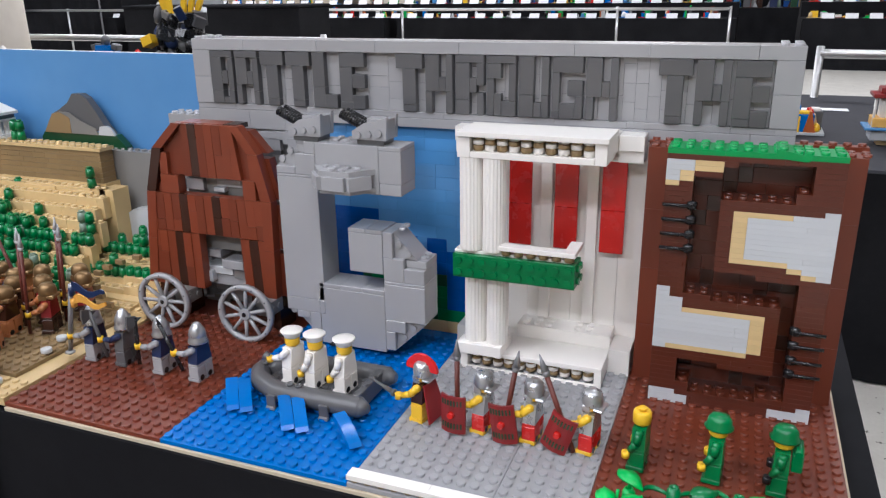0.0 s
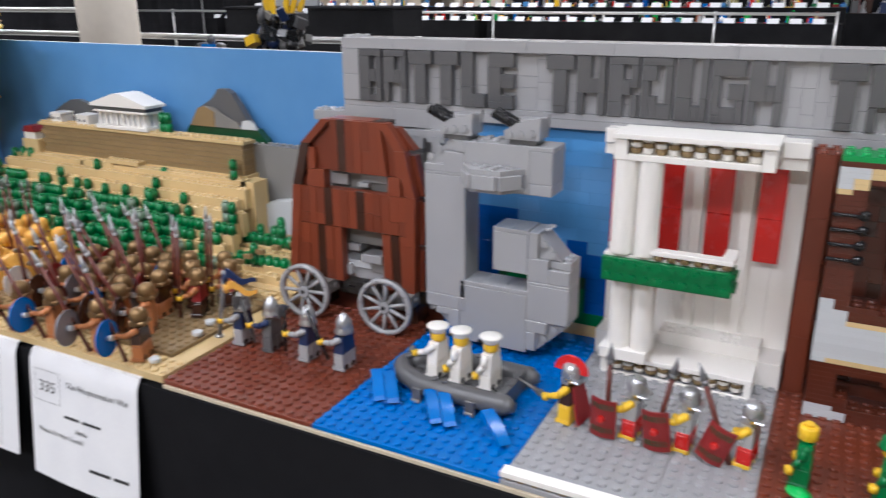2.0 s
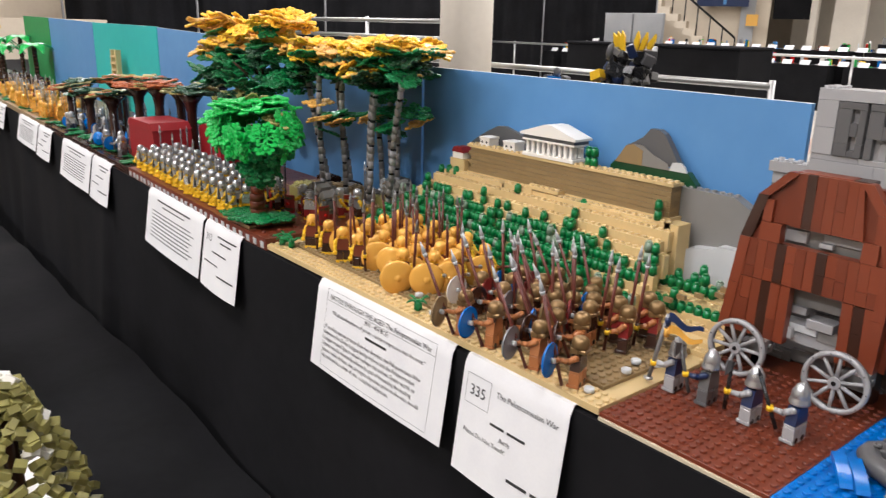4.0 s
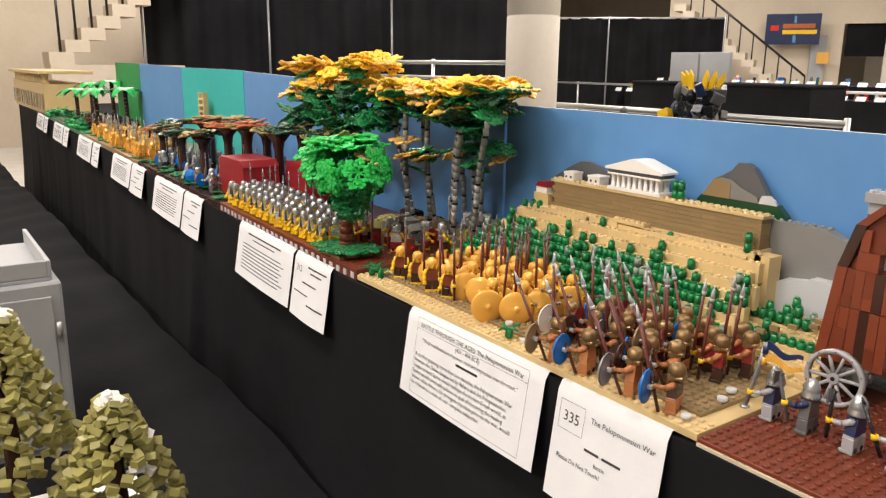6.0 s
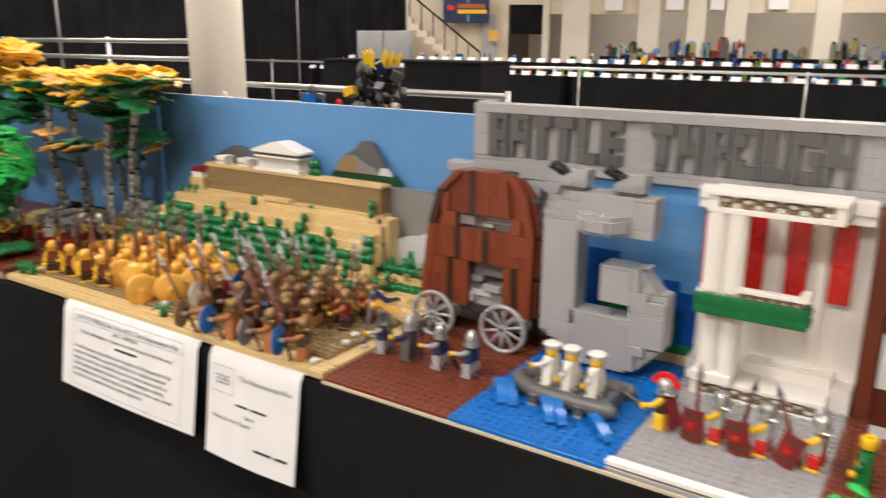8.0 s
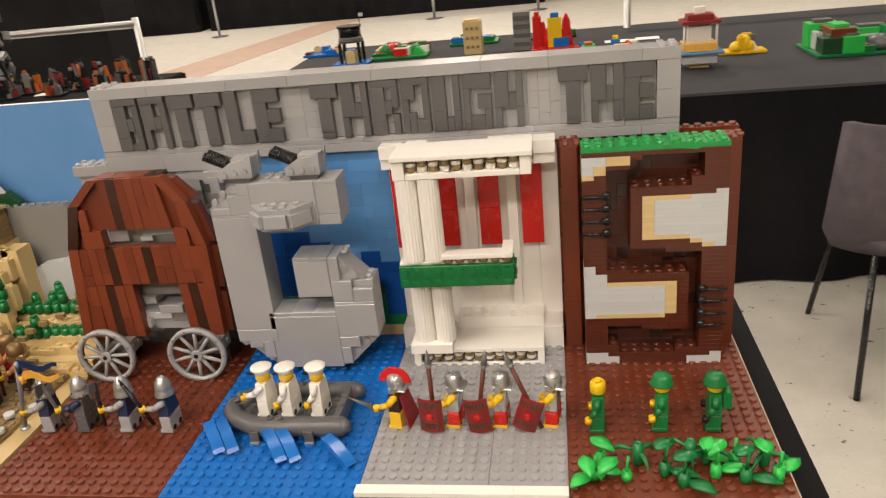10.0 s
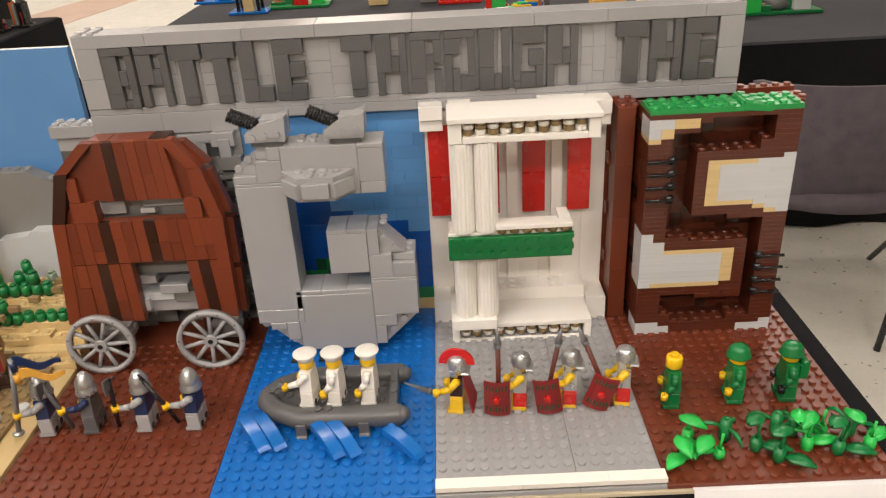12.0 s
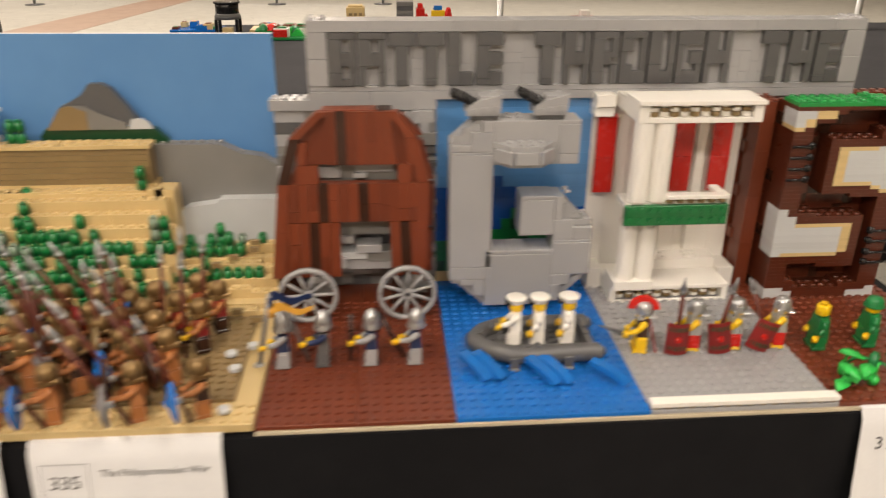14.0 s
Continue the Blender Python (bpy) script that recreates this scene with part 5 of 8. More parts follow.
def paper_sheet(x0, w, h, bow, label, lines=(), bars=(), frame_boxes=()):
    e = base_empty("paper_sign", x0 + w / 2, drift(x0 + w / 2) - 0.006, T - 0.003 - h, label, "paper sign", "papers along the table")
    o = e.location.copy()
    s = Shape()
    nu, nv = 12, 14
    vs = [tuple(paper_point(i / nu, j / nv, x0, w, h, bow) - o) for i in range(nu + 1) for j in range(nv + 1)]
    vs += [(x, y + 0.0003, z) for x, y, z in vs]
    m = (nu + 1) * (nv + 1)
    fs = []
    for i in range(nu):
        for j in range(nv):
            a = i * (nv + 1) + j
            q = (a, a + 1, a + nv + 2, a + nv + 1)
            fs += [q, tuple(m + k for k in q[::-1])]
    # the strip that lies on the table
    s.add(vs, fs, paper, True)
    p0, p1 = paper_point(0, 0, x0, w, h, bow) - o, paper_point(1, 0, x0, w, h, bow) - o
    s.add([tuple(p0), tuple(p1), (p1.x, p1.y + 0.004, p1.z + 0.0006), (p0.x, p0.y + 0.004, p0.z + 0.0006)], [(0, 1, 2, 3)], paper)
    part("sheet", s, e)

    def lay(me, u, v, name):
        for vert in me.vertices:
            q = paper_point(u + vert.co.x / w, v - vert.co.y / h, x0, w, h, bow)
            vert.co = q - o + Vector((0, -0.0004, 0))
        me.materials.clear()
        me.materials.append(ink)
        link(name, me, e)

    for body, size, align, u, v in lines:
        lay(text_mesh(body, size, align), u, v, "printed_line")
    for u0, u1, v, hh in bars:
        q = Shape()
        k = max(2, int((u1 - u0) * w / 0.006))
        vs, fs = [], []
        for i in range(k + 1):
            vs += [((u1 - u0) * w * i / k, 0, 0), ((u1 - u0) * w * i / k, hh, 0)]
        for i in range(k):
            fs.append((2 * i, 2 * i + 2, 2 * i + 3, 2 * i + 1))
        q.add(vs, fs, ink)
        lay(q.mesh("printed_bar"), u0, v, "printed_bar")
    for u0, u1, v0, v1 in frame_boxes:
        q = Shape()
        t = 0.0003
        for a, b, c, d in ((u0 * w, u1 * w, -v0 * h - t, -v0 * h), (u0 * w, u1 * w, -v1 * h, -v1 * h + t), (u0 * w, u0 * w + t, -v1 * h, -v0 * h), (u1 * w - t, u1 * w, -v1 * h, -v0 * h)):
            k = 8
            for i in range(k):
                xa, xb = a + (b - a) * i / k, a + (b - a) * (i + 1) / k
                q.add([(xa, c, 0), (xb, c, 0), (xb, d, 0), (xa, d, 0)], [(0, 1, 2, 3)], ink)
        lay(q.mesh("printed_frame"), 0, 0, "printed_frame")
    return e


BODY = ["A conflict spanning more than two decades, the Peloponnesian War", "between the Delian League led by Athens and the Peloponnesian", "League around Sparta would reshape the ancient Greek world, as",
        "Sparta would eventually achieve its goal of becoming the leading", "power while Athens, the strongest city-state prior to the war, would", "be reduced to a state of near complete subjection."]
L1 = [("BATTLE THROUGH THE AGES: The Peloponnesian War", 0.0072, "CENTER", 0.5, 0.155), ("(431 - 404 BCE)", 0.0062, "CENTER", 0.5, 0.235), ("\u201cOf all manifestations of power, restraint impresses men the most.\u201d", 0.0058, "CENTER", 0.5, 0.315)]
L1 += [(b, 0.0060, "LEFT", 0.10, 0.50 + 0.068 * i) for i, b in enumerate(BODY)]
paper_sheet(-0.378, 0.224, 0.092, 0.003, "white printed sheet about the Peloponnesian War, framed text", L1, [(0.43, 0.59, 0.385, 0.0026)], [(0.09, 0.91, 0.05, 0.95), (0.09, 0.91, 0.05, 0.18)])
paper_sheet(-0.137, 0.117, 0.101, 0.004, "white exhibit card numbered 335 hung over the edge", [("335", 0.013, "CENTER", 0.175, 0.30), ("The Peloponnesian War", 0.0068, "LEFT", 0.36, 0.22), ("Battle", 0.0052, "CENTER", 0.5, 0.555), ("Please Do Not Touch!", 0.0056, "LEFT", 0.08, 0.63)],
            [(0.34, 0.48, 0.46, 0.0022), (0.51, 0.68, 0.46, 0.0022), (0.57, 0.76, 0.82, 0.0026), (0.79, 0.92, 0.82, 0.0026)], [(0.05, 0.30, 0.13, 0.38)])
rng = random.Random(8)
for x0, w, h, kind in ((-0.940, 0.242, 0.086, 1), (-0.690, 0.118, 0.088, 2), (-1.565, 0.255, 0.078, 1), (-1.300, 0.130, 0.080, 2), (-2.10, 0.26, 0.068, 1), (-1.83, 0.15, 0.072, 2), (-2.78, 0.30, 0.070, 1), (-2.46, 0.13, 0.070, 2), (-3.50, 0.30, 0.07, 1), (-3.18, 0.14, 0.07, 2), (-4.2, 0.3, 0.07, 1), (-3.88, 0.14, 0.07, 2)):
    if kind == 1:
        bars = [(0.2, 0.8, 0.15, 0.0024), (0.3, 0.7, 0.23, 0.0018)] + [(0.12, 0.86 + rng.uniform(-0.05, 0.02), 0.36 + 0.065 * i, 0.0015) for i in range(8)]
        paper_sheet(x0, w, h, 0.004, "white printed sheet hung over the table edge", (), bars)
    else:
        paper_sheet(x0, w, h, 0.004, "white exhibit card numbered 313 hung over the edge" if x0 > -0.7 else "white exhibit card hung over the table edge", [("313", 0.013, "CENTER", 0.17, 0.27)] if x0 > -0.7 else (),
                    [(0.42, 0.92, 0.16, 0.0022), (0.5, 0.8, 0.24, 0.0022), (0.3, 0.7, 0.42, 0.002), (0.08, 0.5, 0.60, 0.0018), (0.5, 0.92, 0.74, 0.0022)])
paper_sheet(0.398, 0.116, 0.104, 0.004, "white exhibit card hung under the brown plate", [("31", 0.013, "LEFT", 0.09, 0.27)], [(0.4, 0.9, 0.2, 0.004)])

# ---- the hill battle: tan ground, terraced hill, masonry wall ----
ZT, ZD = T + 0.0025, T + 0.0025 + PL
HX0, HX1 = -0.512, -0.0004
studded("tan_ground", HX0, HX1, 0.0, 0.248, ZT, 0.0058, "tan", "tan studded ground of the hill battle scene", ((-0.50, -0.0, 0.0235, 1),), n=10, category="baseplate")
studded("battlefield_plate", -0.488, -0.016, 0.024, 0.136, ZD, PL, "dktan", "dark tan studded plate lying on the tan ground", (), n=10, category="plate")
hill = base_empty("terraced_hill", -0.26, 0.19, ZT, "tan brick hill in stepped terraces with small green trees", "hill model")
ho = (-0.26, 0.19, ZT)
rng = random.Random(77)


def hill_rows():
    for k in range(10):
        y = 0.136 + 0.008 * k
        ztop = ZT + (0.0095, 0.0180, 0.0265, 0.0350, 0.0430, 0.0510, 0.0600, 0.0690, 0.0780, 0.0840)[k]
        left = -0.504 + 0.0075 * k + (0.004 if k % 2 else 0)
        right = -0.088 - (0.010 if k > 6 else 0)
        yield k, y, ztop, left, right


tree_spots = []
for k, y, ztop, left, right in hill_rows():
    x = left
    while x < right - 0.001:
        w = rng.choice((3, 4, 6, 8))
        w = max(1, min(w, int((right - x) / S + 0.5)))
        if w <= 0:
            break
        jog = rng.choice((0, 0, 0, 0, PL)) if k in (3, 5, 6, 7) else 0
        h = (2 * BR if k else BR) + jog
        brick(hill, x, y, ztop - h if k else ZT, w, 1, h if k else BR + jog, "tan", True, origin=ho)
        zt = ztop if k else ZT + BR + jog
        for i in range(w):
            p = (0.97, 0.97, 0.97, 0.96, 0.94, 0.88, 0.3, 0.04, 0.02, 0)[k]
            if -0.15 < x < -0.09:
                p *= 0.6
            if rng.random() < p:
                tree_spots.append((x + (i + 0.5) * S, y + 0.5 * S, zt))
        x += w * S
# lower ledges to the side, below the grey crag
for k in range(7):
    y = 0.136 + 0.010 * k
    z = ZT + 0.0045 * (k + 1) + (0.004 if k > 3 else 0)
    x = -0.088
    while x < -0.004:
        w = rng.choice((2, 3, 4))
        w = min(w, max(1, int((-0.002 - x) / S + 0.5)))
        brick(hill, x, y, ZT, w, 1.25, z - ZT + rng.choice((0, PL)) * (x > -0.06), "tan", k % 2 == 0, origin=ho)
        x += w * S
    if k in (3, 5, 6):
        for i in range(9):
            if rng.random() < 0.75:
                tree_spots.append((-0.086 + 0.0085 * i, y + 0.005, z + 0.0002))
# winding dark tan path of small tiles
for i in range(11):
    u = i / 10
    brick(hill, -0.018 - 0.05 * abs(math.sin(u * 3.3)), 0.120 + 0.066 * u, ZT + 0.006 + 0.036 * u, 1, 0.5, 0.0042, "dktan", origin=ho, name="path_tile")


def cone_tree(mat):
    s = Shape()
    s.cyl((0, 0, 0), (0, 0, 0.0016), 0.0026, mat, n=10)
    s.cyl((0, 0, 0.0015), (0, 0, 0.0094), 0.0042, mat, 0.0035, n=10)
    s.cyl((0, 0, 0.0094), (0, 0, 0.0110), 0.0024, mat, n=10)
    return s.mesh("cone_tree")


cones = [cone_tree(m) for m in ("green",) * 9 + ("sand",)]
for x, y, z in tree_spots:
    m = rng.choice(cones)
    k = rng.uniform(0.96, 1.04)
    grow = Matrix.Diagonal((k, k, k, 1))
    link("cone_tree", m, hill, Matrix.Translation((x - ho[0], y - ho[1], z - ho[2])) @ grow, "")
    if rng.random() < 0.16:
        link("cone_tree", m, hill, Matrix.Translation((x - ho[0], y - ho[1], z - ho[2] + 0.0098)) @ grow, "")
for x, z in ((-0.113, 0.852), (-0.113, 0.8615), (-0.425, 0.848), (-0.412, 0.848), (-0.44, 0.846), (-0.205, 0.845)):
    link("cone_tree", cones[0], hill, Matrix.Translation((x - ho[0], 0.2105 - ho[1], z - ho[2] - 0.006)))
# masonry wall on the hilltop
mw = base_empty("masonry_wall", -0.252, 0.226, ZT, "dark tan masonry wall along the hilltop", "wall model")
mo = (-0.252, 0.226, ZT)
zc = 0.8490
brick(mw, -0.400, 0.218, ZT, 37, 3.4, zc - ZT, "tan", origin=mo)
for r in range(6):
    x = -0.398 + (0.004 if r % 2 else 0)
    zr = zc + r * 0.0050
    while x < -0.106:
        w = min(2, (-0.1055 - x) / S)
        s_ = brick(mw, x, 0.218, zr, round(w * 2) / 2 or 0.5, 2, 0.0048, "dktan", origin=mo)
        x += 2 * S
x = -0.400
while x < -0.106:
    brick(mw, x, 0.2168, zc + 0.0300, max(1, min(4, round((-0.104 - x) / S))), 2.2, PL * 0.95, "tan", True, origin=mo)
    x += 4 * S
for x, w, z, h in ((-0.385, 8, 0.839, 0.012), (-0.325, 6, 0.842, 0.010), (-0.250, 7, 0.838, 0.0125), (-0.195, 5, 0.8365, 0.0128), (-0.150, 5, 0.832, 0.016), (-0.285, 3, 0.852, 0.004), (-0.262, 3, 0.852, 0.004)):
    brick(mw, x, 0.2065, z - 0.004, w, 1.4, h, "tan", True, origin=mo)
brick(mw, -0.1035, 0.208, ZT, 2, 2.5, 0.084, "tan", False, origin=mo)


# little temple on the wall
par = base_empty("little_temple", -0.2645, 0.228, 0.8823, "small white temple with a gabled roof and columns", "temple model")
s = Shape()
s.box(-0.040, 0.036, -0.012, 0.012, 0, 0.0040, "white", 0.0003)
part("temple_base", s, par)
s = Shape()
s.lathe([(0.0026, 0), (0.0026, 0.001), (0.0021, 0.0015), (0.0021, 0.0120), (0.0027, 0.0128), (0.0027, 0.0135)], "white", 10)
cm = s.mesh("temple_column")
for i in range(9):
    for y in (-0.0085, 0.0085):
        link("temple_column", cm, par, Matrix.Translation((-0.0340 + 0.0080 * i, y, 0.0040)))
for y in (-0.003, 0.004):
    link("temple_column", cm, par, Matrix.Translation((0.0300, y, 0.0040)))
s = Shape()
s.box(-0.037, 0.030, -0.0045, 0.0045, 0.004, 0.0175, "palegrey")
part("temple_core", s, par)
s = Shape()
s.box(-0.040, 0.036, -0.0115, 0.0115, 0.0195, 0.0235, "dkgrey", 0.0003)
s.box(-0.0405, 0.0365, -0.012, 0.012, 0.0175, 0.0196, "white", 0.0003)
part("temple_frieze", s, par)
s = Shape()
s.prism([(-0.043, 0.0236), (0.039, 0.0236), (0.039, 0.0262), (0.004, 0.0372), (-0.006, 0.0372), (-0.043, 0.0262)], -0.0135, 0.0135, "white")
part("temple_roof", s, par, "white low gabled roof")
for x, w in ((-0.372, 0.016), (-0.330, 0.019)):
    e = base_empty("little_house", x, 0.228, 0.8823, "tiny white house on the masonry wall", "house model", "tiny houses on the wall")
    s = Shape()
    s.box(-w / 2, w / 2, -0.008, 0.008, 0, 0.0085, "white", 0.0004)
    part("house_wall", s, e)
    for k in range(2):
        s = Shape()
        s.cyl((-0.004 + 0.008 * k, -0.0081, 0.005), (-0.004 + 0.008 * k, -0.0086, 0.005), 0.0016, "dkgrey", n=8)
        part("round_window", s, e)
    s = Shape()
    s.box(-w / 2 - 0.0006, w / 2 + 0.0006, -0.0086, 0.0086, 0.0085, 0.0112, "white", 0.0004)
    part("house_roof", s, e)
e = base_empty("little_house", -0.415, 0.222, 0.862, "tiny white house with a dark red roof", "house model", "tiny houses on the wall")
s = Shape()
s.box(-0.010, 0.010, -0.007, 0.007, 0, 0.0080, "white", 0.0004)
part("house_wall", s, e)
s = Shape()
s.prism([(-0.011, 0.008), (0.011, 0.008), (0.006, 0.0145), (-0.006, 0.0145)], -0.008, 0.008, "dkred")
part("house_roof", s, e, "dark red roof")
e = base_empty("hill_footing", -0.415, 0.222, ZT, "tan brick pillar carrying the tiny house", "brick block")
s = Shape()
s.box(-0.012, 0.0148, -0.009, 0.009, 0, 0.862 - ZT, "tan", 0.0003)
part("block", s, e)
for x in (-0.2135, -0.206):
    e2 = base_empty("cone_tree_pair", x, 0.224, 0.8822, "small green plastic tree on the wall", "tree", "green trees on the wall")
    link("lower_cone", cones[0], e2, Matrix.Translation((0, 0, 0)))
    link("upper_cone", cones[0], e2, Matrix.Translation((0, 0, 0.0096)))


# layered mountains against the boards
def crag(name, label, layers, x, y):
    e = base_empty(name, x, y, ZT, label, "mountain model")
    for lab, mat, poly, y0, y1 in layers:
        s = Shape()
        s.prism([(px - x, pz - ZT) for px, pz in poly], y0 - y, y1 - y, mat)
        part(lab, s, e)
    return e


crag("mountain", "dark grey mountain model with tan flank and green foot", (
    ("green_foot", "dkgreen", [(-0.200, ZT), (-0.092, ZT), (-0.0955, 0.8795), (-0.106, 0.8900), (-0.1935, 0.8900), (-0.1985, 0.8840)], 0.241, 0.249),
    ("tan_flank", "dktan", [(-0.1915, 0.8895), (-0.158, 0.8895), (-0.158, 0.9045), (-0.170, 0.9095), (-0.1790, 0.9075)], 0.239, 0.249),
    ("pale_flank", "midgrey", [(-0.158, 0.8895), (-0.126, 0.8895), (-0.128, 0.8955), (-0.146, 0.9020), (-0.158, 0.9095), (-0.170, 0.9098), (-0.1685, 0.9050), (-0.158, 0.9000)], 0.2395, 0.2405),
    ("dark_summit", "dkgrey", [(-0.178, 0.9000), (-0.112, 0.8900), (-0.1200, 0.8990), (-0.1285, 0.9120), (-0.137, 0.9230), (-0.1440, 0.9268), (-0.1535, 0.9268), (-0.161, 0.9180), (-0.172, 0.9115), (-0.1795, 0.9080)], 0.2425, 0.2505),
    ("pale_spur", "palegrey", [(-0.126, 0.8895), (-0.106, 0.8895), (-0.109, 0.8950), (-0.114, 0.8985), (-0.123, 0.8975)], 0.2400, 0.2425)), -0.15, 0.245)
crag("distant_mountain", "dark grey distant mountain behind the wall", (("summit", "dkgrey", [(-0.425, ZT), (-0.320, ZT), (-0.322, 0.893), (-0.345, 0.9000), (-0.365, 0.9050), (-0.378, 0.9040), (-0.400, 0.8940), (-0.424, 0.8800)], 0.2460, 0.2510),), -0.37, 0.248)
crag("grey_crag", "smooth grey rock slope beside the hill", (
    ("upper_rock", "midgrey", [(-0.116, ZT), (-0.0005, ZT), (-0.0005, 0.8540), (-0.018, 0.8655), (-0.035, 0.8680), (-0.052, 0.8765), (-0.116, 0.8770)], 0.236, 0.249),
    ("pale_ledge", "palegrey", [(-0.090, ZT), (-0.0005, ZT), (-0.0005, 0.8315), (-0.055, 0.8315), (-0.058, 0.8280), (-0.082, 0.8250), (-0.090, 0.8200)], 0.224, 0.236)), -0.05, 0.24)
s = Shape()
for i in range(14):
    s.stud(-0.108 + 0.008 * i if i < 7 else -0.108 + 0.008 * i, 0.2425, 0.8768 if i < 8 else 0.8680 if i < 10 else 0.860, "midgrey")
ob = tagged(new("crag_studs", s.mesh("crag_studs")), "row of grey studs along the rock slope's top", "studs", kind="stuff")

# ---- the two armies ----
GO, CO = "golden hoplites with big shields", "bronze hoplites with coloured shields"
gm = [figure("dkbrown", "brown", "yellow", hat="hoplite", hat_mat="gold", item="spear", item_mat="shaft", tip_mat="dksilver", long=0.048, thick=0.0014, shield="round", shield_mat="gold", feet="yellow", lean=l, reach=50, lift=0.0) for l in (0.0, 0.12, -0.15, 0.30, 1.25)]
gf = [figure("dkbrown", "brown", "yellow", hat="hoplite", hat_mat="gold", item="spear", item_mat="shaft", tip_mat="dksilver", long=0.048, thick=0.0014, feet="yellow", lean=l, reach=50) for l in (0.0, 0.06)]
rng = random.Random(17)
for i, x in enumerate((-0.462, -0.428, -0.394, -0.362)):
    stand(gf[i % 2], x, 0.034 + 0.002 * (i % 2), ZD, 45 + rng.uniform(-12, 12), "golden-helmeted toy hoplite with a tall spear in the flank row", GO)
row = 0
for j, y in enumerate((0.058, 0.078, 0.098, 0.116, 0.131)):
    for i in range(6):
        x = -0.415 + 0.031 * i + 0.008 * (j % 2) + rng.uniform(-0.004, 0.004)
        if y > 0.12 and i > 4:
            continue
        pick = rng.choice((0, 0, 1, 2, 3)) if i < 4 else rng.choice((3, 4, 4))
        stand(gm[pick], x, y + rng.uniform(-0.003, 0.003), ZD + (0.0015 if y < 0.135 else BR), 52 + rng.uniform(-18, 14), "golden toy hoplite with round golden shield and spear", GO)
stand(gm[3], -0.285, 0.036, ZD + 0.001, 62, "golden toy hoplite lowering a spear at the front", GO)
SHC = ["blue", "blue", "dkbrown", "dkred", "white", "dktan", "blue", "dksilver"]
cm_ = {}
for m in set(SHC):
    for l in (0.05, 0.28, 0.42):
        cm_[m, l] = figure("nougat", "nougat" if l == 0.42 else "dkbrown", "nougat", hand="nougat", hat="hoplite", hat_mat="dkgold", item="spear", item_mat="shaft", tip_mat="palegrey", long=0.050, thick=0.0014, shield="round", shield_mat=m, lean=l, reach=60)
cy_ = figure("dkbrown", "dkred", "nougat", hat="hoplite", hat_mat="dkgold", item="spear", item_mat="shaft", tip_mat="palegrey", long=0.052, thick=0.0014, lean=-0.08, reach=45)
front = ((-0.160, 0.0105, "dktan", 1.25), (-0.124, 0.0125, "blue", 0.42), (-0.0725, 0.0120, "dksilver", 0.42), (-0.0330, 0.0135, "blue", 0.28))
for x, y, m, l in front:
    key = (m, 0.42 if l > 1 else l)
    stand(cm_[key], x, y, ZT + 0.0012, -72 + rng.uniform(-6, 6), "bronze-helmeted toy hoplite in bare nougat with %s shield" % {"dktan": "a bronze", "blue": "a blue", "dksilver": "a grey"}[m], CO)
rest = [(-0.183, 0.050, "white"), (-0.165, 0.072, "dkred"), (-0.150, 0.046, "dkbrown"), (-0.128, 0.062, "dksilver"), (-0.118, 0.040, "dkbrown"), (-0.090, 0.050, "blue"), (-0.176, 0.094, "blue"), (-0.146, 0.092, "dktan"), (-0.122, 0.088, "dksilver"), (-0.098, 0.078, "dktan"),
        (-0.152, 0.118, "dkred"), (-0.125, 0.112, "dkred"), (-0.100, 0.104, "dkbrown"), (-0.074, 0.072, "dksilver"), (-0.060, 0.046, "dkbrown"),
        (-0.138, 0.076, "blue"), (-0.110, 0.068, "dkred"), (-0.112, 0.124, "dktan"), (-0.086, 0.090, "dkred"), (-0.086, 0.118, "blue"), (-0.078, 0.036, "dkbrown")]
for i, (x, y, m) in enumerate(rest):
    stand(cm_[m, (0.05, 0.28, 0.42)[i % 3]], x, y, ZD + 0.001, -70 + rng.uniform(-15, 15), "bronze-helmeted toy hoplite with round %s shield and spear" % {"white": "white", "dkred": "dark red", "dkbrown": "brown", "dksilver": "grey", "blue": "blue", "dktan": "bronze"}[m], CO)
for x, y in ((-0.066, 0.100), (-0.048, 0.088), (-0.040, 0.116), (-0.058, 0.130)):
    stand(cy_, x, y, ZD + 0.001, -60 + rng.uniform(-10, 10), "bronze-helmeted toy hoplite with an upright dark red spear", CO)
for i, (x, y) in enumerate(((-0.020, 0.012), (-0.020, 0.055), (-0.026, 0.075), (-0.012, 0.085), (-0.21, 0.016), (-0.25, 0.03))):
    s = Shape()
    s.lathe([(0.0038, 0), (0.0040, 0.001), (0.0040, 0.0032), (0.0036, 0.0034)], "palegrey", 12)
    ob = new("round_plate", s.mesh("round_plate"))
    ob.location = (x, y, (ZT if y < 0.024 else ZD) + 0.0016)
    tagged(ob, "small pale grey round plate on the ground", "round plate", "grey pebbles")
for k, (x, y) in enumerate(((-0.228, 0.012), (-0.495, 0.012), (-0.480, 0.016), (-0.505, 0.022))):
    e = base_empty("small_bush", x, y, ZT + 0.001, "small green plastic bush at the ground's edge", "bush", "small green bushes")
    link("bush_stem", cones[0], e, None)
    for a in range(4):
        link("leaf", LF["green"][1], e, pose(0, 0, 0.006, 0, -15, 90 * a + 30 * k))

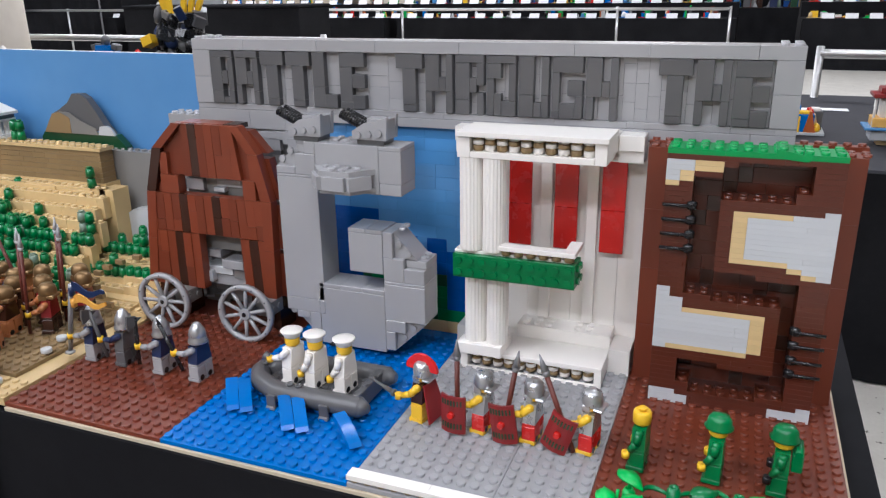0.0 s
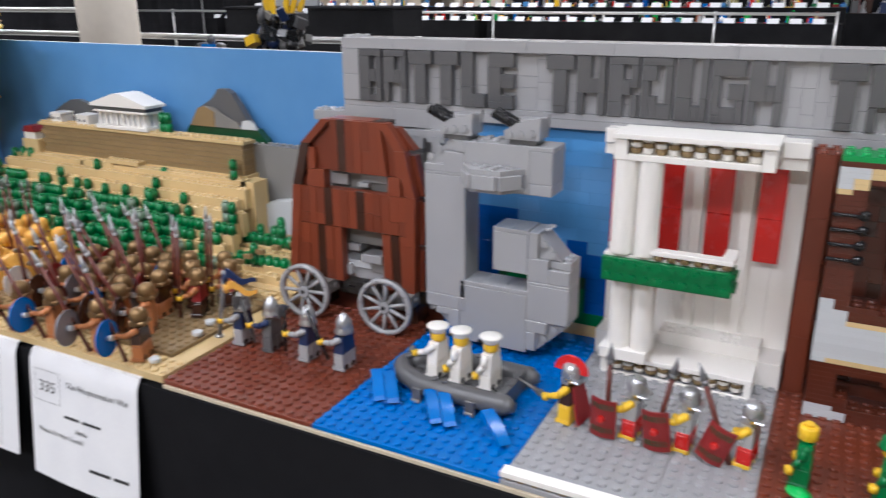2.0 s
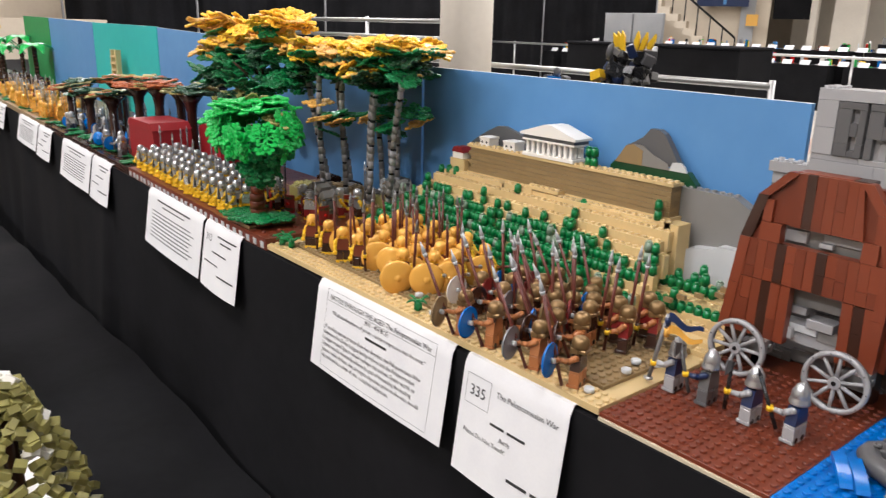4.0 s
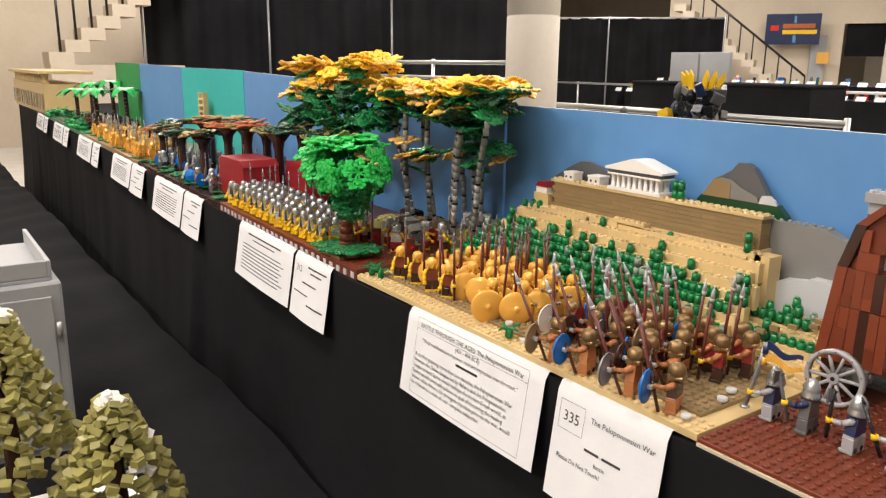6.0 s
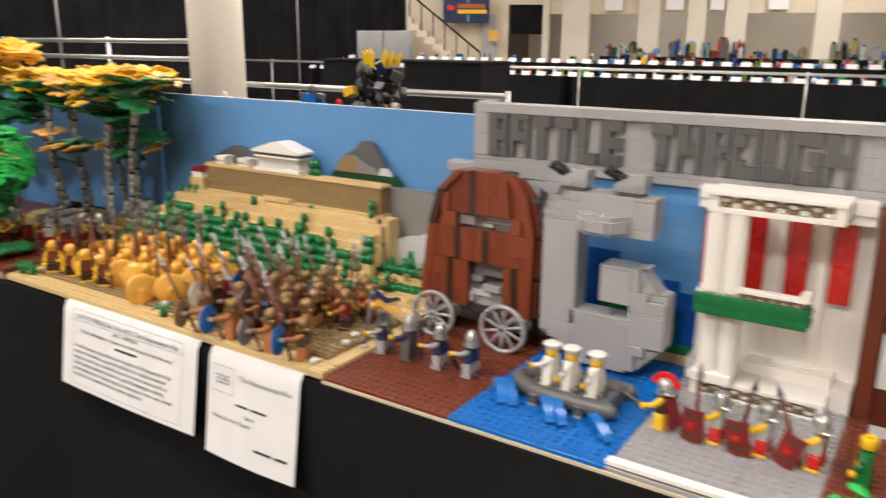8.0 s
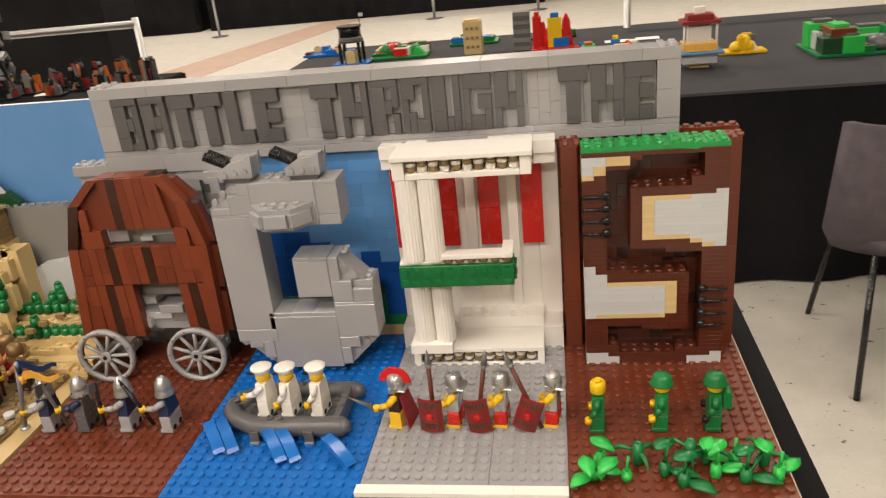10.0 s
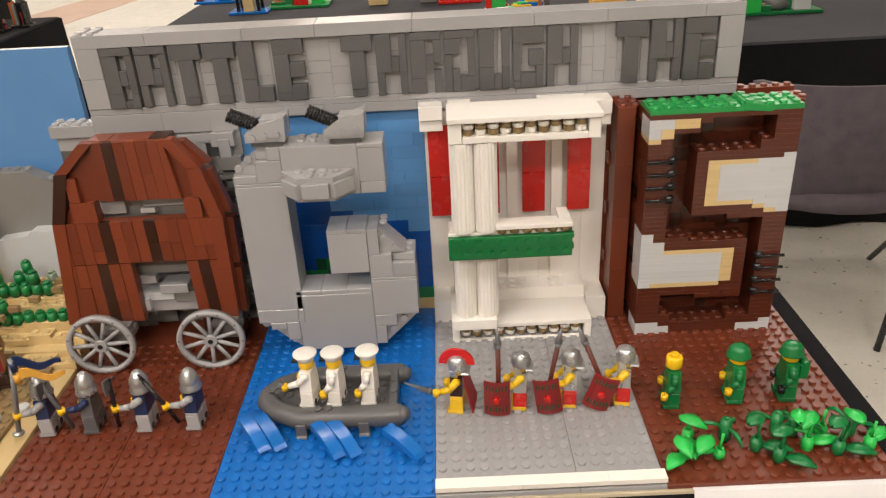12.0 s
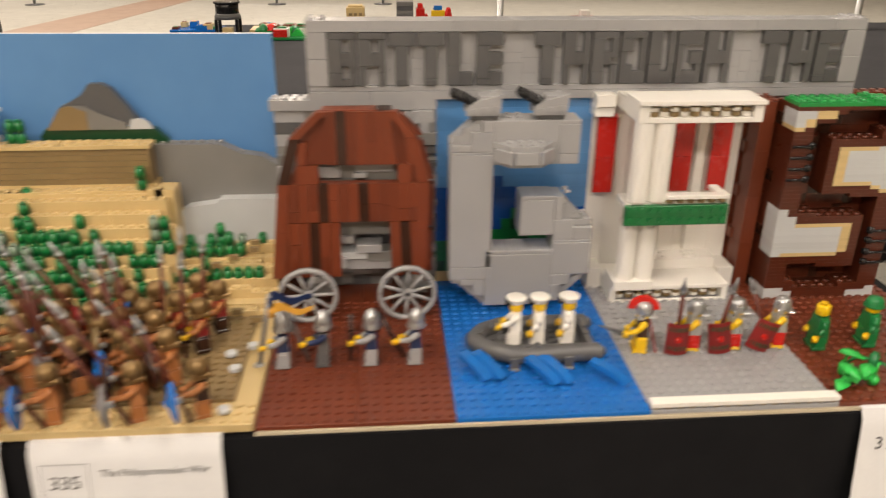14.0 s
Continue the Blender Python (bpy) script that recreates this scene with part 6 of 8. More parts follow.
# ---- the forest ambush ----
FX0, FX1 = -1.07, -0.514
forest = base_empty("forest_ground", -0.79, 0.13, CLOTH_Z, "reddish brown forest ground with a pale-toothed edge", "ground model")
fo = (-0.79, 0.13, CLOTH_Z)
for i in range(14):
    xa = FX0 + (FX1 - FX0) * i / 14
    xb = FX0 + (FX1 - FX0) * (i + 1) / 14
    s = Shape()
    y0 = drift((xa + xb) / 2)
    s.box(xa - fo[0] + 0.0001, xb - fo[0] - 0.0001, y0 - fo[1], 0.245 - fo[1], 0, 0.0150, "brown", 0.0003)
    for a in range(2):
        for b in range(8):
            s.stud(xa - fo[0] + 0.010 + 0.018 * a, y0 - fo[1] + 0.012 + 0.022 * b, 0.0150, "dktan" if b > 2 else "brown", 8)
    part("ground_block", s, forest)
    s = Shape()
    s.box(xa - fo[0] + 0.006, xa - fo[0] + 0.014, y0 - 0.0012 - fo[1], y0 - fo[1], 0.002, 0.0100, "palegrey", 0.0003)
    part("edge_tile", s, forest)
    s = Shape()
    s.box(xa - fo[0] + 0.026, xa - fo[0] + 0.034, y0 - 0.0012 - fo[1], y0 - fo[1], 0.002, 0.0100, "palegrey", 0.0003)
    part("edge_tile", s, forest)
for i in range(26):
    x, y = rng.uniform(-0.74, -0.53), rng.uniform(0.12, 0.23)
    w, h = rng.randint(2, 6), rng.choice((0.006, 0.0096, 0.016, 0.022))
    brick(forest, x, y, CLOTH_Z + 0.0150, w, rng.randint(2, 4), h * (0.5 + y * 4), rng.choice(("dktan", "midgrey", "olive", "dkbrown", "dktan")), True, "rock", fo)
for i in range(8):
    x, y = rng.uniform(-0.58, -0.53), rng.uniform(0.17, 0.23)
    brick(forest, x, y, CLOTH_Z + 0.0150, 3, 2, rng.choice((0.03, 0.04, 0.022)), rng.choice(("midgrey", "palegrey", "dkgrey", "dktan")), True, "rock", fo)


def sprig(mat, n=7, size=1.0, seed=0):
    """A flat plastic leaf sprig: a branching spray of blunt lobes."""
    r = random.Random(seed)
    s = Shape()
    for i in range(n):
        a = 2 * math.pi * i / n + r.uniform(-0.2, 0.2)
        l = size * r.uniform(0.015, 0.021)
        d = Vector((math.cos(a), math.sin(a), r.uniform(-0.12, 0.12)))
        s.cyl((0, 0, 0), tuple(d * l), 0.0013 * size, mat, n=5)
        for u, o in ((0.55, 0.75), (0.55, -0.75), (1.0, 0.0), (0.86, 0.62), (0.86, -0.62)):
            p = d * (l * u) + Vector((-d.y, d.x, 0)) * (o * 0.006 * size)
            if o:
                s.cyl(tuple(d * (l * (u - 0.2))), tuple(p), 0.0012 * size, mat, n=5)
            s.lathe([(0.0020 * size, -0.0014), (0.0028 * size, -0.0008), (0.0028 * size, 0.0008), (0.0020 * size, 0.0015)], mat, 7, tuple(p))
    return s.mesh("leaf_sprig")


SP = {m: [sprig(m, 5 + k, 1.08, k) for k in range(3)] for m in ("bright", "green", "ltorange", "ochre", "dkgreen", "orange", "olive", "sand")}


def crown(parent, cx, cy, cz, rx, ry, rz, count, mats, r, flat=0.5, shell=True):
    for i in range(count):
        while True:
            v = Vector((r.uniform(-1, 1), r.uniform(-1, 1), r.uniform(-1, 1)))
            if 0.35 < v.length < 1:
                break
        if shell:
            v *= r.uniform(0.75, 1.0) / v.length
        m = mats(v, r)
        tilt = flat * 60
        if shell:
            out = Vector((v.x / rx, v.y / ry, v.z / rz + 0.25 / rz)).normalized()
            turn = Vector((0, 0, 1)).rotation_difference(out).to_matrix().to_4x4()
            spot = Matrix.Translation((cx + v.x * rx, cy + v.y * ry, cz + v.z * rz))
            link("leaf_sprig", r.choice(SP[m]), parent, spot @ turn @ pose(0, 0, 0, r.uniform(-22, 22), r.uniform(-22, 22), r.uniform(0, 360)))
            continue
        link("leaf_sprig", r.choice(SP[m]), parent, pose(cx + v.x * rx, cy + v.y * ry, cz + v.z * rz, r.uniform(-tilt, tilt) + v.y * -30 * flat, r.uniform(-tilt, tilt) + v.x * 30 * flat, r.uniform(0, 360)))


r = random.Random(51)
oak = base_empty("green_tree", -0.602, 0.033, CLOTH_Z + 0.0150, "bright green plastic tree with a brown brick trunk", "tree")
s = Shape()
s.box(-0.040, 0.036, -0.030, 0.036, 0, 0.0048, "dktan", 0.0004)
s.box(-0.030, 0.046, -0.022, 0.030, 0.0048, 0.0080, "brown", 0.0004)
part("root_mound", s, oak)
s = Shape()
for k in range(9):
    rr = 0.0105 - 0.0006 * k
    s.lathe([(rr, 0), (rr, 0.0090), (rr - 0.0008, 0.0095)], "brown", 12, (0.0015 * math.sin(k), 0.001 * math.cos(k * 2), 0.008 + 0.0096 * k))
part("trunk", s, oak, "reddish brown round-brick trunk")
for a in range(7):
    s = Shape()
    d = Vector((math.cos(a * 0.9), math.sin(a * 0.9), 0.55))
    s.cyl((0, 0, 0.075), tuple(Vector((0, 0, 0.080)) + d * 0.045), 0.0028, "brown", 0.0016, 6)
    part("limb", s, oak)
# sprigs low in the crown take the darker green
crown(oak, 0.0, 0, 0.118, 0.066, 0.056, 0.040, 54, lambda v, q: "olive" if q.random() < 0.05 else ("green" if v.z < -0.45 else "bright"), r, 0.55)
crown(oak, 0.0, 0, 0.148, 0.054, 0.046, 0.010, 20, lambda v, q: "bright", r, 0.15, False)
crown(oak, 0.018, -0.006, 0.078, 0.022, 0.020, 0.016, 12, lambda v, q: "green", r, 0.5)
for k in range(10):
    link("leaf_sprig", r.choice(SP["green"]), oak, pose(r.uniform(-0.05, 0.05), r.uniform(-0.03, 0.02), 0.0105, 0, 0, r.uniform(0, 360)))


# birches with an autumn canopy
def birch(x, y, lean_x, lean_y, h, seed):
    q = random.Random(seed)
    e = base_empty("birch_tree", x, y, CLOTH_Z + 0.0150, "pale grey birch trunk with dark rings under yellow leaves", "tree", "birch trees in the forest")
    k, z = 0, 0.0
    while z < h:
        s = Shape()
        hh = 0.0096 if k % 4 else 0.0030
        m = ("midgrey" if q.random() < 0.62 else "grey") if k % 4 else "black"
        rr = 0.0041 if k % 4 else 0.0037
        s.lathe([(rr, 0), (rr, hh * 0.93), (rr * 0.9, hh)], m, 10)
        part("trunk_ring", s, e, "", Matrix.Translation((lean_x * z + 0.002 * math.sin(z * 40), lean_y * z, z)))
        z += hh
        k += 1
    return e, Vector((lean_x * h, lean_y * h, h))


birches = []
for i, (x, y, lx, ly, h) in enumerate(((-0.628, 0.150, -0.10, 0.05, 0.185), (-0.600, 0.165, 0.10, 0.0, 0.20), (-0.575, 0.150, 0.05, 0.05, 0.175), (-0.560, 0.185, 0.03, 0.03, 0.205), (-0.545, 0.160, 0.16, 0.0, 0.205), (-0.650, 0.175, -0.18, 0.0, 0.20),
                                    (-0.590, 0.200, 0.0, 0.0, 0.19), (-0.618, 0.205, -0.05, 0.0, 0.20), (-0.665, 0.150, -0.30, 0.0, 0.19), (-0.640, 0.120, -0.16, 0.1, 0.20))):
    birches.append(birch(x + 0.036, y + 0.012, lx * 1.2, ly, h + 0.006, i))


def autumn(v, q):
    if v.z < -0.1:
        return "green" if q.random() < 0.7 else "dkgreen"
    return "ltorange" if q.random() < 0.68 else "ochre"


for i, (e, top) in enumerate(birches):
    crown(e, top.x, top.y, top.z + 0.010, 0.050, 0.040, 0.012, 20, autumn, r, 0.4, False)
    crown(e, top.x, top.y, top.z - 0.016, 0.040, 0.032, 0.012, 5, lambda v, q: "green" if q.random() < 0.7 else "dkgreen", r, 0.4, False)
    if i % 3 == 0:
        crown(e, top.x * 0.6, top.y, top.z * 0.62, 0.03, 0.03, 0.02, 4, lambda v, q: q.choice(("green", "ochre")), r, 0.4, False)
big = base_empty("autumn_tree", -0.815, 0.160, CLOTH_Z + 0.0150, "large yellow and green autumn tree with a dark trunk", "tree")
s = Shape()
prev = Vector((0, 0, 0))
for k in range(12):
    cur = Vector((-0.012 * math.sin(k * 0.5), 0.004 * math.cos(k), 0.0135 * (k + 1)))
    s.cyl(prev, cur, 0.012 - 0.0006 * k, "dkbrown", 0.0114 - 0.0006 * k, 9)
    prev = cur
part("trunk", s, big, "dark brown crooked trunk")
for a in range(8):
    s = Shape()
    d = Vector((math.cos(a * 0.8), math.sin(a * 0.8), 0.5))
    s.cyl(prev - Vector((0, 0, 0.02)), prev + d * 0.06, 0.004, "dkbrown", 0.0015, 6)
    part("limb", s, big)
for bx, by, bz, wide, tall, count, kind in ((-0.150, 0.0, 0.205, 0.050, 0.020, 20, 1), (-0.095, -0.02, 0.245, 0.052, 0.016, 20, 1), (-0.120, 0.0, 0.175, 0.060, 0.022, 20, 0), (-0.020, 0.01, 0.235, 0.055, 0.018, 22, 1), (-0.030, -0.02, 0.190, 0.055, 0.018, 18, 0),
                                            (0.060, 0.0, 0.250, 0.052, 0.014, 20, 1), (0.045, 0.0, 0.205, 0.050, 0.016, 16, 0), (-0.190, 0.0, 0.165, 0.040, 0.018, 12, 0), (-0.050, -0.01, 0.135, 0.035, 0.016, 9, 2), (-0.140, 0.0, 0.120, 0.035, 0.012, 7, 2), (-0.060, -0.03, 0.215, 0.045, 0.014, 12, 1),
                                            (0.000, -0.02, 0.160, 0.050, 0.020, 16, 0), (0.085, -0.01, 0.175, 0.050, 0.020, 16, 0), (0.115, 0.0, 0.215, 0.045, 0.014, 16, 1), (-0.080, 0.02, 0.205, 0.050, 0.016, 16, 0)):
    crown(big, bx, by, bz, wide, wide * 0.85, tall, count, lambda v, q: ("green" if v.z < -0.55 else "ltorange" if q.random() < 0.7 else "ochre") if kind == 1 else ("green" if q.random() < 0.75 else "dkgreen") if kind == 0 else ("olive" if q.random() < 0.5 else "dkgreen"), r, 0.45, False)
# marching legion
LG = "toy legion marching through the forest"
lm = [figure("dkred", "silver", "yellow", hat="dome", item=None, shield="tall", shield_mat="dkred", feet="yellow", reach=50), figure("dkbrown", "dksilver", "yellow", hat="dome", item="spear", item_mat="dkgrey", feet="yellow", reach=50),
      figure("yellow", "silver", "yellow", hat="dome", item="sword", feet="yellow", reach=40)]
for i in range(14):
    for j in range(4):
        x = -1.045 + 0.0305 * i + 0.006 * (j % 2)
        if -0.625 < x:
            continue
        y = 0.014 + drift(x) + 0.022 * j
        stand(lm[2 if j == 0 else (i + j) % 3], x, y + r.uniform(-0.002, 0.002), CLOTH_Z + 0.0165, (70 if j else 20) + r.uniform(-15, 15), "silver-helmeted toy legionary marching on brown ground", LG)
for x, y in ((-0.70, 0.075), (-0.66, 0.055), (-0.655, 0.09), (-0.63, 0.075), (-0.69, 0.11), (-0.54, 0.10), (-0.565, 0.09), (-0.60, 0.10), (-0.535, 0.145), (-0.555, 0.130)):
    stand(lm[r.randint(0, 1)], x, y, CLOTH_Z + 0.0165, r.uniform(0, 360), "toy warrior fighting among the trees", "toy warriors among the trees")
for x, y, z in ((-0.555, 0.100, 0.05), (-0.52, 0.20, 0.055)):
    e = base_empty("stone_shelter", x, y, CLOTH_Z + 0.0150, "small grey stone shelter of arched bricks", "ruin model", "grey stone shelters")
    for k in range(11):
        s = Shape()
        s.box(-0.004, 0.004, -0.008, 0.008, -0.005, 0.005, "midgrey" if k % 3 else "dkgrey", 0.0004)
        part("arch_stone", s, e, "", pose(0.022 * math.cos(math.pi * 2 * k / 11), 0, 0.026 + 0.022 * math.sin(math.pi * 2 * k / 11), 0, -math.degrees(math.pi * 2 * k / 11), 0))

# ---- far-left battle scenes along the table ----
def dy(x, y):
    return y + drift(x)


for k, (xa, xb, m, lab) in enumerate(((-1.78, -1.072, "dkbrown", "dark brown"), (-2.70, -1.782, "dktan", "dark tan"), (-3.30, -2.702, "green", "green"), (-4.05, -3.302, "dkgreen", "dark green"))):
    e = base_empty("scene_ground", (xa + xb) / 2, dy((xa + xb) / 2, 0.125), CLOTH_Z, lab + " studded ground of another battle scene", "ground model", "grounds of the far scenes")
    for i in range(10):
        a, b = xa + (xb - xa) * i / 10, xa + (xb - xa) * (i + 1) / 10
        s = Shape()
        o = e.location
        y0 = dy((a + b) / 2, 0.0) - o.y
        s.box(a - o.x, b - o.x - 0.0002, y0, y0 + 0.25, 0, 0.0125, m, 0.0003)
        for p in range(3):
            for q in range(7):
                s.stud(a - o.x + 0.008 + 0.016 * p, y0 + 0.014 + 0.032 * q, 0.0125, m, 8)
        part("ground_block", s, e)
        if k < 2:
            link("leaf_sprig", r.choice(SP["green"]), e, pose(a - o.x + 0.02, y0 + 0.02 + 0.01 * (i % 3), 0.016, 0, 0, 50 * i))
ZF = CLOTH_Z + 0.014
for x, y, w, h in ((-1.125, 0.075, 0.15, 0.062), (-1.02, 0.165, 0.10, 0.060)):
    e = base_empty("red_tent", x, dy(x, y), ZF, "dark red box-like tent with slanted sides", "tent model", "red tents")
    s = Shape()
    s.prism([(-w / 2, 0), (w / 2, 0), (w / 2 * 0.86, h), (-w / 2 * 0.86, h)], -0.035, 0.035, "crimson")
    part("tent_wall", s, e)
    s = Shape()
    s.prism([(-w / 2 * 0.88, h), (w / 2 * 0.88, h), (w / 2 * 0.7, h + 0.012), (-w / 2 * 0.7, h + 0.012)], -0.036, 0.036, "crimson")
    part("tent_roof", s, e)


def small_tree(x, y, h, top, seed, trunk="dkbrown"):
    q = random.Random(seed)
    e = base_empty("dark_tree", x, dy(x, y), ZF, "small dark brown tree with flat %s foliage" % ("orange" if top == "orange" else "green"), "tree", "small trees of the far scenes")
    s = Shape()
    s.lathe([(0.014, 0), (0.010, 0.01), (0.009, h * 0.7), (0.012, h * 0.85), (0.026, h)], trunk, 9)
    part("trunk", s, e)
    crown(e, 0, 0, h + 0.006, 0.040, 0.036, 0.008, 14, lambda v, w: top if w.random() < 0.6 else ("dkgreen" if w.random() < 0.5 else "olive"), q, 0.2, False)


for i, (x, y, h, t) in enumerate(((-1.30, 0.06, 0.10, "orange"), (-1.22, 0.17, 0.12, "orange"), (-1.36, 0.18, 0.125, "orange"), (-1.12, 0.20, 0.14, "green"), (-1.42, 0.05, 0.095, "orange"), (-1.50, 0.15, 0.115, "orange"), (-1.60, 0.09, 0.10, "dkgreen"), (-1.08, 0.13, 0.13, "dkgreen"), (-1.18, 0.11, 0.135, "orange"), (-1.26, 0.10, 0.125, "orange"), (-1.45, 0.12, 0.12, "orange"), (-1.56, 0.05, 0.09, "orange"))):
    small_tree(-1.10 + (x + 1.08) * 1.25, y, h * 0.92, t, 100 + i)
FG = ["toy soldiers of the far scenes", "golden toy warriors of the far scenes", "dark toy warriors of the far scenes"]
fm1 = figure("dkgrey", "silver", "dksilver", hat="dome", item="spear", item_mat="dkgrey", hand="dkgrey")
fm2 = figure("gold", "gold", "gold", hat="hoplite", hat_mat="gold", item="spear", item_mat="dktan", hand="gold")
fm3 = figure("dkbrown", "dkbrown", "dkred", hat="dome", hat_mat="dkbrown", item="sword", hand="dkbrown")
fm4 = figure("navy", "silver", "palegrey", hat="cone", hat_mat="silver", item="pole", hand="palegrey", shield="round", shield_mat="blue")
q = random.Random(90)
for i in range(34):
    x = q.uniform(-1.75, -1.12)
    stand(fm1 if i % 3 else fm4, x, dy(x, q.uniform(0.015, 0.17)), ZF + 0.0005, q.uniform(0, 360), "toy knight in silver armour among dark trees", FG[0])
for i in range(84):
    x = q.uniform(-2.65, -1.80)
    stand(fm2, x, dy(x, q.uniform(0.015, 0.14)), ZF + 0.0005, q.uniform(20, 110), "golden toy warrior in a dense crowd", FG[1])
for i in range(64):
    x = q.uniform(-3.25, -2.30)
    stand(fm3, x, dy(x, q.uniform(0.05, 0.20)), ZF + 0.0005, q.uniform(-110, 0), "dark brown toy warrior in a dense crowd", FG[2])
stair = base_empty("tan_stair_tower", -1.98, dy(-1.98, 0.235), ZF, "tan stepped ladder tower in front of the teal board", "tower model")
for k in range(9):
    s = Shape()
    s.box(-0.030 + 0.002 * k, 0.022, -0.008, 0.008, 0.018 * k, 0.018 * k + 0.006, "tan", 0.0004)
    part("rung", s, stair)
for x0 in (-0.026, 0.016):
    s = Shape()
    s.box(x0, x0 + 0.008, -0.007, 0.007, 0, 0.165, "tan", 0.0004)
    part("upright", s, stair)


def palm(x, y, h, seed):
    w = random.Random(seed)
    e = base_empty("palm_tree", x, dy(x, y), ZF, "plastic palm with a brown trunk and drooping green fronds", "tree", "palms at the far end")
    s = Shape()
    for k in range(int(h / 0.014)):
        s.lathe([(0.008, 0), (0.0095, 0.007), (0.008, 0.0138)], "dkbrown", 9, (0.004 * math.sin(k * 0.6), 0, 0.014 * k))
    part("trunk", s, e)
    for k in range(7):
        a = k * 51 + w.uniform(-12, 12)
        s = Shape()
        vs, fs = [], []
        for i in range(8):
            u = i / 7
            half = 0.018 * math.sin(math.pi * min(0.97, u + 0.06)) + 0.002
            z = 0.03 * u - 0.06 * u * u
            vs += [(0.085 * u, -half, z - 0.004), (0.085 * u, 0, z), (0.085 * u, half, z - 0.004)]
        for i in range(7):
            for k2 in range(2):
                p = 3 * i + k2
                fs += [(p, p + 3, p + 4, p + 1)]
        vs2 = [(a_, b_, c_ - 0.0012) for a_, b_, c_ in vs]
        n0 = len(vs)
        s.add(vs + vs2, fs + [tuple(n0 + i for i in f[::-1]) for f in fs], "green" if k % 3 else "bright")
        part("frond", s, e, "", pose(0, 0, h, 0, 0, a))


for i, (x, y, h) in enumerate(((-2.95, 0.20, 0.15), (-3.15, 0.12, 0.14), (-3.35, 0.22, 0.17), (-3.55, 0.10, 0.13), (-3.80, 0.20, 0.15))):
    palm(x, y, h, i)
for i in range(14):
    x, y = q.uniform(-3.95, -2.75), q.uniform(0.01, 0.10)
    e = base_empty("leafy_bush", x, dy(x, y), ZF, "low bush of bright and dark green leaves", "bush", "bushes at the far end")
    crown(e, 0, 0, 0.012, 0.035, 0.03, 0.012, 7, lambda v, w: "green" if w.random() < 0.7 else "bright", q, 0.5, False)
fort = base_empty("sand_fort", -4.72, dy(-4.72, 0.10), CLOTH_Z, "sand yellow fort model with arched openings", "fort model")
s = Shape()
s.box(-0.62, 0.62, -0.10, 0.12, 0, 0.15, "tan", 0.001)
part("fort_wall", s, fort)
s = Shape()
s.box(-0.64, 0.64, -0.12, 0.14, 0.2, 0.215, "tan", 0.001)
part("fort_roof", s, fort)
for k in range(12):
    s = Shape()
    s.lathe([(0.018, 0), (0.013, 0.01), (0.013, 0.04), (0.018, 0.05)], "tan", 10)
    part("fort_pillar", s, fort, "", Matrix.Translation((-0.58 + 0.105 * k, -0.08, 0.15)))
    s = Shape()
    s.box(-0.022, 0.022, -0.006, 0.0, 0.02, 0.10, "dktan" if k % 2 else "clear")
    part("fort_window", s, fort, "", Matrix.Translation((-0.58 + 0.105 * k, -0.1, 0)))

# ---- olive trees and grey cabinet on the low stand ----
cube = Shape()
cube.box(-0.0062, 0.0062, -0.0062, 0.0062, -0.0042, 0.0042, "olive", 0.0005)
cube = cube.mesh("leaf_block")
cubew = Shape()
cubew.box(-0.0062, 0.0062, -0.0062, 0.0062, -0.0042, 0.0042, "white", 0.0005)
cubew = cubew.mesh("leaf_block")


def block_tree(x, y, z, h, rad, seed, snow):
    w = random.Random(seed)
    e = base_empty("block_leaf_tree", x, y, z, "olive green tree of tilted blocks with white tips", "tree", "olive block trees")
    s = Shape()
    s.lathe([(0.012, 0), (0.011, h * 0.25), (0.006, h * 0.9)], "dkbrown", 8)
    part("trunk", s, e, "dark brown trunk")
    n = int(70 + h * 900)
    for i in range(n):
        u = (i + 0.5) / n
        zz = h * (0.16 + 0.84 * u)
        rr = rad * (1.0 - 0.9 * ((zz / h - 0.16) / 0.84) ** 1.2) * (0.8 + 0.3 * w.random()) + 0.004
        a = i * 2.39996 + w.uniform(-0.2, 0.2)
        white = (u > 0.985) or w.random() < snow
        link("leaf_block", cubew if white else cube, e, pose(rr * math.cos(a), rr * math.sin(a), zz, w.uniform(-40, 40), w.uniform(-40, 40), math.degrees(a) + w.uniform(-25, 25)))


block_tree(-0.556, -0.291, LOW, 0.211, 0.078, 1, 0.03)
block_tree(-0.66, -0.385, LOW, 0.300, 0.085, 2, 0.02)
cab = base_empty("grey_cabinet", -1.02, -0.385, LOW, "grey metal cabinet with a tray of yellow slips on top", "cabinet")
s = Shape()
s.box(-0.14, 0.14, -0.16, 0.10, 0, 0.27, case_grey, 0.004)
part("body", s, cab)
s = Shape()
s.box(0.141, 0.145, -0.13, 0.085, 0.02, 0.25, case_grey, 0.001)
d_ = part("door", s, cab)
for zz in (0.06, 0.20):
    s = Shape()
    s.cyl((0.147, 0.09, zz - 0.012), (0.147, 0.09, zz + 0.012), 0.004, steel, n=8)
    part("hinge", s, d_)
s = Shape()
s.box(-0.13, 0.13, -0.15, 0.09, 0.27, 0.276, case_grey, 0.001)
s.box(-0.13, 0.13, 0.084, 0.09, 0.276, 0.30, case_grey, 0.001)
s.box(0.124, 0.13, -0.15, 0.084, 0.276, 0.30, case_grey, 0.001)
part("tray", s, cab)
for k in range(5):
    s = Shape()
    s.box(-0.05, 0.05, -0.006, 0.006, 0, 0.006, "yellow", 0.0005)
    part("yellow_slip", s, cab, "", pose(0.03, -0.07 + 0.02 * k, 0.277, 0, 0, 10))
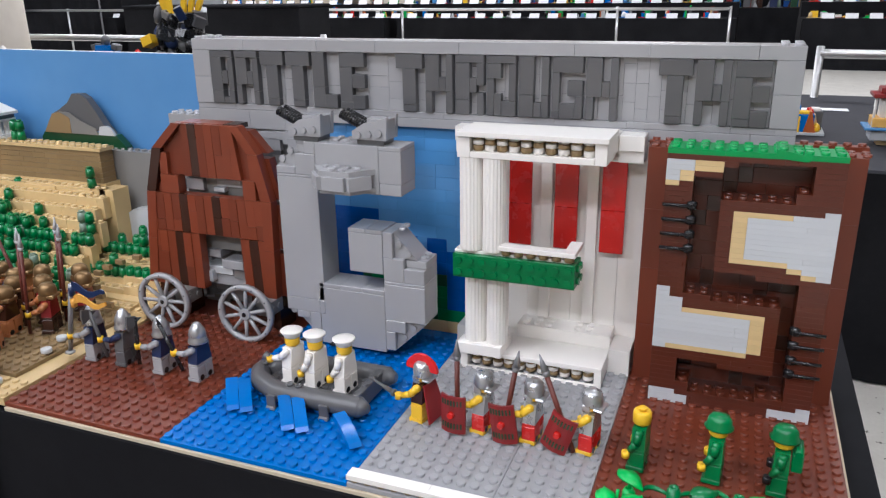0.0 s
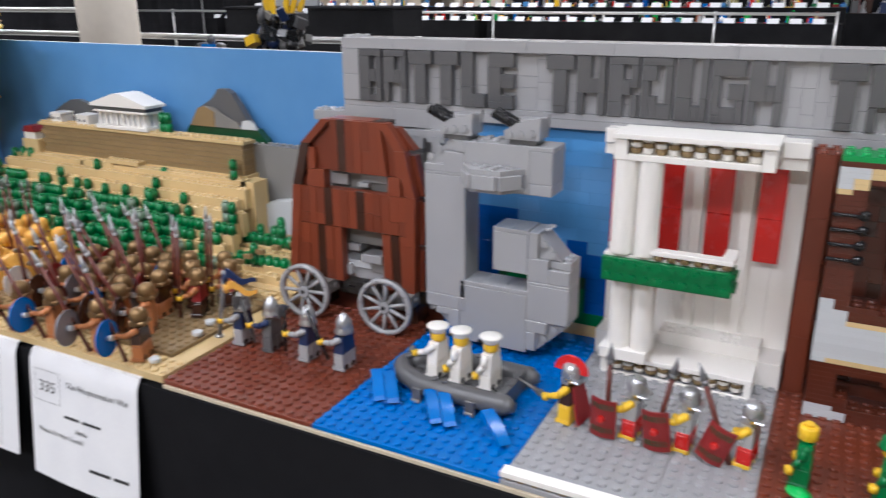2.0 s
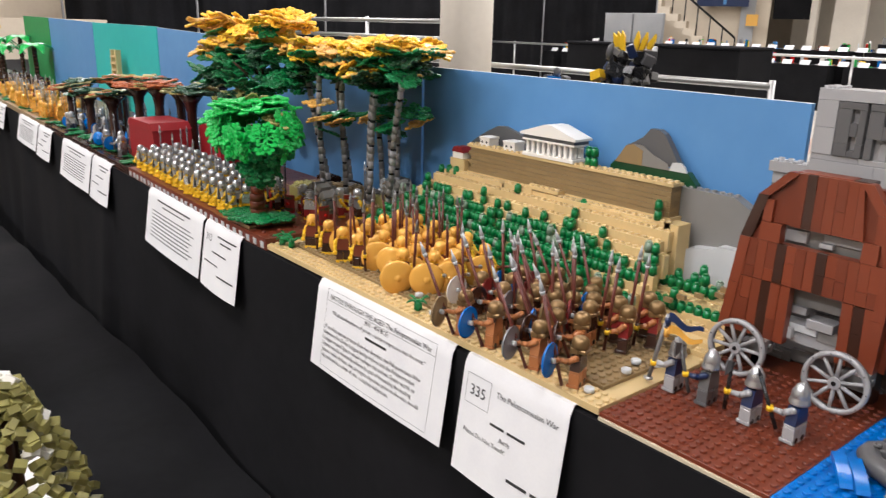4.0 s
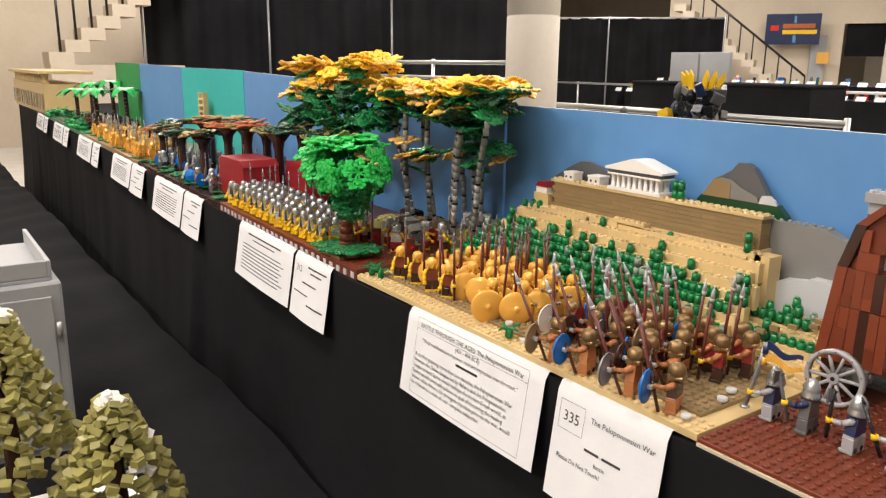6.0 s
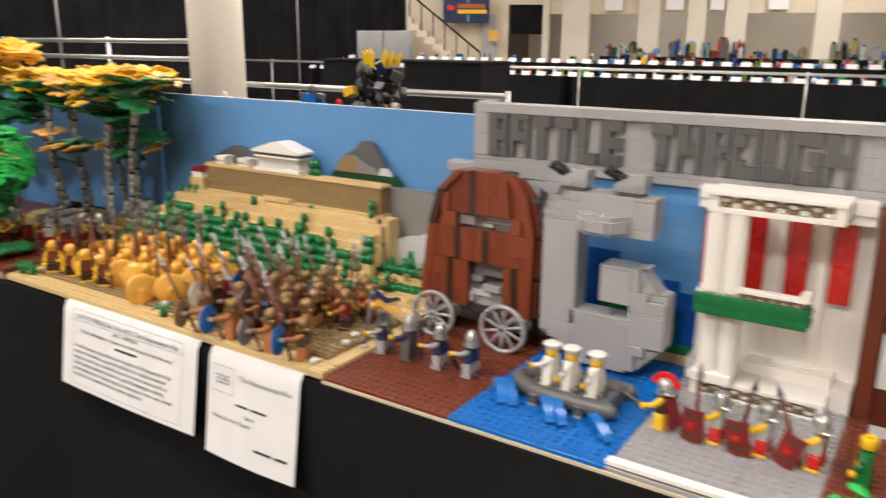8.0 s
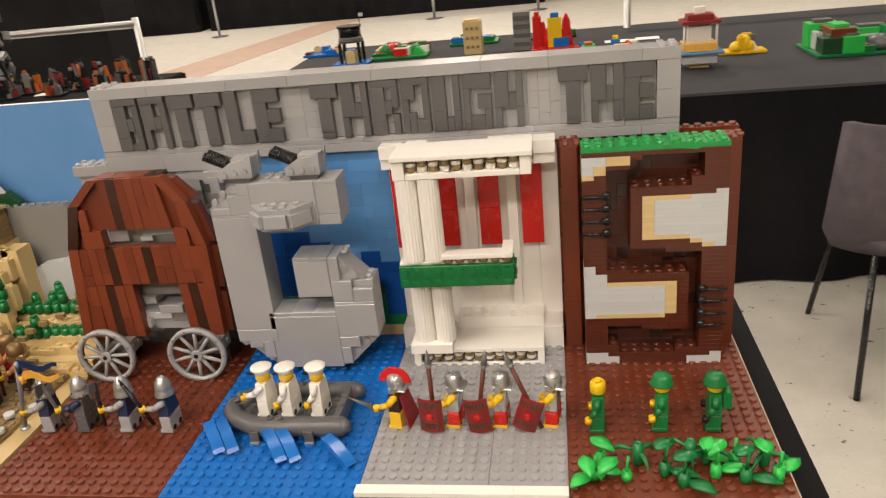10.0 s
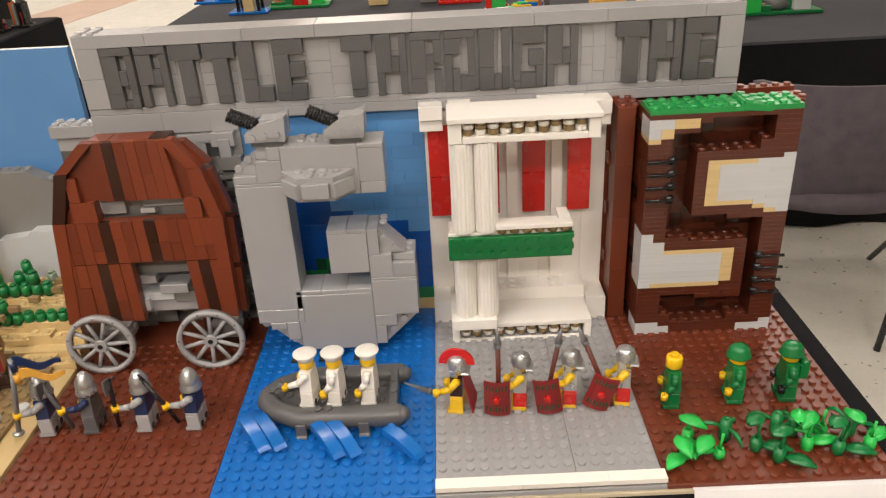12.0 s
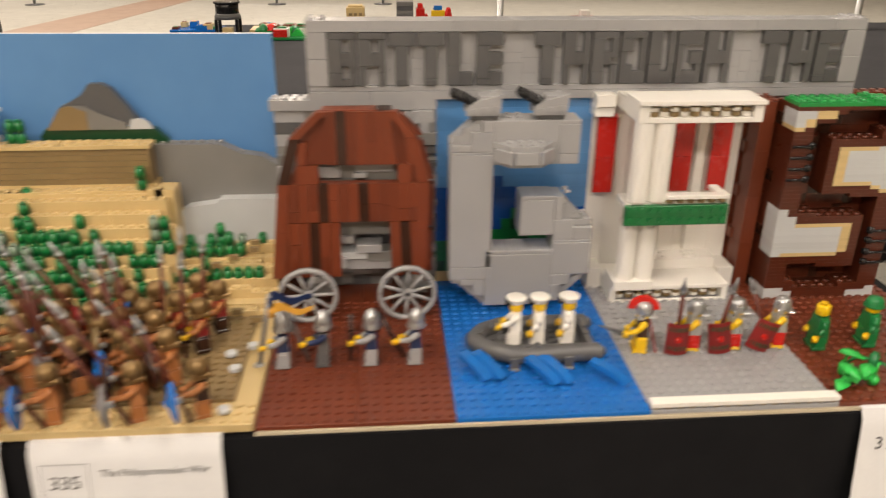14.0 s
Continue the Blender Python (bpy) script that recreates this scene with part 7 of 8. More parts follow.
simple("snow_plate", lambda s: s.box(-0.16, 0.16, -0.11, 0.10, 0, 0.006, "white", 0.001), "white plate under the olive block trees", "plate", "", (-0.60, -0.335, LOW + 0.004))

# ---- tables, rails and models behind ----
EYE0 = Vector((0.40, -0.36, 1.06))
FAR_TABLE, FAR_FLOOR = 1.98, 1.31


def enlarge(before, k, z_only_floor=False):
    """Sets the things built since then k times as large and as far out in the hall."""
    for ob in [o for o in scene.collection.objects if o not in before and o.parent is None]:
        ob.location = EYE0 + (ob.location - EYE0) * k
        ob.scale = (k, k, k)


seen_before = set(scene.collection.objects)
def skirted_table(x0, x1, y0, y1, z, top, label, foot=0.362):
    e = base_empty("skirted_table", (x0 + x1) / 2, (y0 + y1) / 2, foot, label, "table", "tables in the hall")
    o = e.location
    s = Shape()
    s.box(x0 - o.x, x1 - o.x, y0 - o.y, y1 - o.y, z - 0.03 - foot, z - foot, top, 0.004)
    part("tabletop", s, e)
    for (ax, ay, bx, by) in ((x0, y0, x1, y0), (x1, y0, x1, y1), (x1, y1, x0, y1), (x0, y1, x0, y0)):
        s = Shape()
        L = math.hypot(bx - ax, by - ay)
        n = max(8, int(L / 0.04))
        vs, fs = [], []
        nx, ny = (by - ay) / L, -(bx - ax) / L
        for i in range(n + 1):
            u = i / n
            for k in range(5):
                w = k / 4
                off = 0.004 + 0.010 * w * math.sin(i * 1.3) + 0.006 * w * math.sin(i * 0.47 + 1)
                vs.append((ax + (bx - ax) * u + nx * off - o.x, ay + (by - ay) * u + ny * off - o.y, (z - 0.004 - foot) * (1 - w)))
        for i in range(n):
            for k in range(4):
                a = i * 5 + k
                fs.append((a, a + 1, a + 6, a + 5))
        s.add(vs, fs, cloth, True)
        part("skirt", s, e, "black table skirt")
    return e


skirted_table(-0.34, 2.3, 1.08, 2.05, 0.74, cloth_grey, "exhibit table with charcoal top and black skirt")
skirted_table(-6.5, -0.70, 0.62, 1.82, 0.74, cloth, "exhibit table wrapped in black cloth")
PALET = ["red", "blue", "yellow", "green", "white", "dkgrey", "black", "tan", "orange", "palegrey", "medblue", "brown", "bright", "grey"]


def build(name, label, cat, x, y, z, w, d, h, cols, seed, n=9, group=""):
    """A small stacked brick model: a base plate and a heap of blocks, towers and pegs."""
    q = random.Random(seed)
    e = base_empty(name, x, y, z, label, cat, group)
    s = Shape()
    s.box(-w / 2, w / 2, -d / 2, d / 2, 0, 0.006, cols[0], 0.0006)
    part("base", s, e)
    for i in range(n):
        s = Shape()
        bw, bd = w * q.uniform(0.12, 0.4), d * q.uniform(0.15, 0.5)
        bh = h * q.uniform(0.2, 1.0)
        cx, cy = q.uniform(-w / 2 + bw / 2, w / 2 - bw / 2), q.uniform(-d / 2 + bd / 2, d / 2 - bd / 2)
        m = cols[(i + 1) % len(cols)]
        k = q.random()
        if k < 0.55:
            s.box(cx - bw / 2, cx + bw / 2, cy - bd / 2, cy + bd / 2, 0.006, 0.006 + bh, m, 0.0008)
            s.box(cx - bw * 0.3, cx + bw * 0.3, cy - bd * 0.3, cy + bd * 0.3, 0.006 + bh, 0.006 + bh * 1.15, cols[(i + 2) % len(cols)], 0.0006)
        elif k < 0.8:
            s.lathe([(bw * 0.35, 0), (bw * 0.42, bh * 0.3), (bw * 0.3, bh * 0.8), (bw * 0.08, bh)], m, 9, (cx, cy, 0.006))
        else:
            s.prism([(cx - bw / 2, 0.006), (cx + bw / 2, 0.006), (cx + bw * 0.1, 0.006 + bh), (cx - bw * 0.1, 0.006 + bh)], cy - bd / 2, cy + bd / 2, m)
        part("block", s, e)
    return e


# robot figure with yellow wings
mech = base_empty("robot_model", -1.19, 1.62, 0.74, "tall black brick robot with golden yellow wings", "robot model")
q = random.Random(4)
for k in range(80):
    s = Shape()
    zz = q.uniform(0.02, 0.235)
    lim = 0.085 if zz > 0.12 else 0.065
    a, b = q.uniform(0.007, 0.024), q.uniform(0.010, 0.036)
    cx = q.uniform(-lim, lim)
    if zz < 0.1:
        cx = math.copysign(abs(cx) * 0.5 + 0.03, cx)
    m = q.choice(("black", "black", "dkgrey", "dkgrey", "midgrey", "navy", "yellow" if q.random() < 0.5 else "black"))
    if q.random() < 0.6:
        s.box(-a, a, -a, a, -b * 0.6, b * 0.6, m, 0.001)
    else:
        s.lathe([(a * 0.4, -b), (a * 0.8, -b * 0.3), (a * 0.8, b * 0.4), (a * 0.3, b)], m, 9)
    part("armour_plate", s, mech, "", pose(cx, q.uniform(-0.04, 0.04), zz, q.uniform(-30, 30), q.uniform(-30, 30), q.uniform(0, 90)))
for sx in (-1, 1):
    for k in range(3):
        s = Shape()
        s.prism([(-0.006, 0), (0.007, 0), (0.010, 0.06), (0.001, 0.078), (-0.008, 0.05)], -0.004, 0.004, "yellow")
        part("wing", s, mech, "golden yellow wing blade", pose(sx * (0.022 + 0.012 * k), 0.01 * k, 0.215, 0, sx * (6 + 10 * k), 0))
    s = Shape()
    s.lathe([(0.02, 0), (0.028, 0.02), (0.02, 0.09), (0.026, 0.10)], "black", 9)
    part("leg", s, mech, "", Matrix.Translation((sx * 0.05, 0, 0)))


def biped(name, label, x, y, h, main, alt, belly="yellow"):
    e = base_empty(name, x, y, 0.74, label, "robot model")
    for sx in (-1, 1):
        s = Shape()
        s.prism([(-0.07 * h, 0.06 * h), (0.07 * h, 0.06 * h), (0.055 * h, 0.24 * h), (0.075 * h, 0.26 * h), (0.05 * h, 0.46 * h), (-0.05 * h, 0.46 * h), (-0.075 * h, 0.26 * h), (-0.055 * h, 0.24 * h)], -0.07 * h, 0.07 * h, main)
        part("leg", s, e, "", pose(sx * 0.11 * h, 0, 0, 0, sx * -4, 0))
        s = Shape()
        s.box(-0.075 * h, 0.075 * h, -0.15 * h, 0.08 * h, 0, 0.06 * h, alt, 0.002)
        part("foot", s, e, "", Matrix.Translation((sx * 0.12 * h, 0, 0)))
        s = Shape()
        s.lathe([(0.03 * h, -0.30 * h), (0.05 * h, -0.26 * h), (0.045 * h, -0.12 * h), (0.03 * h, -0.10 * h), (0.05 * h, -0.06 * h), (0.045 * h, 0.0)], main, 8)
        part("arm", s, e, "", pose(sx * 0.25 * h, -0.02 * h, 0.76 * h, 25, sx * -14, 0))
        s = Shape()
        s.box(-0.075 * h, 0.075 * h, -0.08 * h, 0.08 * h, -0.02 * h, 0.09 * h, alt, 0.002)
        part("shoulder", s, e, "", pose(sx * 0.24 * h, 0, 0.74 * h, 0, sx * 15, 0))
    s = Shape()
    s.prism([(-0.11 * h, 0), (0.11 * h, 0), (0.20 * h, 0.20 * h), (0.18 * h, 0.36 * h), (-0.18 * h, 0.36 * h), (-0.20 * h, 0.20 * h)], -0.11 * h, 0.10 * h, main)
    part("torso", s, e, "", Matrix.Translation((0, 0, 0.45 * h)))
    s = Shape()
    s.box(-0.09 * h, 0.09 * h, -0.135 * h, -0.111 * h, 0.06 * h, 0.17 * h, belly, 0.001)
    part("chest_plate", s, e, "", Matrix.Translation((0, 0, 0.45 * h)))
    s = Shape()
    s.lathe([(0.05 * h, 0), (0.085 * h, 0.04 * h), (0.085 * h, 0.13 * h), (0.03 * h, 0.19 * h)], alt, 9)
    part("head", s, e, "", Matrix.Translation((0, 0, 0.81 * h)))


biped("red_robot", "red and yellow brick robot figure", -1.36, 1.62, 0.125, "red", "red")
biped("blue_robot", "blue and dark grey brick robot figure", -1.52, 1.66, 0.165, "blue", "dkgrey", "blue")
biped("small_red_robot", "small red brick robot figure", -1.28, 1.70, 0.075, "red", "dkgrey")
biped("pale_robot", "pale grey brick robot figure", -2.05, 1.72, 0.12, "palegrey", "white", "white")
for i in range(11):
    build("creature_model", "black spiky brick creature on the black table", "creature model", -1.09 + 0.036 * i, 1.56 + 0.06 * (i % 4), 0.741, 0.05, 0.04, 0.055, ["black", "dkgrey", "black", "midgrey", "orange", "black", "dkred"], 60 + i, 14, "black creature models")
for i, (x, y) in enumerate(((-1.23, 1.45), (-1.0, 1.6), (-0.80, 1.65), (-1.32, 1.75), (0.55, 1.75), (0.63, 1.76))):
    simple("paper_card", lambda s: s.box(-0.03, 0.03, -0.02, 0.02, 0, 0.001, paper), "small white paper card lying on the table", "paper card", "", (x, y, 0.7412))
# models on the charcoal table
dt = base_empty("dark_tower_model", -0.155, 1.72, 0.741, "dark tower model on stilts with a tiny flag", "tower model")
s = Shape()
s.box(-0.050, 0.050, -0.040, 0.040, 0, 0.005, "blue", 0.0006)
part("base", s, dt)
for sx in (-1, 1):
    for sy in (-1, 1):
        s = Shape()
        s.box(-0.004, 0.004, -0.004, 0.004, 0.005, 0.058, "black", 0.0005)
        part("stilt", s, dt, "", Matrix.Translation((0.026 * sx, 0.024 * sy, 0)))
s = Shape()
s.box(-0.012, 0.014, -0.030, -0.004, 0.005, 0.038, "tan", 0.0008)
part("hut", s, dt, "tan block between the stilts")
for z0, z1, a, m in ((0.058, 0.066, 0.034, "dkgrey"), (0.066, 0.072, 0.032, "midgrey"), (0.072, 0.096, 0.030, "black"), (0.096, 0.101, 0.034, "black")):
    s = Shape()
    s.lathe([(a, 0), (a, z1 - z0 - 0.001), (a - 0.001, z1 - z0)], m, 16, (0, 0, z0))
    part("drum", s, dt)
s = Shape()
s.cyl((0.030, 0, 0.098), (0.030, 0, 0.132), 0.0012, "black", n=6)
s.box(0.030, 0.042, -0.0006, 0.0006, 0.122, 0.131, "palegrey")
part("flag", s, dt, "tiny pale flag on a thin pole")
build("park_model", "green park model with trees and a sandy edge", "park model", -0.035, 1.78, 0.741, 0.16, 0.10, 0.03, ["green", "green", "bright", "brown", "green", "red", "white"], 2, 14)
tt = base_empty("tan_tower_model", 0.175, 1.74, 0.741, "tan brick tower with rows of small windows", "tower model")
s = Shape()
s.box(-0.024, 0.024, -0.024, 0.024, 0, 0.085, "tan", 0.001)
s.box(-0.019, 0.019, -0.019, 0.019, 0.085, 0.09, "tan", 0.001)
part("tower_wall", s, tt)
for i in range(3):
    for j in range(3):
        s = Shape()
        s.box(-0.004, 0.004, -0.0255, -0.0242, 0, 0.007, "dktan")
        part("window", s, tt, "", Matrix.Translation((-0.013 + 0.013 * i, 0, 0.016 + 0.024 * j)))
gt = base_empty("striped_tower_model", 0.305, 1.74, 0.741, "grey striped tower block model", "tower model")
for k in range(9):
    s = Shape()
    s.box(-0.022, 0.022, -0.022, 0.022, 0.011 * k, 0.011 * k + 0.0105, "dkgrey" if k % 2 else "midgrey", 0.0006)
    part("storey", s, gt)
build("red_castle_model", "red and white castle model with round towers", "castle model", 0.385, 1.72, 0.741, 0.11, 0.09, 0.085, ["red", "red", "white", "red", "yellow", "blue", "red"], 3, 14)
build("carnival_model", "colourful brick street model on a pale plate", "street model", 0.505, 1.42, 0.741, 0.15, 0.08, 0.05, ["palegrey", "red", "blue", "yellow", "bright", "orange", "tan", "dkgrey", "white"], 5, 22)
pg = base_empty("pagoda_model", 0.685, 1.33, 0.741, "white and pink two-storey pavilion model on a blue plate", "pavilion model")
for nm, a, z0, z1, m in (("plinth", 0.020, 0, 0.010, "tan"), ("lower_floor", 0.034, 0.010, 0.030, "palegrey"), ("blue_plate", 0.046, 0.030, 0.035, "medblue"), ("hall", 0.034, 0.035, 0.052, "ochre"), ("upper_hall", 0.022, 0.052, 0.085, "white"), ("roof", 0.038, 0.090, 0.097, "dkred"), ("ridge", 0.026, 0.097, 0.108, "dkred"), ("finial", 0.010, 0.108, 0.122, "white")):
    s = Shape()
    s.box(-a, a, -a * 0.8, a * 0.8, z0, z1, m, 0.001)
    part(nm, s, pg)
for sx in (-1, 1):
    s = Shape()
    s.cyl((sx * 0.032, -0.02, 0.035), (sx * 0.032, -0.02, 0.09), 0.0025, "white", n=8)
    part("pavilion_post", s, pg)
build("bus_model", "yellow and white brick bus model", "bus model", 0.80, 1.46, 0.741, 0.10, 0.05, 0.035, ["yellow", "yellow", "white", "yellow", "dkgrey"], 6, 7)
build("village_model", "green village model with grey cottages", "village model", 1.03, 1.40, 0.741, 0.22, 0.16, 0.05, ["green", "palegrey", "green", "brown", "bright", "dkgrey", "dkgreen"], 7, 18)
for i in range(4):
    build("tray_model", "low brick model on a blue and tan plate", "plate model", -0.28 + 0.22 * i, 1.93, 0.741, 0.14, 0.09, 0.018, [("blue", "tan", "green", "dkbrown")[i], "tan", "brown", "green", "blue"], 200 + i, 8, "low plate models")

enlarge(seen_before, FAR_TABLE)

seen_before = set(scene.collection.objects)
def rail(x0, x1, y, zs, posts, label):
    e = base_empty("barrier_rail", (x0 + x1) / 2, y, 0, label, "railing", "barrier rails")
    o = e.location
    for z in zs:
        s = Shape()
        s.cyl((x0 - o.x, 0, z), (x1 - o.x, 0, z), 0.018, steel, n=10)
        part("bar", s, e)
    for x in posts:
        s = Shape()
        s.cyl((x - o.x, 0, 0.008), (x - o.x, 0, zs[0] + 0.03), 0.016, steel, n=10)
        s.lathe([(0.11, 0), (0.11, 0.006), (0.03, 0.014)], "dkgrey", 16, (x - o.x, 0, 0))
        part("post", s, e)


rail(-12.5, 0.19, 9.5, (0.74,), (-12.5, -9.8, -6.85, -3.95, -1.1, 0.19), "slim steel barrier rail in front of far tables")
rail(-6.2, -1.58, 3.2, (0.775,), (-6.2, -3.9, -1.58), "slim steel barrier rail behind the exhibit table")
rail(-7.0, -3.87, 3.43, (1.05, 0.92), (-7.0, -5.4, -3.87), "slim steel rack rail before the black curtain")
rail(0.70, 3.8, 3.2, (0.75,), (0.70, 2.4, 3.8), "slim steel barrier rail behind the charcoal table")
# far tables with tiers of models and white cards
for k, (xa, xb) in enumerate(((-14.0, -9.6), (-9.4, -4.6), (-4.4, 0.25), (1.0, 4.5))):
    skirted_table(xa, xb, 10.3, 11.3, 0.60, cloth, "far exhibit table with a black skirt", 0.0)
    s = Shape()
    s.box(xa, xb, 10.85, 11.3, 0.60, 0.78, cloth)
    ob = new("table_riser", s.mesh("table_riser"))
    tagged(ob, "black cloth-covered riser on a far table", "riser", "risers on the far tables")
q = random.Random(33)
x = -13.9
i = 0
while x < 4.4:
    if not (0.1 < x < 1.1):
        for y, z in ((10.45, 0.60), (10.95, 0.78)):
            c = q.sample(PALET, 5)
            build("far_model", "small colourful brick model on a far table", "brick model", x + q.uniform(-0.05, 0.05), y + 0.1, z, q.uniform(0.10, 0.24), 0.12, q.uniform(0.05, 0.15), c, 300 + i, 5, "models on the far tables")
            simple("far_card", lambda s: s.add([(-0.07, -0.02, 0), (0.07, -0.02, 0), (0.07, 0.02, 0.06), (-0.07, 0.02, 0.06)], [(0, 1, 2, 3)], paper), "white exhibit card on a far table", "card", "", (x + 0.1, y - 0.08, z))
            i += 1
    x += 0.26
# second row of far tables, crowded with darker models
DARKS = ["dkgrey", "black", "midgrey", "dkgreen", "navy", "dkbrown", "grey", "deepblue", "dktan", "olive", "palegrey", "dkred", "medblue", "sand"]
for xa, xb in ((-5.2, -1.6), (-1.4, 2.2), (2.4, 6.4)):
    skirted_table(xa, xb, 12.6, 13.8, 0.66, cloth, "far exhibit table with a black skirt", 0.0)
    s = Shape()
    s.box(xa, xb, 13.2, 13.8, 0.66, 0.86, cloth)
    ob = new("table_riser", s.mesh("table_riser"))
    tagged(ob, "black cloth-covered riser on a far table", "riser", "risers on the far tables")
x = -5.1
while x < 6.3:
    for y, z in ((12.85, 0.66), (13.45, 0.86)):
        if not (-1.65 < x < -1.35 or 2.15 < x < 2.45):
            c = q.sample(DARKS, 6) + q.sample(PALET, 1)
            build("far_model", "crowded dark brick model on a far table", "brick model", x + q.uniform(-0.04, 0.04), y, z, q.uniform(0.22, 0.34), 0.26, q.uniform(0.12, 0.32), c, 900 + i, 9, "dark models on the far tables")
            i += 1
    x += 0.29
enlarge(seen_before, FAR_FLOOR)

col = base_empty("column_1", -4.85, 4.05, GR, "round white painted hall column with a groove", "column", kind="structure")
s = Shape()
s.lathe([(0.225, 0), (0.225, 1.75), (0.219, 1.755), (0.219, 1.765), (0.225, 1.77), (0.225, HH - GR)], column_paint, 40)
part("shaft", s, col)

# ---- chair beside the table ----
ch = base_empty("padded_chair", 1.50, 1.80, GR, "grey-violet padded chair with thin black legs", "chair")
s = Shape()
n = 14
vs, fs = [], []
for i in range(n + 1):
    a = math.radians(-75 + 150 * i / n)
    for z, rr in ((0.40, 0.33), (0.46, 0.36), (0.78, 0.33), (0.78, 0.30), (0.40, 0.29)):
        vs.append((rr * math.sin(a), 0.16 - rr * math.cos(a) * 0.55, z))
for i in range(n):
    for k in range(5):
        a, b = 5 * i + k, 5 * i + (k + 1) % 5
        fs.append((a, a + 5, b + 5, b))
fs += [(0, 1, 2, 3, 4), tuple(5 * n + k for k in (4, 3, 2, 1, 0))]
s.add(vs, fs, seat_fabric, True)
part("backrest", s, ch)
s = Shape()
s.lathe([(0.27, 0), (0.31, 0.015), (0.31, 0.05), (0.28, 0.065)], seat_fabric, 24, (0, 0.17, 0.40), 0.8)
part("seat", s, ch)
for x, y, x2, y2 in ((0.20, -0.02, 0.05, -0.18), (0.24, 0.0, 0.32, 0.40), (-0.24, -0.02, -0.28, -0.12), (-0.22, 0.34, -0.26, 0.42)):
    s = Shape()
    s.cyl((x, y, 0.42), (x2, y2, 0.0), 0.010, "black", n=8)
    part("leg", s, ch)


# ---- curtains, far walls, stairs and banner ----
def curtain(xa, ya, xb, yb, ztop, label, poles):
    e = base_empty("pipe_and_drape", (xa + xb) / 2, (ya + yb) / 2, GR, label, "curtain", "black curtains of the hall")
    L = math.hypot(xb - xa, yb - ya)
    ux, uy = (xb - xa) / L, (yb - ya) / L
    n = int(L / 0.07)
    s = Shape()
    vs, fs = [], []
    for i in range(n + 1):
        d = L * i / n - L / 2
        off = 0.05 * math.sin(i * 1.25) + 0.03 * math.sin(i * 0.37)
        for z in (0.02, ztop - GR):
            vs.append((ux * d - uy * off, uy * d + ux * off, z))
    for i in range(n):
        fs.append((2 * i, 2 * i + 2, 2 * i + 3, 2 * i + 1))
    s.add(vs, fs, curtain_mat, True)
    part("drape", s, e)
    for k in range(poles):
        d = L * k / (poles - 1) - L / 2
        s = Shape()
        s.cyl((ux * d + uy * 0.12, uy * d - ux * 0.12, 0), (ux * d + uy * 0.12, uy * d - ux * 0.12, ztop - GR + 0.05), 0.018, "dksilver", n=10)
        part("pole", s, e)
    s = Shape()
    s.cyl((-ux * L / 2, -uy * L / 2, ztop - GR), (ux * L / 2, uy * L / 2, ztop - GR), 0.025, steel, n=8)
    part("crossbar", s, e)


curtain(-12.4, 2.75, -9.6, 7.7, 2.15, "tall black curtain hung from steel poles", 4)
curtain(-14.9, 11.7, -11.2, 15.4, 2.13, "black curtain hung from slim steel poles", 3)


def slab(name, xa, ya, xb, yb, z0, z1, mat, label, cat, thick=0.15, kind="structure"):
    L = math.hypot(xb - xa, yb - ya)
    ux, uy = (xb - xa) / L, (yb - ya) / L
    s = Shape()
    s.m = Matrix.Translation((xa, ya, 0)) @ Matrix.Rotation(math.atan2(uy, ux), 4, "Z")
    s.box(0, L, 0, thick, z0, z1, mat)
    ob = new(name, s.mesh(name))
    return tagged(ob, label, cat, kind=kind)


slab("wall_partition", -14.2, -2.0, -13.3, 3.3, GR, HH, wall_paint, "cream painted partition wall", "wall")
slab("wall_far", -15.2, 18.3, -11.15, 20.5, GR, HH, wall_paint, "cream painted far wall", "wall")
slab("wall_far_lintel", -11.15, 20.5, -10.2, 21.02, 2.2, HH, wall_paint, "cream wall above a wide opening", "wall")
WX, WY, WL = 12.2 / 12.559, 2.98 / 12.559, 12.559


def along(u, back=0.0):
    return -10.2 + WX * u - WY * back, 21.02 + WY * u + WX * back


slab("wall_far_right", *along(-0.02), *along(WL), 1.93, HH, wall_paint, "cream painted wall above a row of openings", "wall")
for k, (u0, u1) in enumerate(((-0.05, 0.12), (0.53, 1.31), (2.72, 3.29), (4.05, 4.53), (5.05, 5.6), (7.3, 7.9), (9.7, 10.3), (12.0, 12.5))):
    slab("wall_pier", *along(u0, -0.12), *along(u1, -0.12), GR, HH, column_paint, "cream painted pier between wide openings", "pier", 0.30)
slab("wall_behind_openings", *along(-1.5, 4.2), *along(WL + 1.0, 4.2), GR, 3.2, column_paint, "white wall of the room behind the openings", "wall")
# two unseen lamps added to brighten the room behind the openings
area_lamp("ceiling_lamp", *along(3.0, 2.2), 3.0, 3.0, 1.2, 45)
area_lamp("ceiling_lamp", *along(8.0, 2.2), 3.0, 3.0, 1.2, 45)
for k, (u0, u1) in enumerate(((1.75, 2.25), (3.45, 3.92), (4.62, 4.98), (6.1, 6.6))):
    slab("hanging_panel", *along(u0, -0.16), *along(u1, -0.16), 2.02, 2.72, paper, "plain white panel hung above an opening", "wall panel", 0.06, "")
# dark sheet added to turn the upper part of the opening black
slab("opening_shutter", -11.15, 20.65, -10.2, 21.17, 1.35, 2.2, curtain_mat, "dark sheet filling the upper part of the opening", "shutter", 0.05, "")
slab("service_door", -11.75, 20.02, -11.42, 20.20, GR, 1.9, case_grey, "plain grey service door in the far wall", "door", 0.05, "")
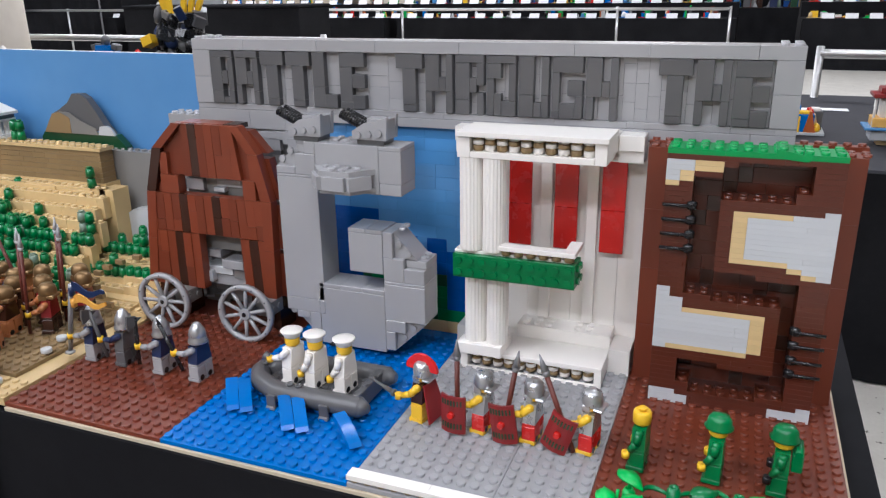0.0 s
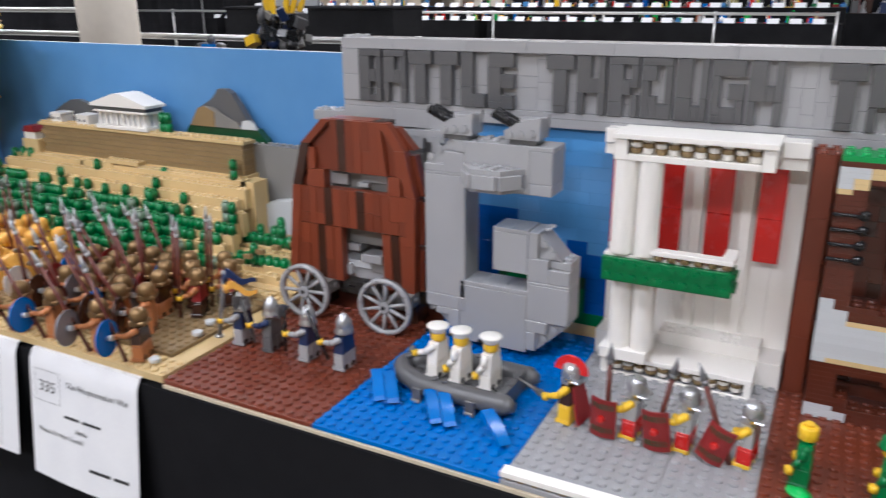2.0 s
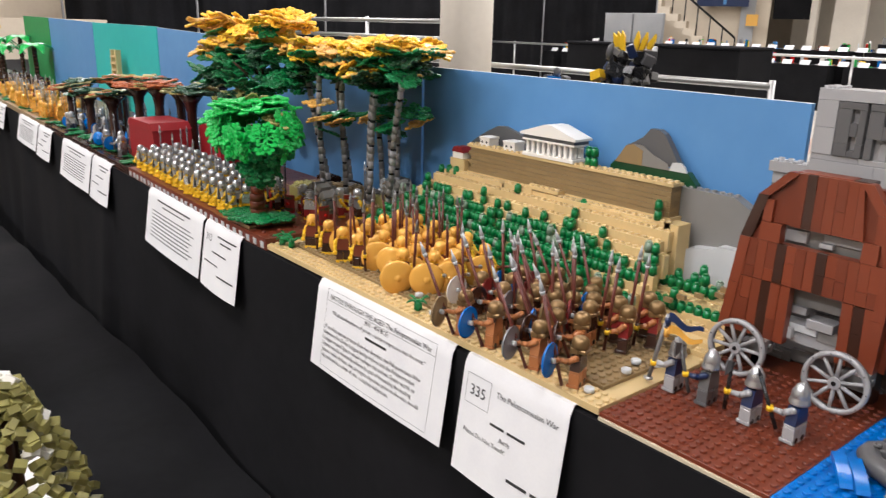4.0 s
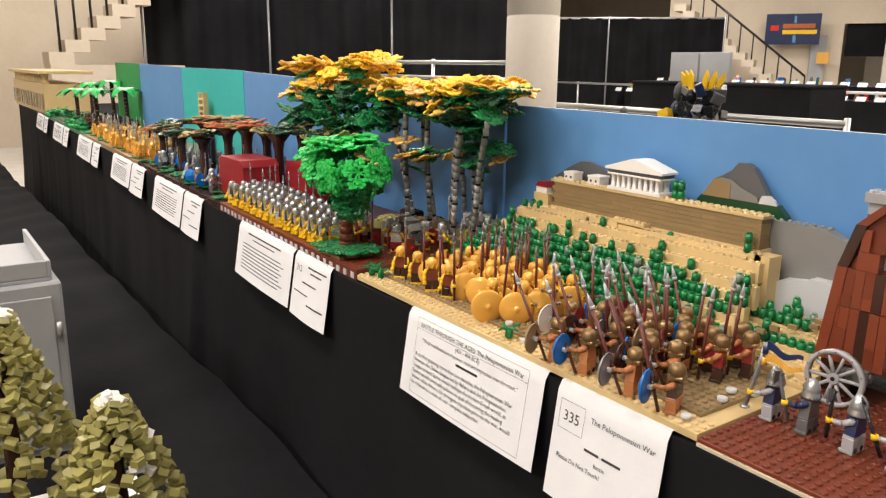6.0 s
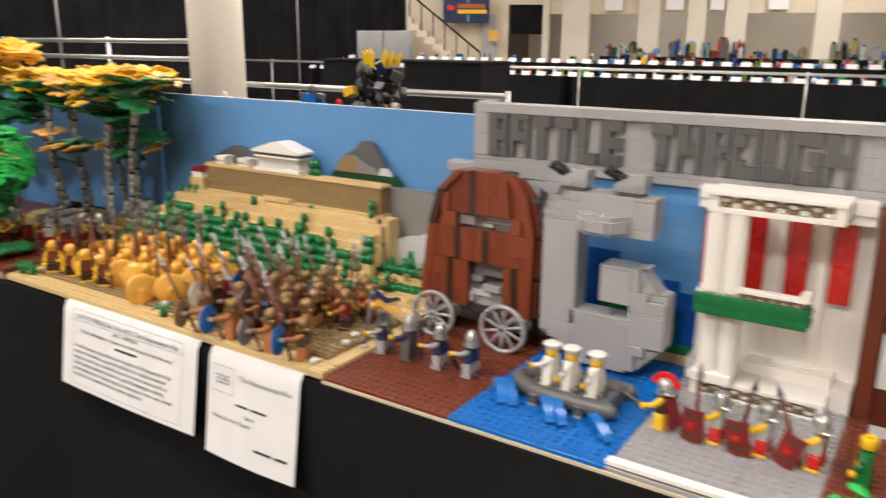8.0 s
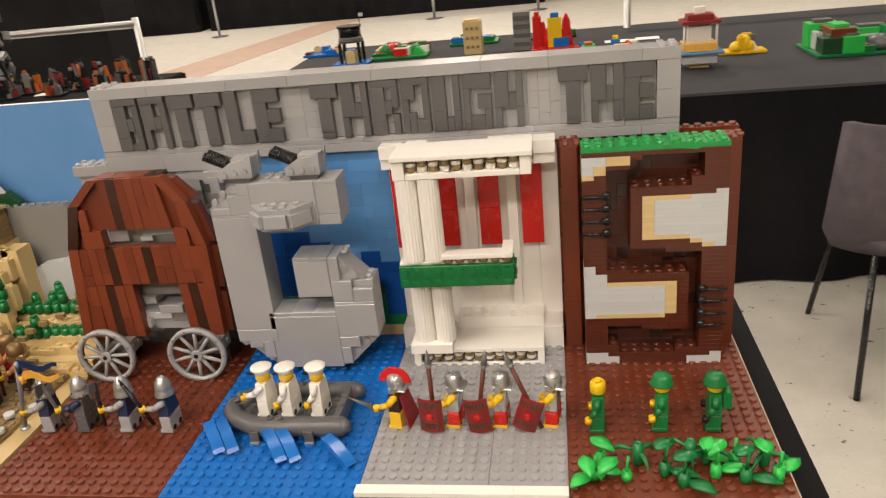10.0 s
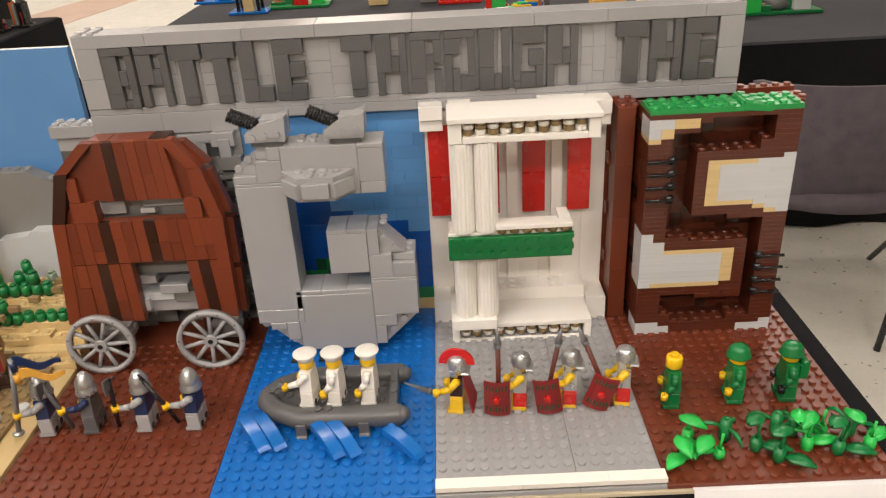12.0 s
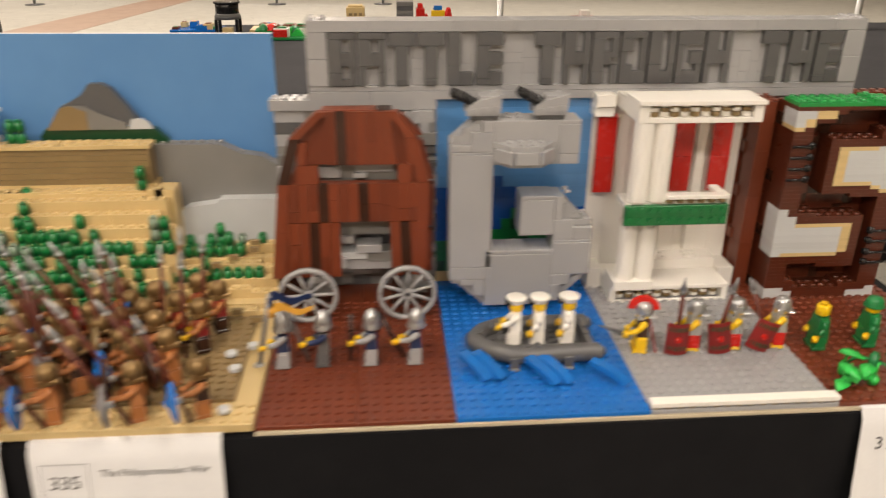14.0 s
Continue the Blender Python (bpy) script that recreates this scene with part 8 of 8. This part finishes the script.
bn = base_empty("wall_banner", -12.05, 19.55, 1.65, "dark banner with orange and blue bars of lettering", "banner")
bn.rotation_euler = (0, 0, math.radians(28.5))
s = Shape()
s.box(-0.68, 0.68, 0, 0.02, 0, 0.80, "navy")
part("banner_cloth", s, bn)
for k, (x0, x1, z0, z1, m) in enumerate(((-0.25, 0.55, 0.42, 0.54, "orange"), (-0.25, 0.60, 0.27, 0.38, "yellow"), (-0.55, -0.35, 0.36, 0.50, "red"), (0.02, 0.10, 0.05, 0.24, "medblue"), (0.02, 0.08, 0.56, 0.74, "medblue"))):
    s = Shape()
    s.box(x0, x1, -0.012, -0.002, z0, z1, m)
    part("lettering_bar", s, bn)
simple("orange_notice", lambda s: s.box(-0.17, 0.17, 0, 0.02, 0, 0.30, "ochre"), "plain orange notice board on the far wall", "notice board", "", (-11.35, 19.95, 1.15))
st = base_empty("stair_flight", -11.0, 16.2, GR, "pale stair flight with a black handrail", "stairs", kind="structure")
st.name = "stairs_1"
for k in range(14):
    s = Shape()
    s.box(-0.5, 0.5, 0, 0.30, 0, 0.18, wall_paint)
    part("step", s, st, "", pose(-3.2 + 0.23 * k * 0.9, 1.2 + 0.1 * k, 3.0 - 0.18 * (k + 1), 0, 0, -60))
for k in range(10):
    s = Shape()
    s.cyl((0, 0, 0), (0, 0, 0.9), 0.018, "black", n=6)
    part("baluster", s, st, "", Matrix.Translation((-2.6 + 0.30 * k, 1.0 + 0.14 * k, 2.6 - 0.26 * k)))
s = Shape()
s.cyl((-2.6, 1.0, 3.5), (0.1, 2.26, 1.16), 0.03, "black", n=8)
part("handrail", s, st)
st2 = base_empty("stair_flight_west", -12.1, 2.2, GR, "pale concrete stairs with black balusters", "stairs", kind="structure")
st2.name = "stairs_2"
for k in range(8):
    s = Shape()
    s.box(-0.3, 0.3, -0.16, 0.16, 0, 0.17, wall_paint)
    part("step", s, st2, "", Matrix.Translation((0, -0.75 + 0.22 * k, 1.3 + 0.17 * k)))
    s = Shape()
    s.cyl((0.25, 0, 0.15), (0.25, 0, 1.0), 0.02, "black", n=6)
    part("baluster", s, st2, "", Matrix.Translation((0, -0.75 + 0.22 * k, 1.3 + 0.17 * k)))
s = Shape()
s.prism([(-0.3, 0.0), (0.3, 0.0), (0.3, 1.3), (-0.3, 1.3)], -0.9, 0.95, wall_paint)
part("stair_base", s, st2)
simple("grey_screen", lambda s: (s.box(-0.42, -0.01, 0, 0.05, 0, 0.34, case_grey, 0.004), s.box(0.01, 0.42, 0, 0.05, 0, 0.34, case_grey, 0.004)), "grey two-leaf display screen on a far table", "screen", "", (-5.69, 7.4, 0.855))
st3 = base_empty("screen_table", -5.3, 7.35, GR, "black cloth-covered table under the grey screen", "table")
s = Shape()
s.box(-1.2, 1.2, -0.2, 0.5, 0.82 - GR, 0.852 - GR, cloth, 0.01)
part("tabletop", s, st3)
s = Shape()
s.box(-1.19, 1.19, -0.19, 0.49, 0, 0.8195 - GR, cloth, 0.01)
part("skirt", s, st3)
